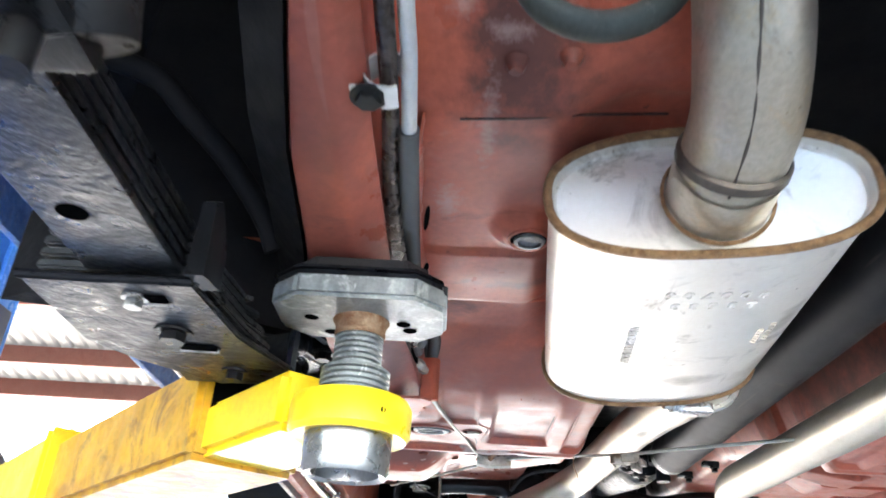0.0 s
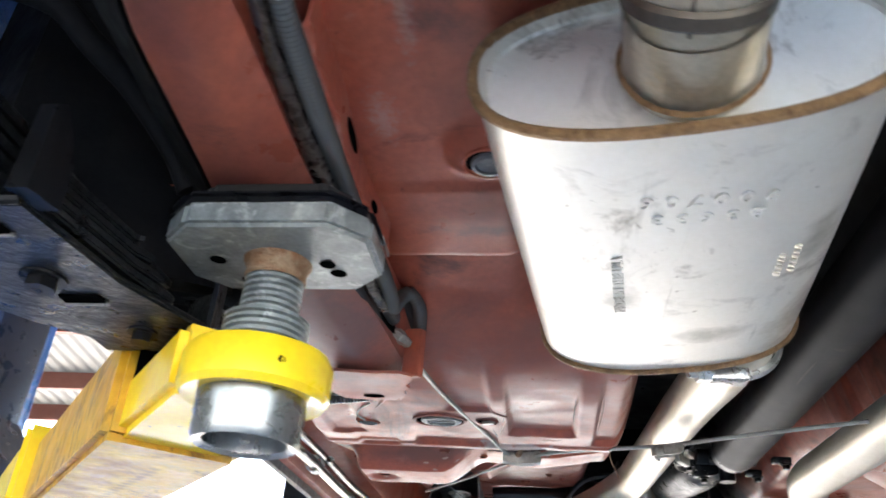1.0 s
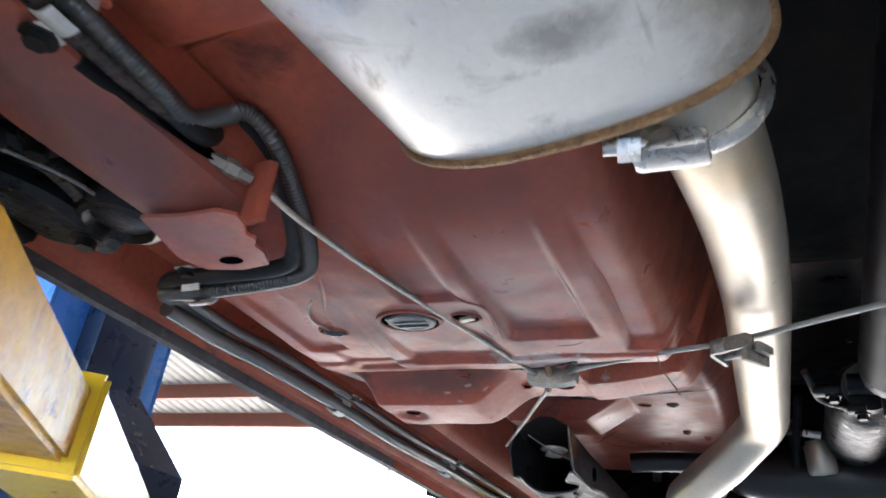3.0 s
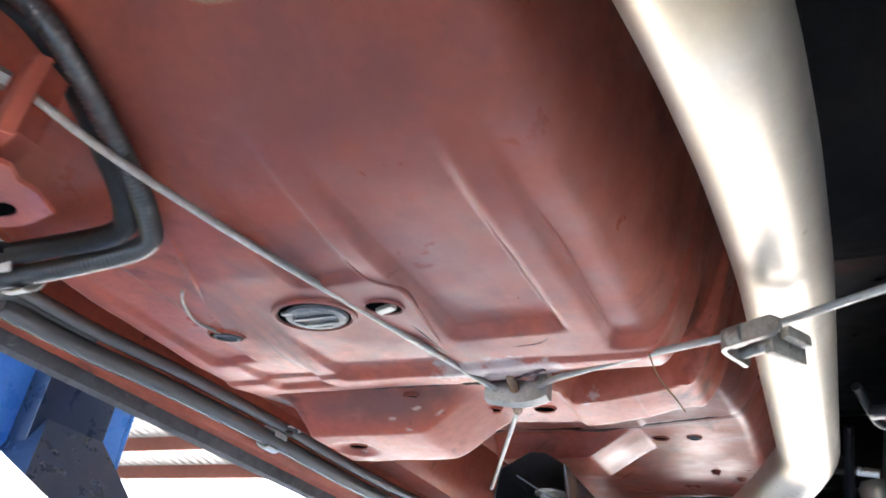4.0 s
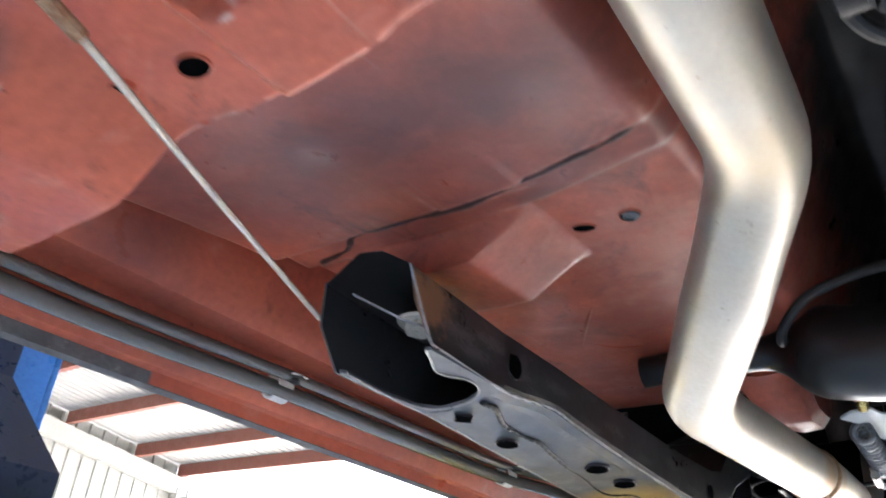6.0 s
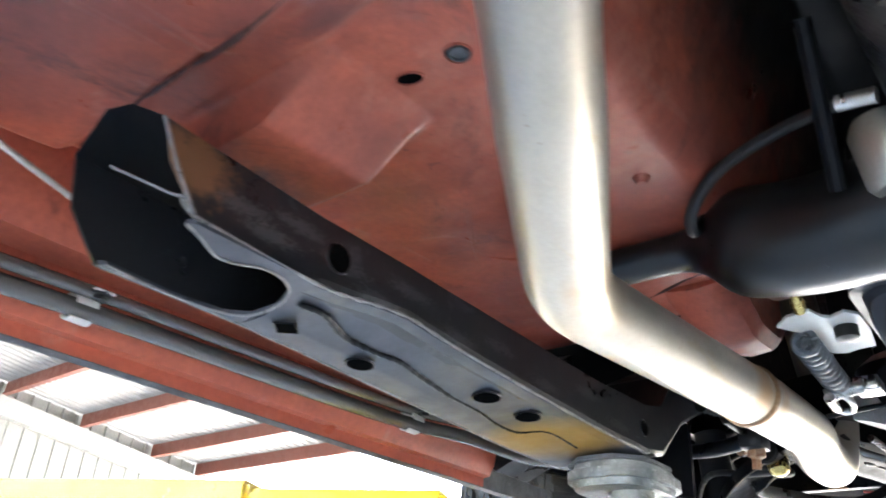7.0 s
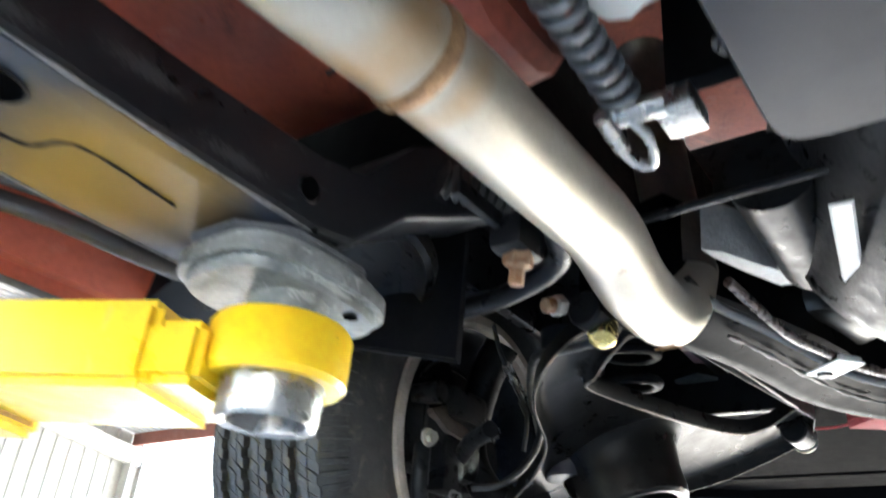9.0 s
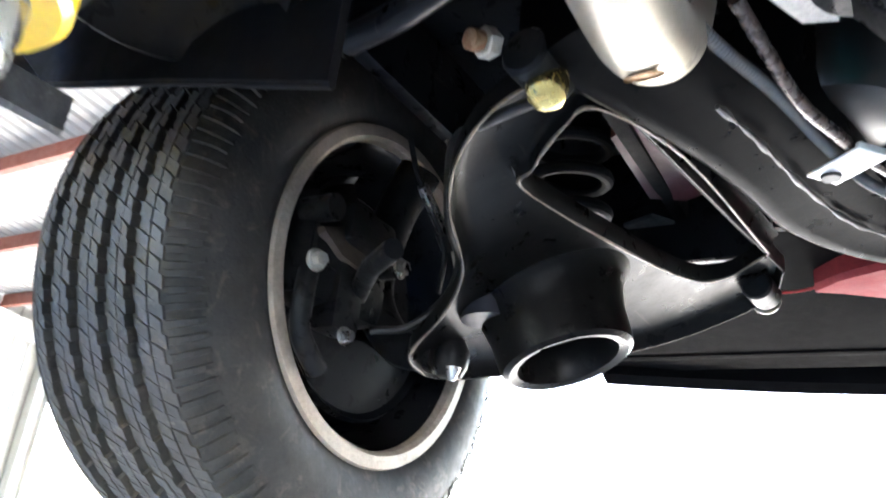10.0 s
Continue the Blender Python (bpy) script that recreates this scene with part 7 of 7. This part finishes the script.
def lift_pad(c, arm_ob, collar_high, plate_low, plate_high, outline, turn=0.0):
    """Threaded screw and octagonal plate with a black rubber top."""
    prof = [(0.030, collar_high - 0.002), (0.030, collar_high + 0.003)]
    z, top = collar_high + 0.003, plate_low
    turns = 14
    for k in range(turns):
        r = 0.026 if k < 5 else 0.0185
        z0 = z + (top - z) * k / turns
        z1 = z + (top - z) * (k + 1) / turns
        prof += [(r, z0 + 0.0006), (r, z0 + (z1 - z0) * 0.55), (r - 0.0025, z0 + (z1 - z0) * 0.62), (r - 0.0025, z1 - 0.0003)]
    screw_ob = of_lift("pad_screw", at(lathe(prof, 36), c), GALV, "grey threaded pad screw, rusted at the top", arm_ob)
    of_lift("rust_band", at(lathe([(0.0188, top - 0.014), (0.0196, top - 0.011), (0.0188, top - 0.008), (0.0198, top - 0.004), (0.022, top)], 32), c), RUSTY, "rusty top threads", screw_ob)
    plate = of_lift("pad_plate", prism(outline, plate_low, plate_low + (plate_high - plate_low) * 0.5, 0.003), GALV, "scraped galvanised octagonal plate", arm_ob)
    of_lift("pad_rubber", prism([(x * 1.01, y * 1.0 - 0.002) for x, y in outline], plate_low + (plate_high - plate_low) * 0.5, plate_high - 0.010, 0.004), BLACK_PAINT, "black top layer of the pad", arm_ob)
    mid = (sum(x for x, y in outline) / len(outline), sum(y for x, y in outline) / len(outline))
    of_lift("pad_seat", prism([(mid[0] + (x - mid[0]) * 0.8, mid[1] + (y - mid[1]) * 0.8) for x, y in outline], plate_high - 0.011, plate_high + 0.0015, 0.003), RUBBER, "", arm_ob)
    return plate


def octagon(cx, cy, w, l, cut):
    return [(cx - w / 2 + cut, cy - l / 2), (cx + w / 2 - cut, cy - l / 2), (cx + w / 2, cy - l / 2 + cut), (cx + w / 2, cy + l / 2 - cut), (cx + w / 2 - cut, cy + l / 2), (cx - w / 2 + cut, cy + l / 2), (cx - w / 2, cy + l / 2 - cut), (cx - w / 2, cy - l / 2 + cut)]


rear_arm, RC = swing_arm((-0.049, 0.580), (-1.08, 1.84), 1.590, 1.676, 0.61, 0.165, 1.640, 1.5885, 1.6165)
rear_plate = lift_pad(RC, rear_arm, 1.6165, 1.6800, 1.715, octagon(-0.049, 0.575, 0.131, 0.088, 0.021))
for x, y in ((-0.087, 0.574), (-0.0165, 0.580), (-0.012, 0.592), (-0.075, 0.602)):
    of_lift("plate_hole", at(lathe([(0.0055, -0.0004), (0, -0.0004)], 16), Matrix.Translation((x, y, 1.680))), VOID, "", rear_plate)
of_lift("grease_hole", at(lathe([(0.0022, 0), (0, 0)], 10), along((-0.0225, 0.5443, 1.602), (-0.0212, 0.5425, 1.602))), VOID, "", rear_arm)
front_arm, FC = swing_arm((-0.031, 2.283), (-1.08, 1.79), 1.602, 1.661, 0.212, 0.062, 1.648, 1.619, 1.660, 1.09, 0.46)
front_plate = of_lift("pad_plate", prism([(x - 0.041, y + 2.287) for x, y in oval(0.114, 0.150, 40, 2.7)], 1.679, 1.706, 0.008), GALV, "thick rounded cast pad, scraped and silvery", front_arm)
of_lift("pad_rubber", prism(octagon(-0.044, 2.281, 0.104, 0.128, 0.030), 1.706, 1.713, 0.002), FLANGE_GREY, "thin grey top layer of the pad", front_plate)
of_lift("pad_screw", at(lathe([(0.030, 1.658), (0.030, 1.664), (0.026, 1.665), (0.0255, 1.669), (0.026, 1.672), (0.0255, 1.676), (0.026, 1.680), (0, 1.680)], 36), FC), GALV, "", front_arm)
of_lift("plate_hole", at(lathe([(0.0055, -0.0004), (0, -0.0004)], 16), Matrix.Translation((-0.004, 2.318, 1.678))), VOID, "", front_plate)

of_lift("lock_hook", tube(smooth_path([(-0.944, 1.684, 1.716), (-0.943, 1.690, 1.732), (-0.943, 1.704, 1.735), (-0.943, 1.714, 1.724), (-0.943, 1.716, 1.708)], 6), 0.0045, 10), WALL_SHEET, "pale hook of the safety lock", carriage)
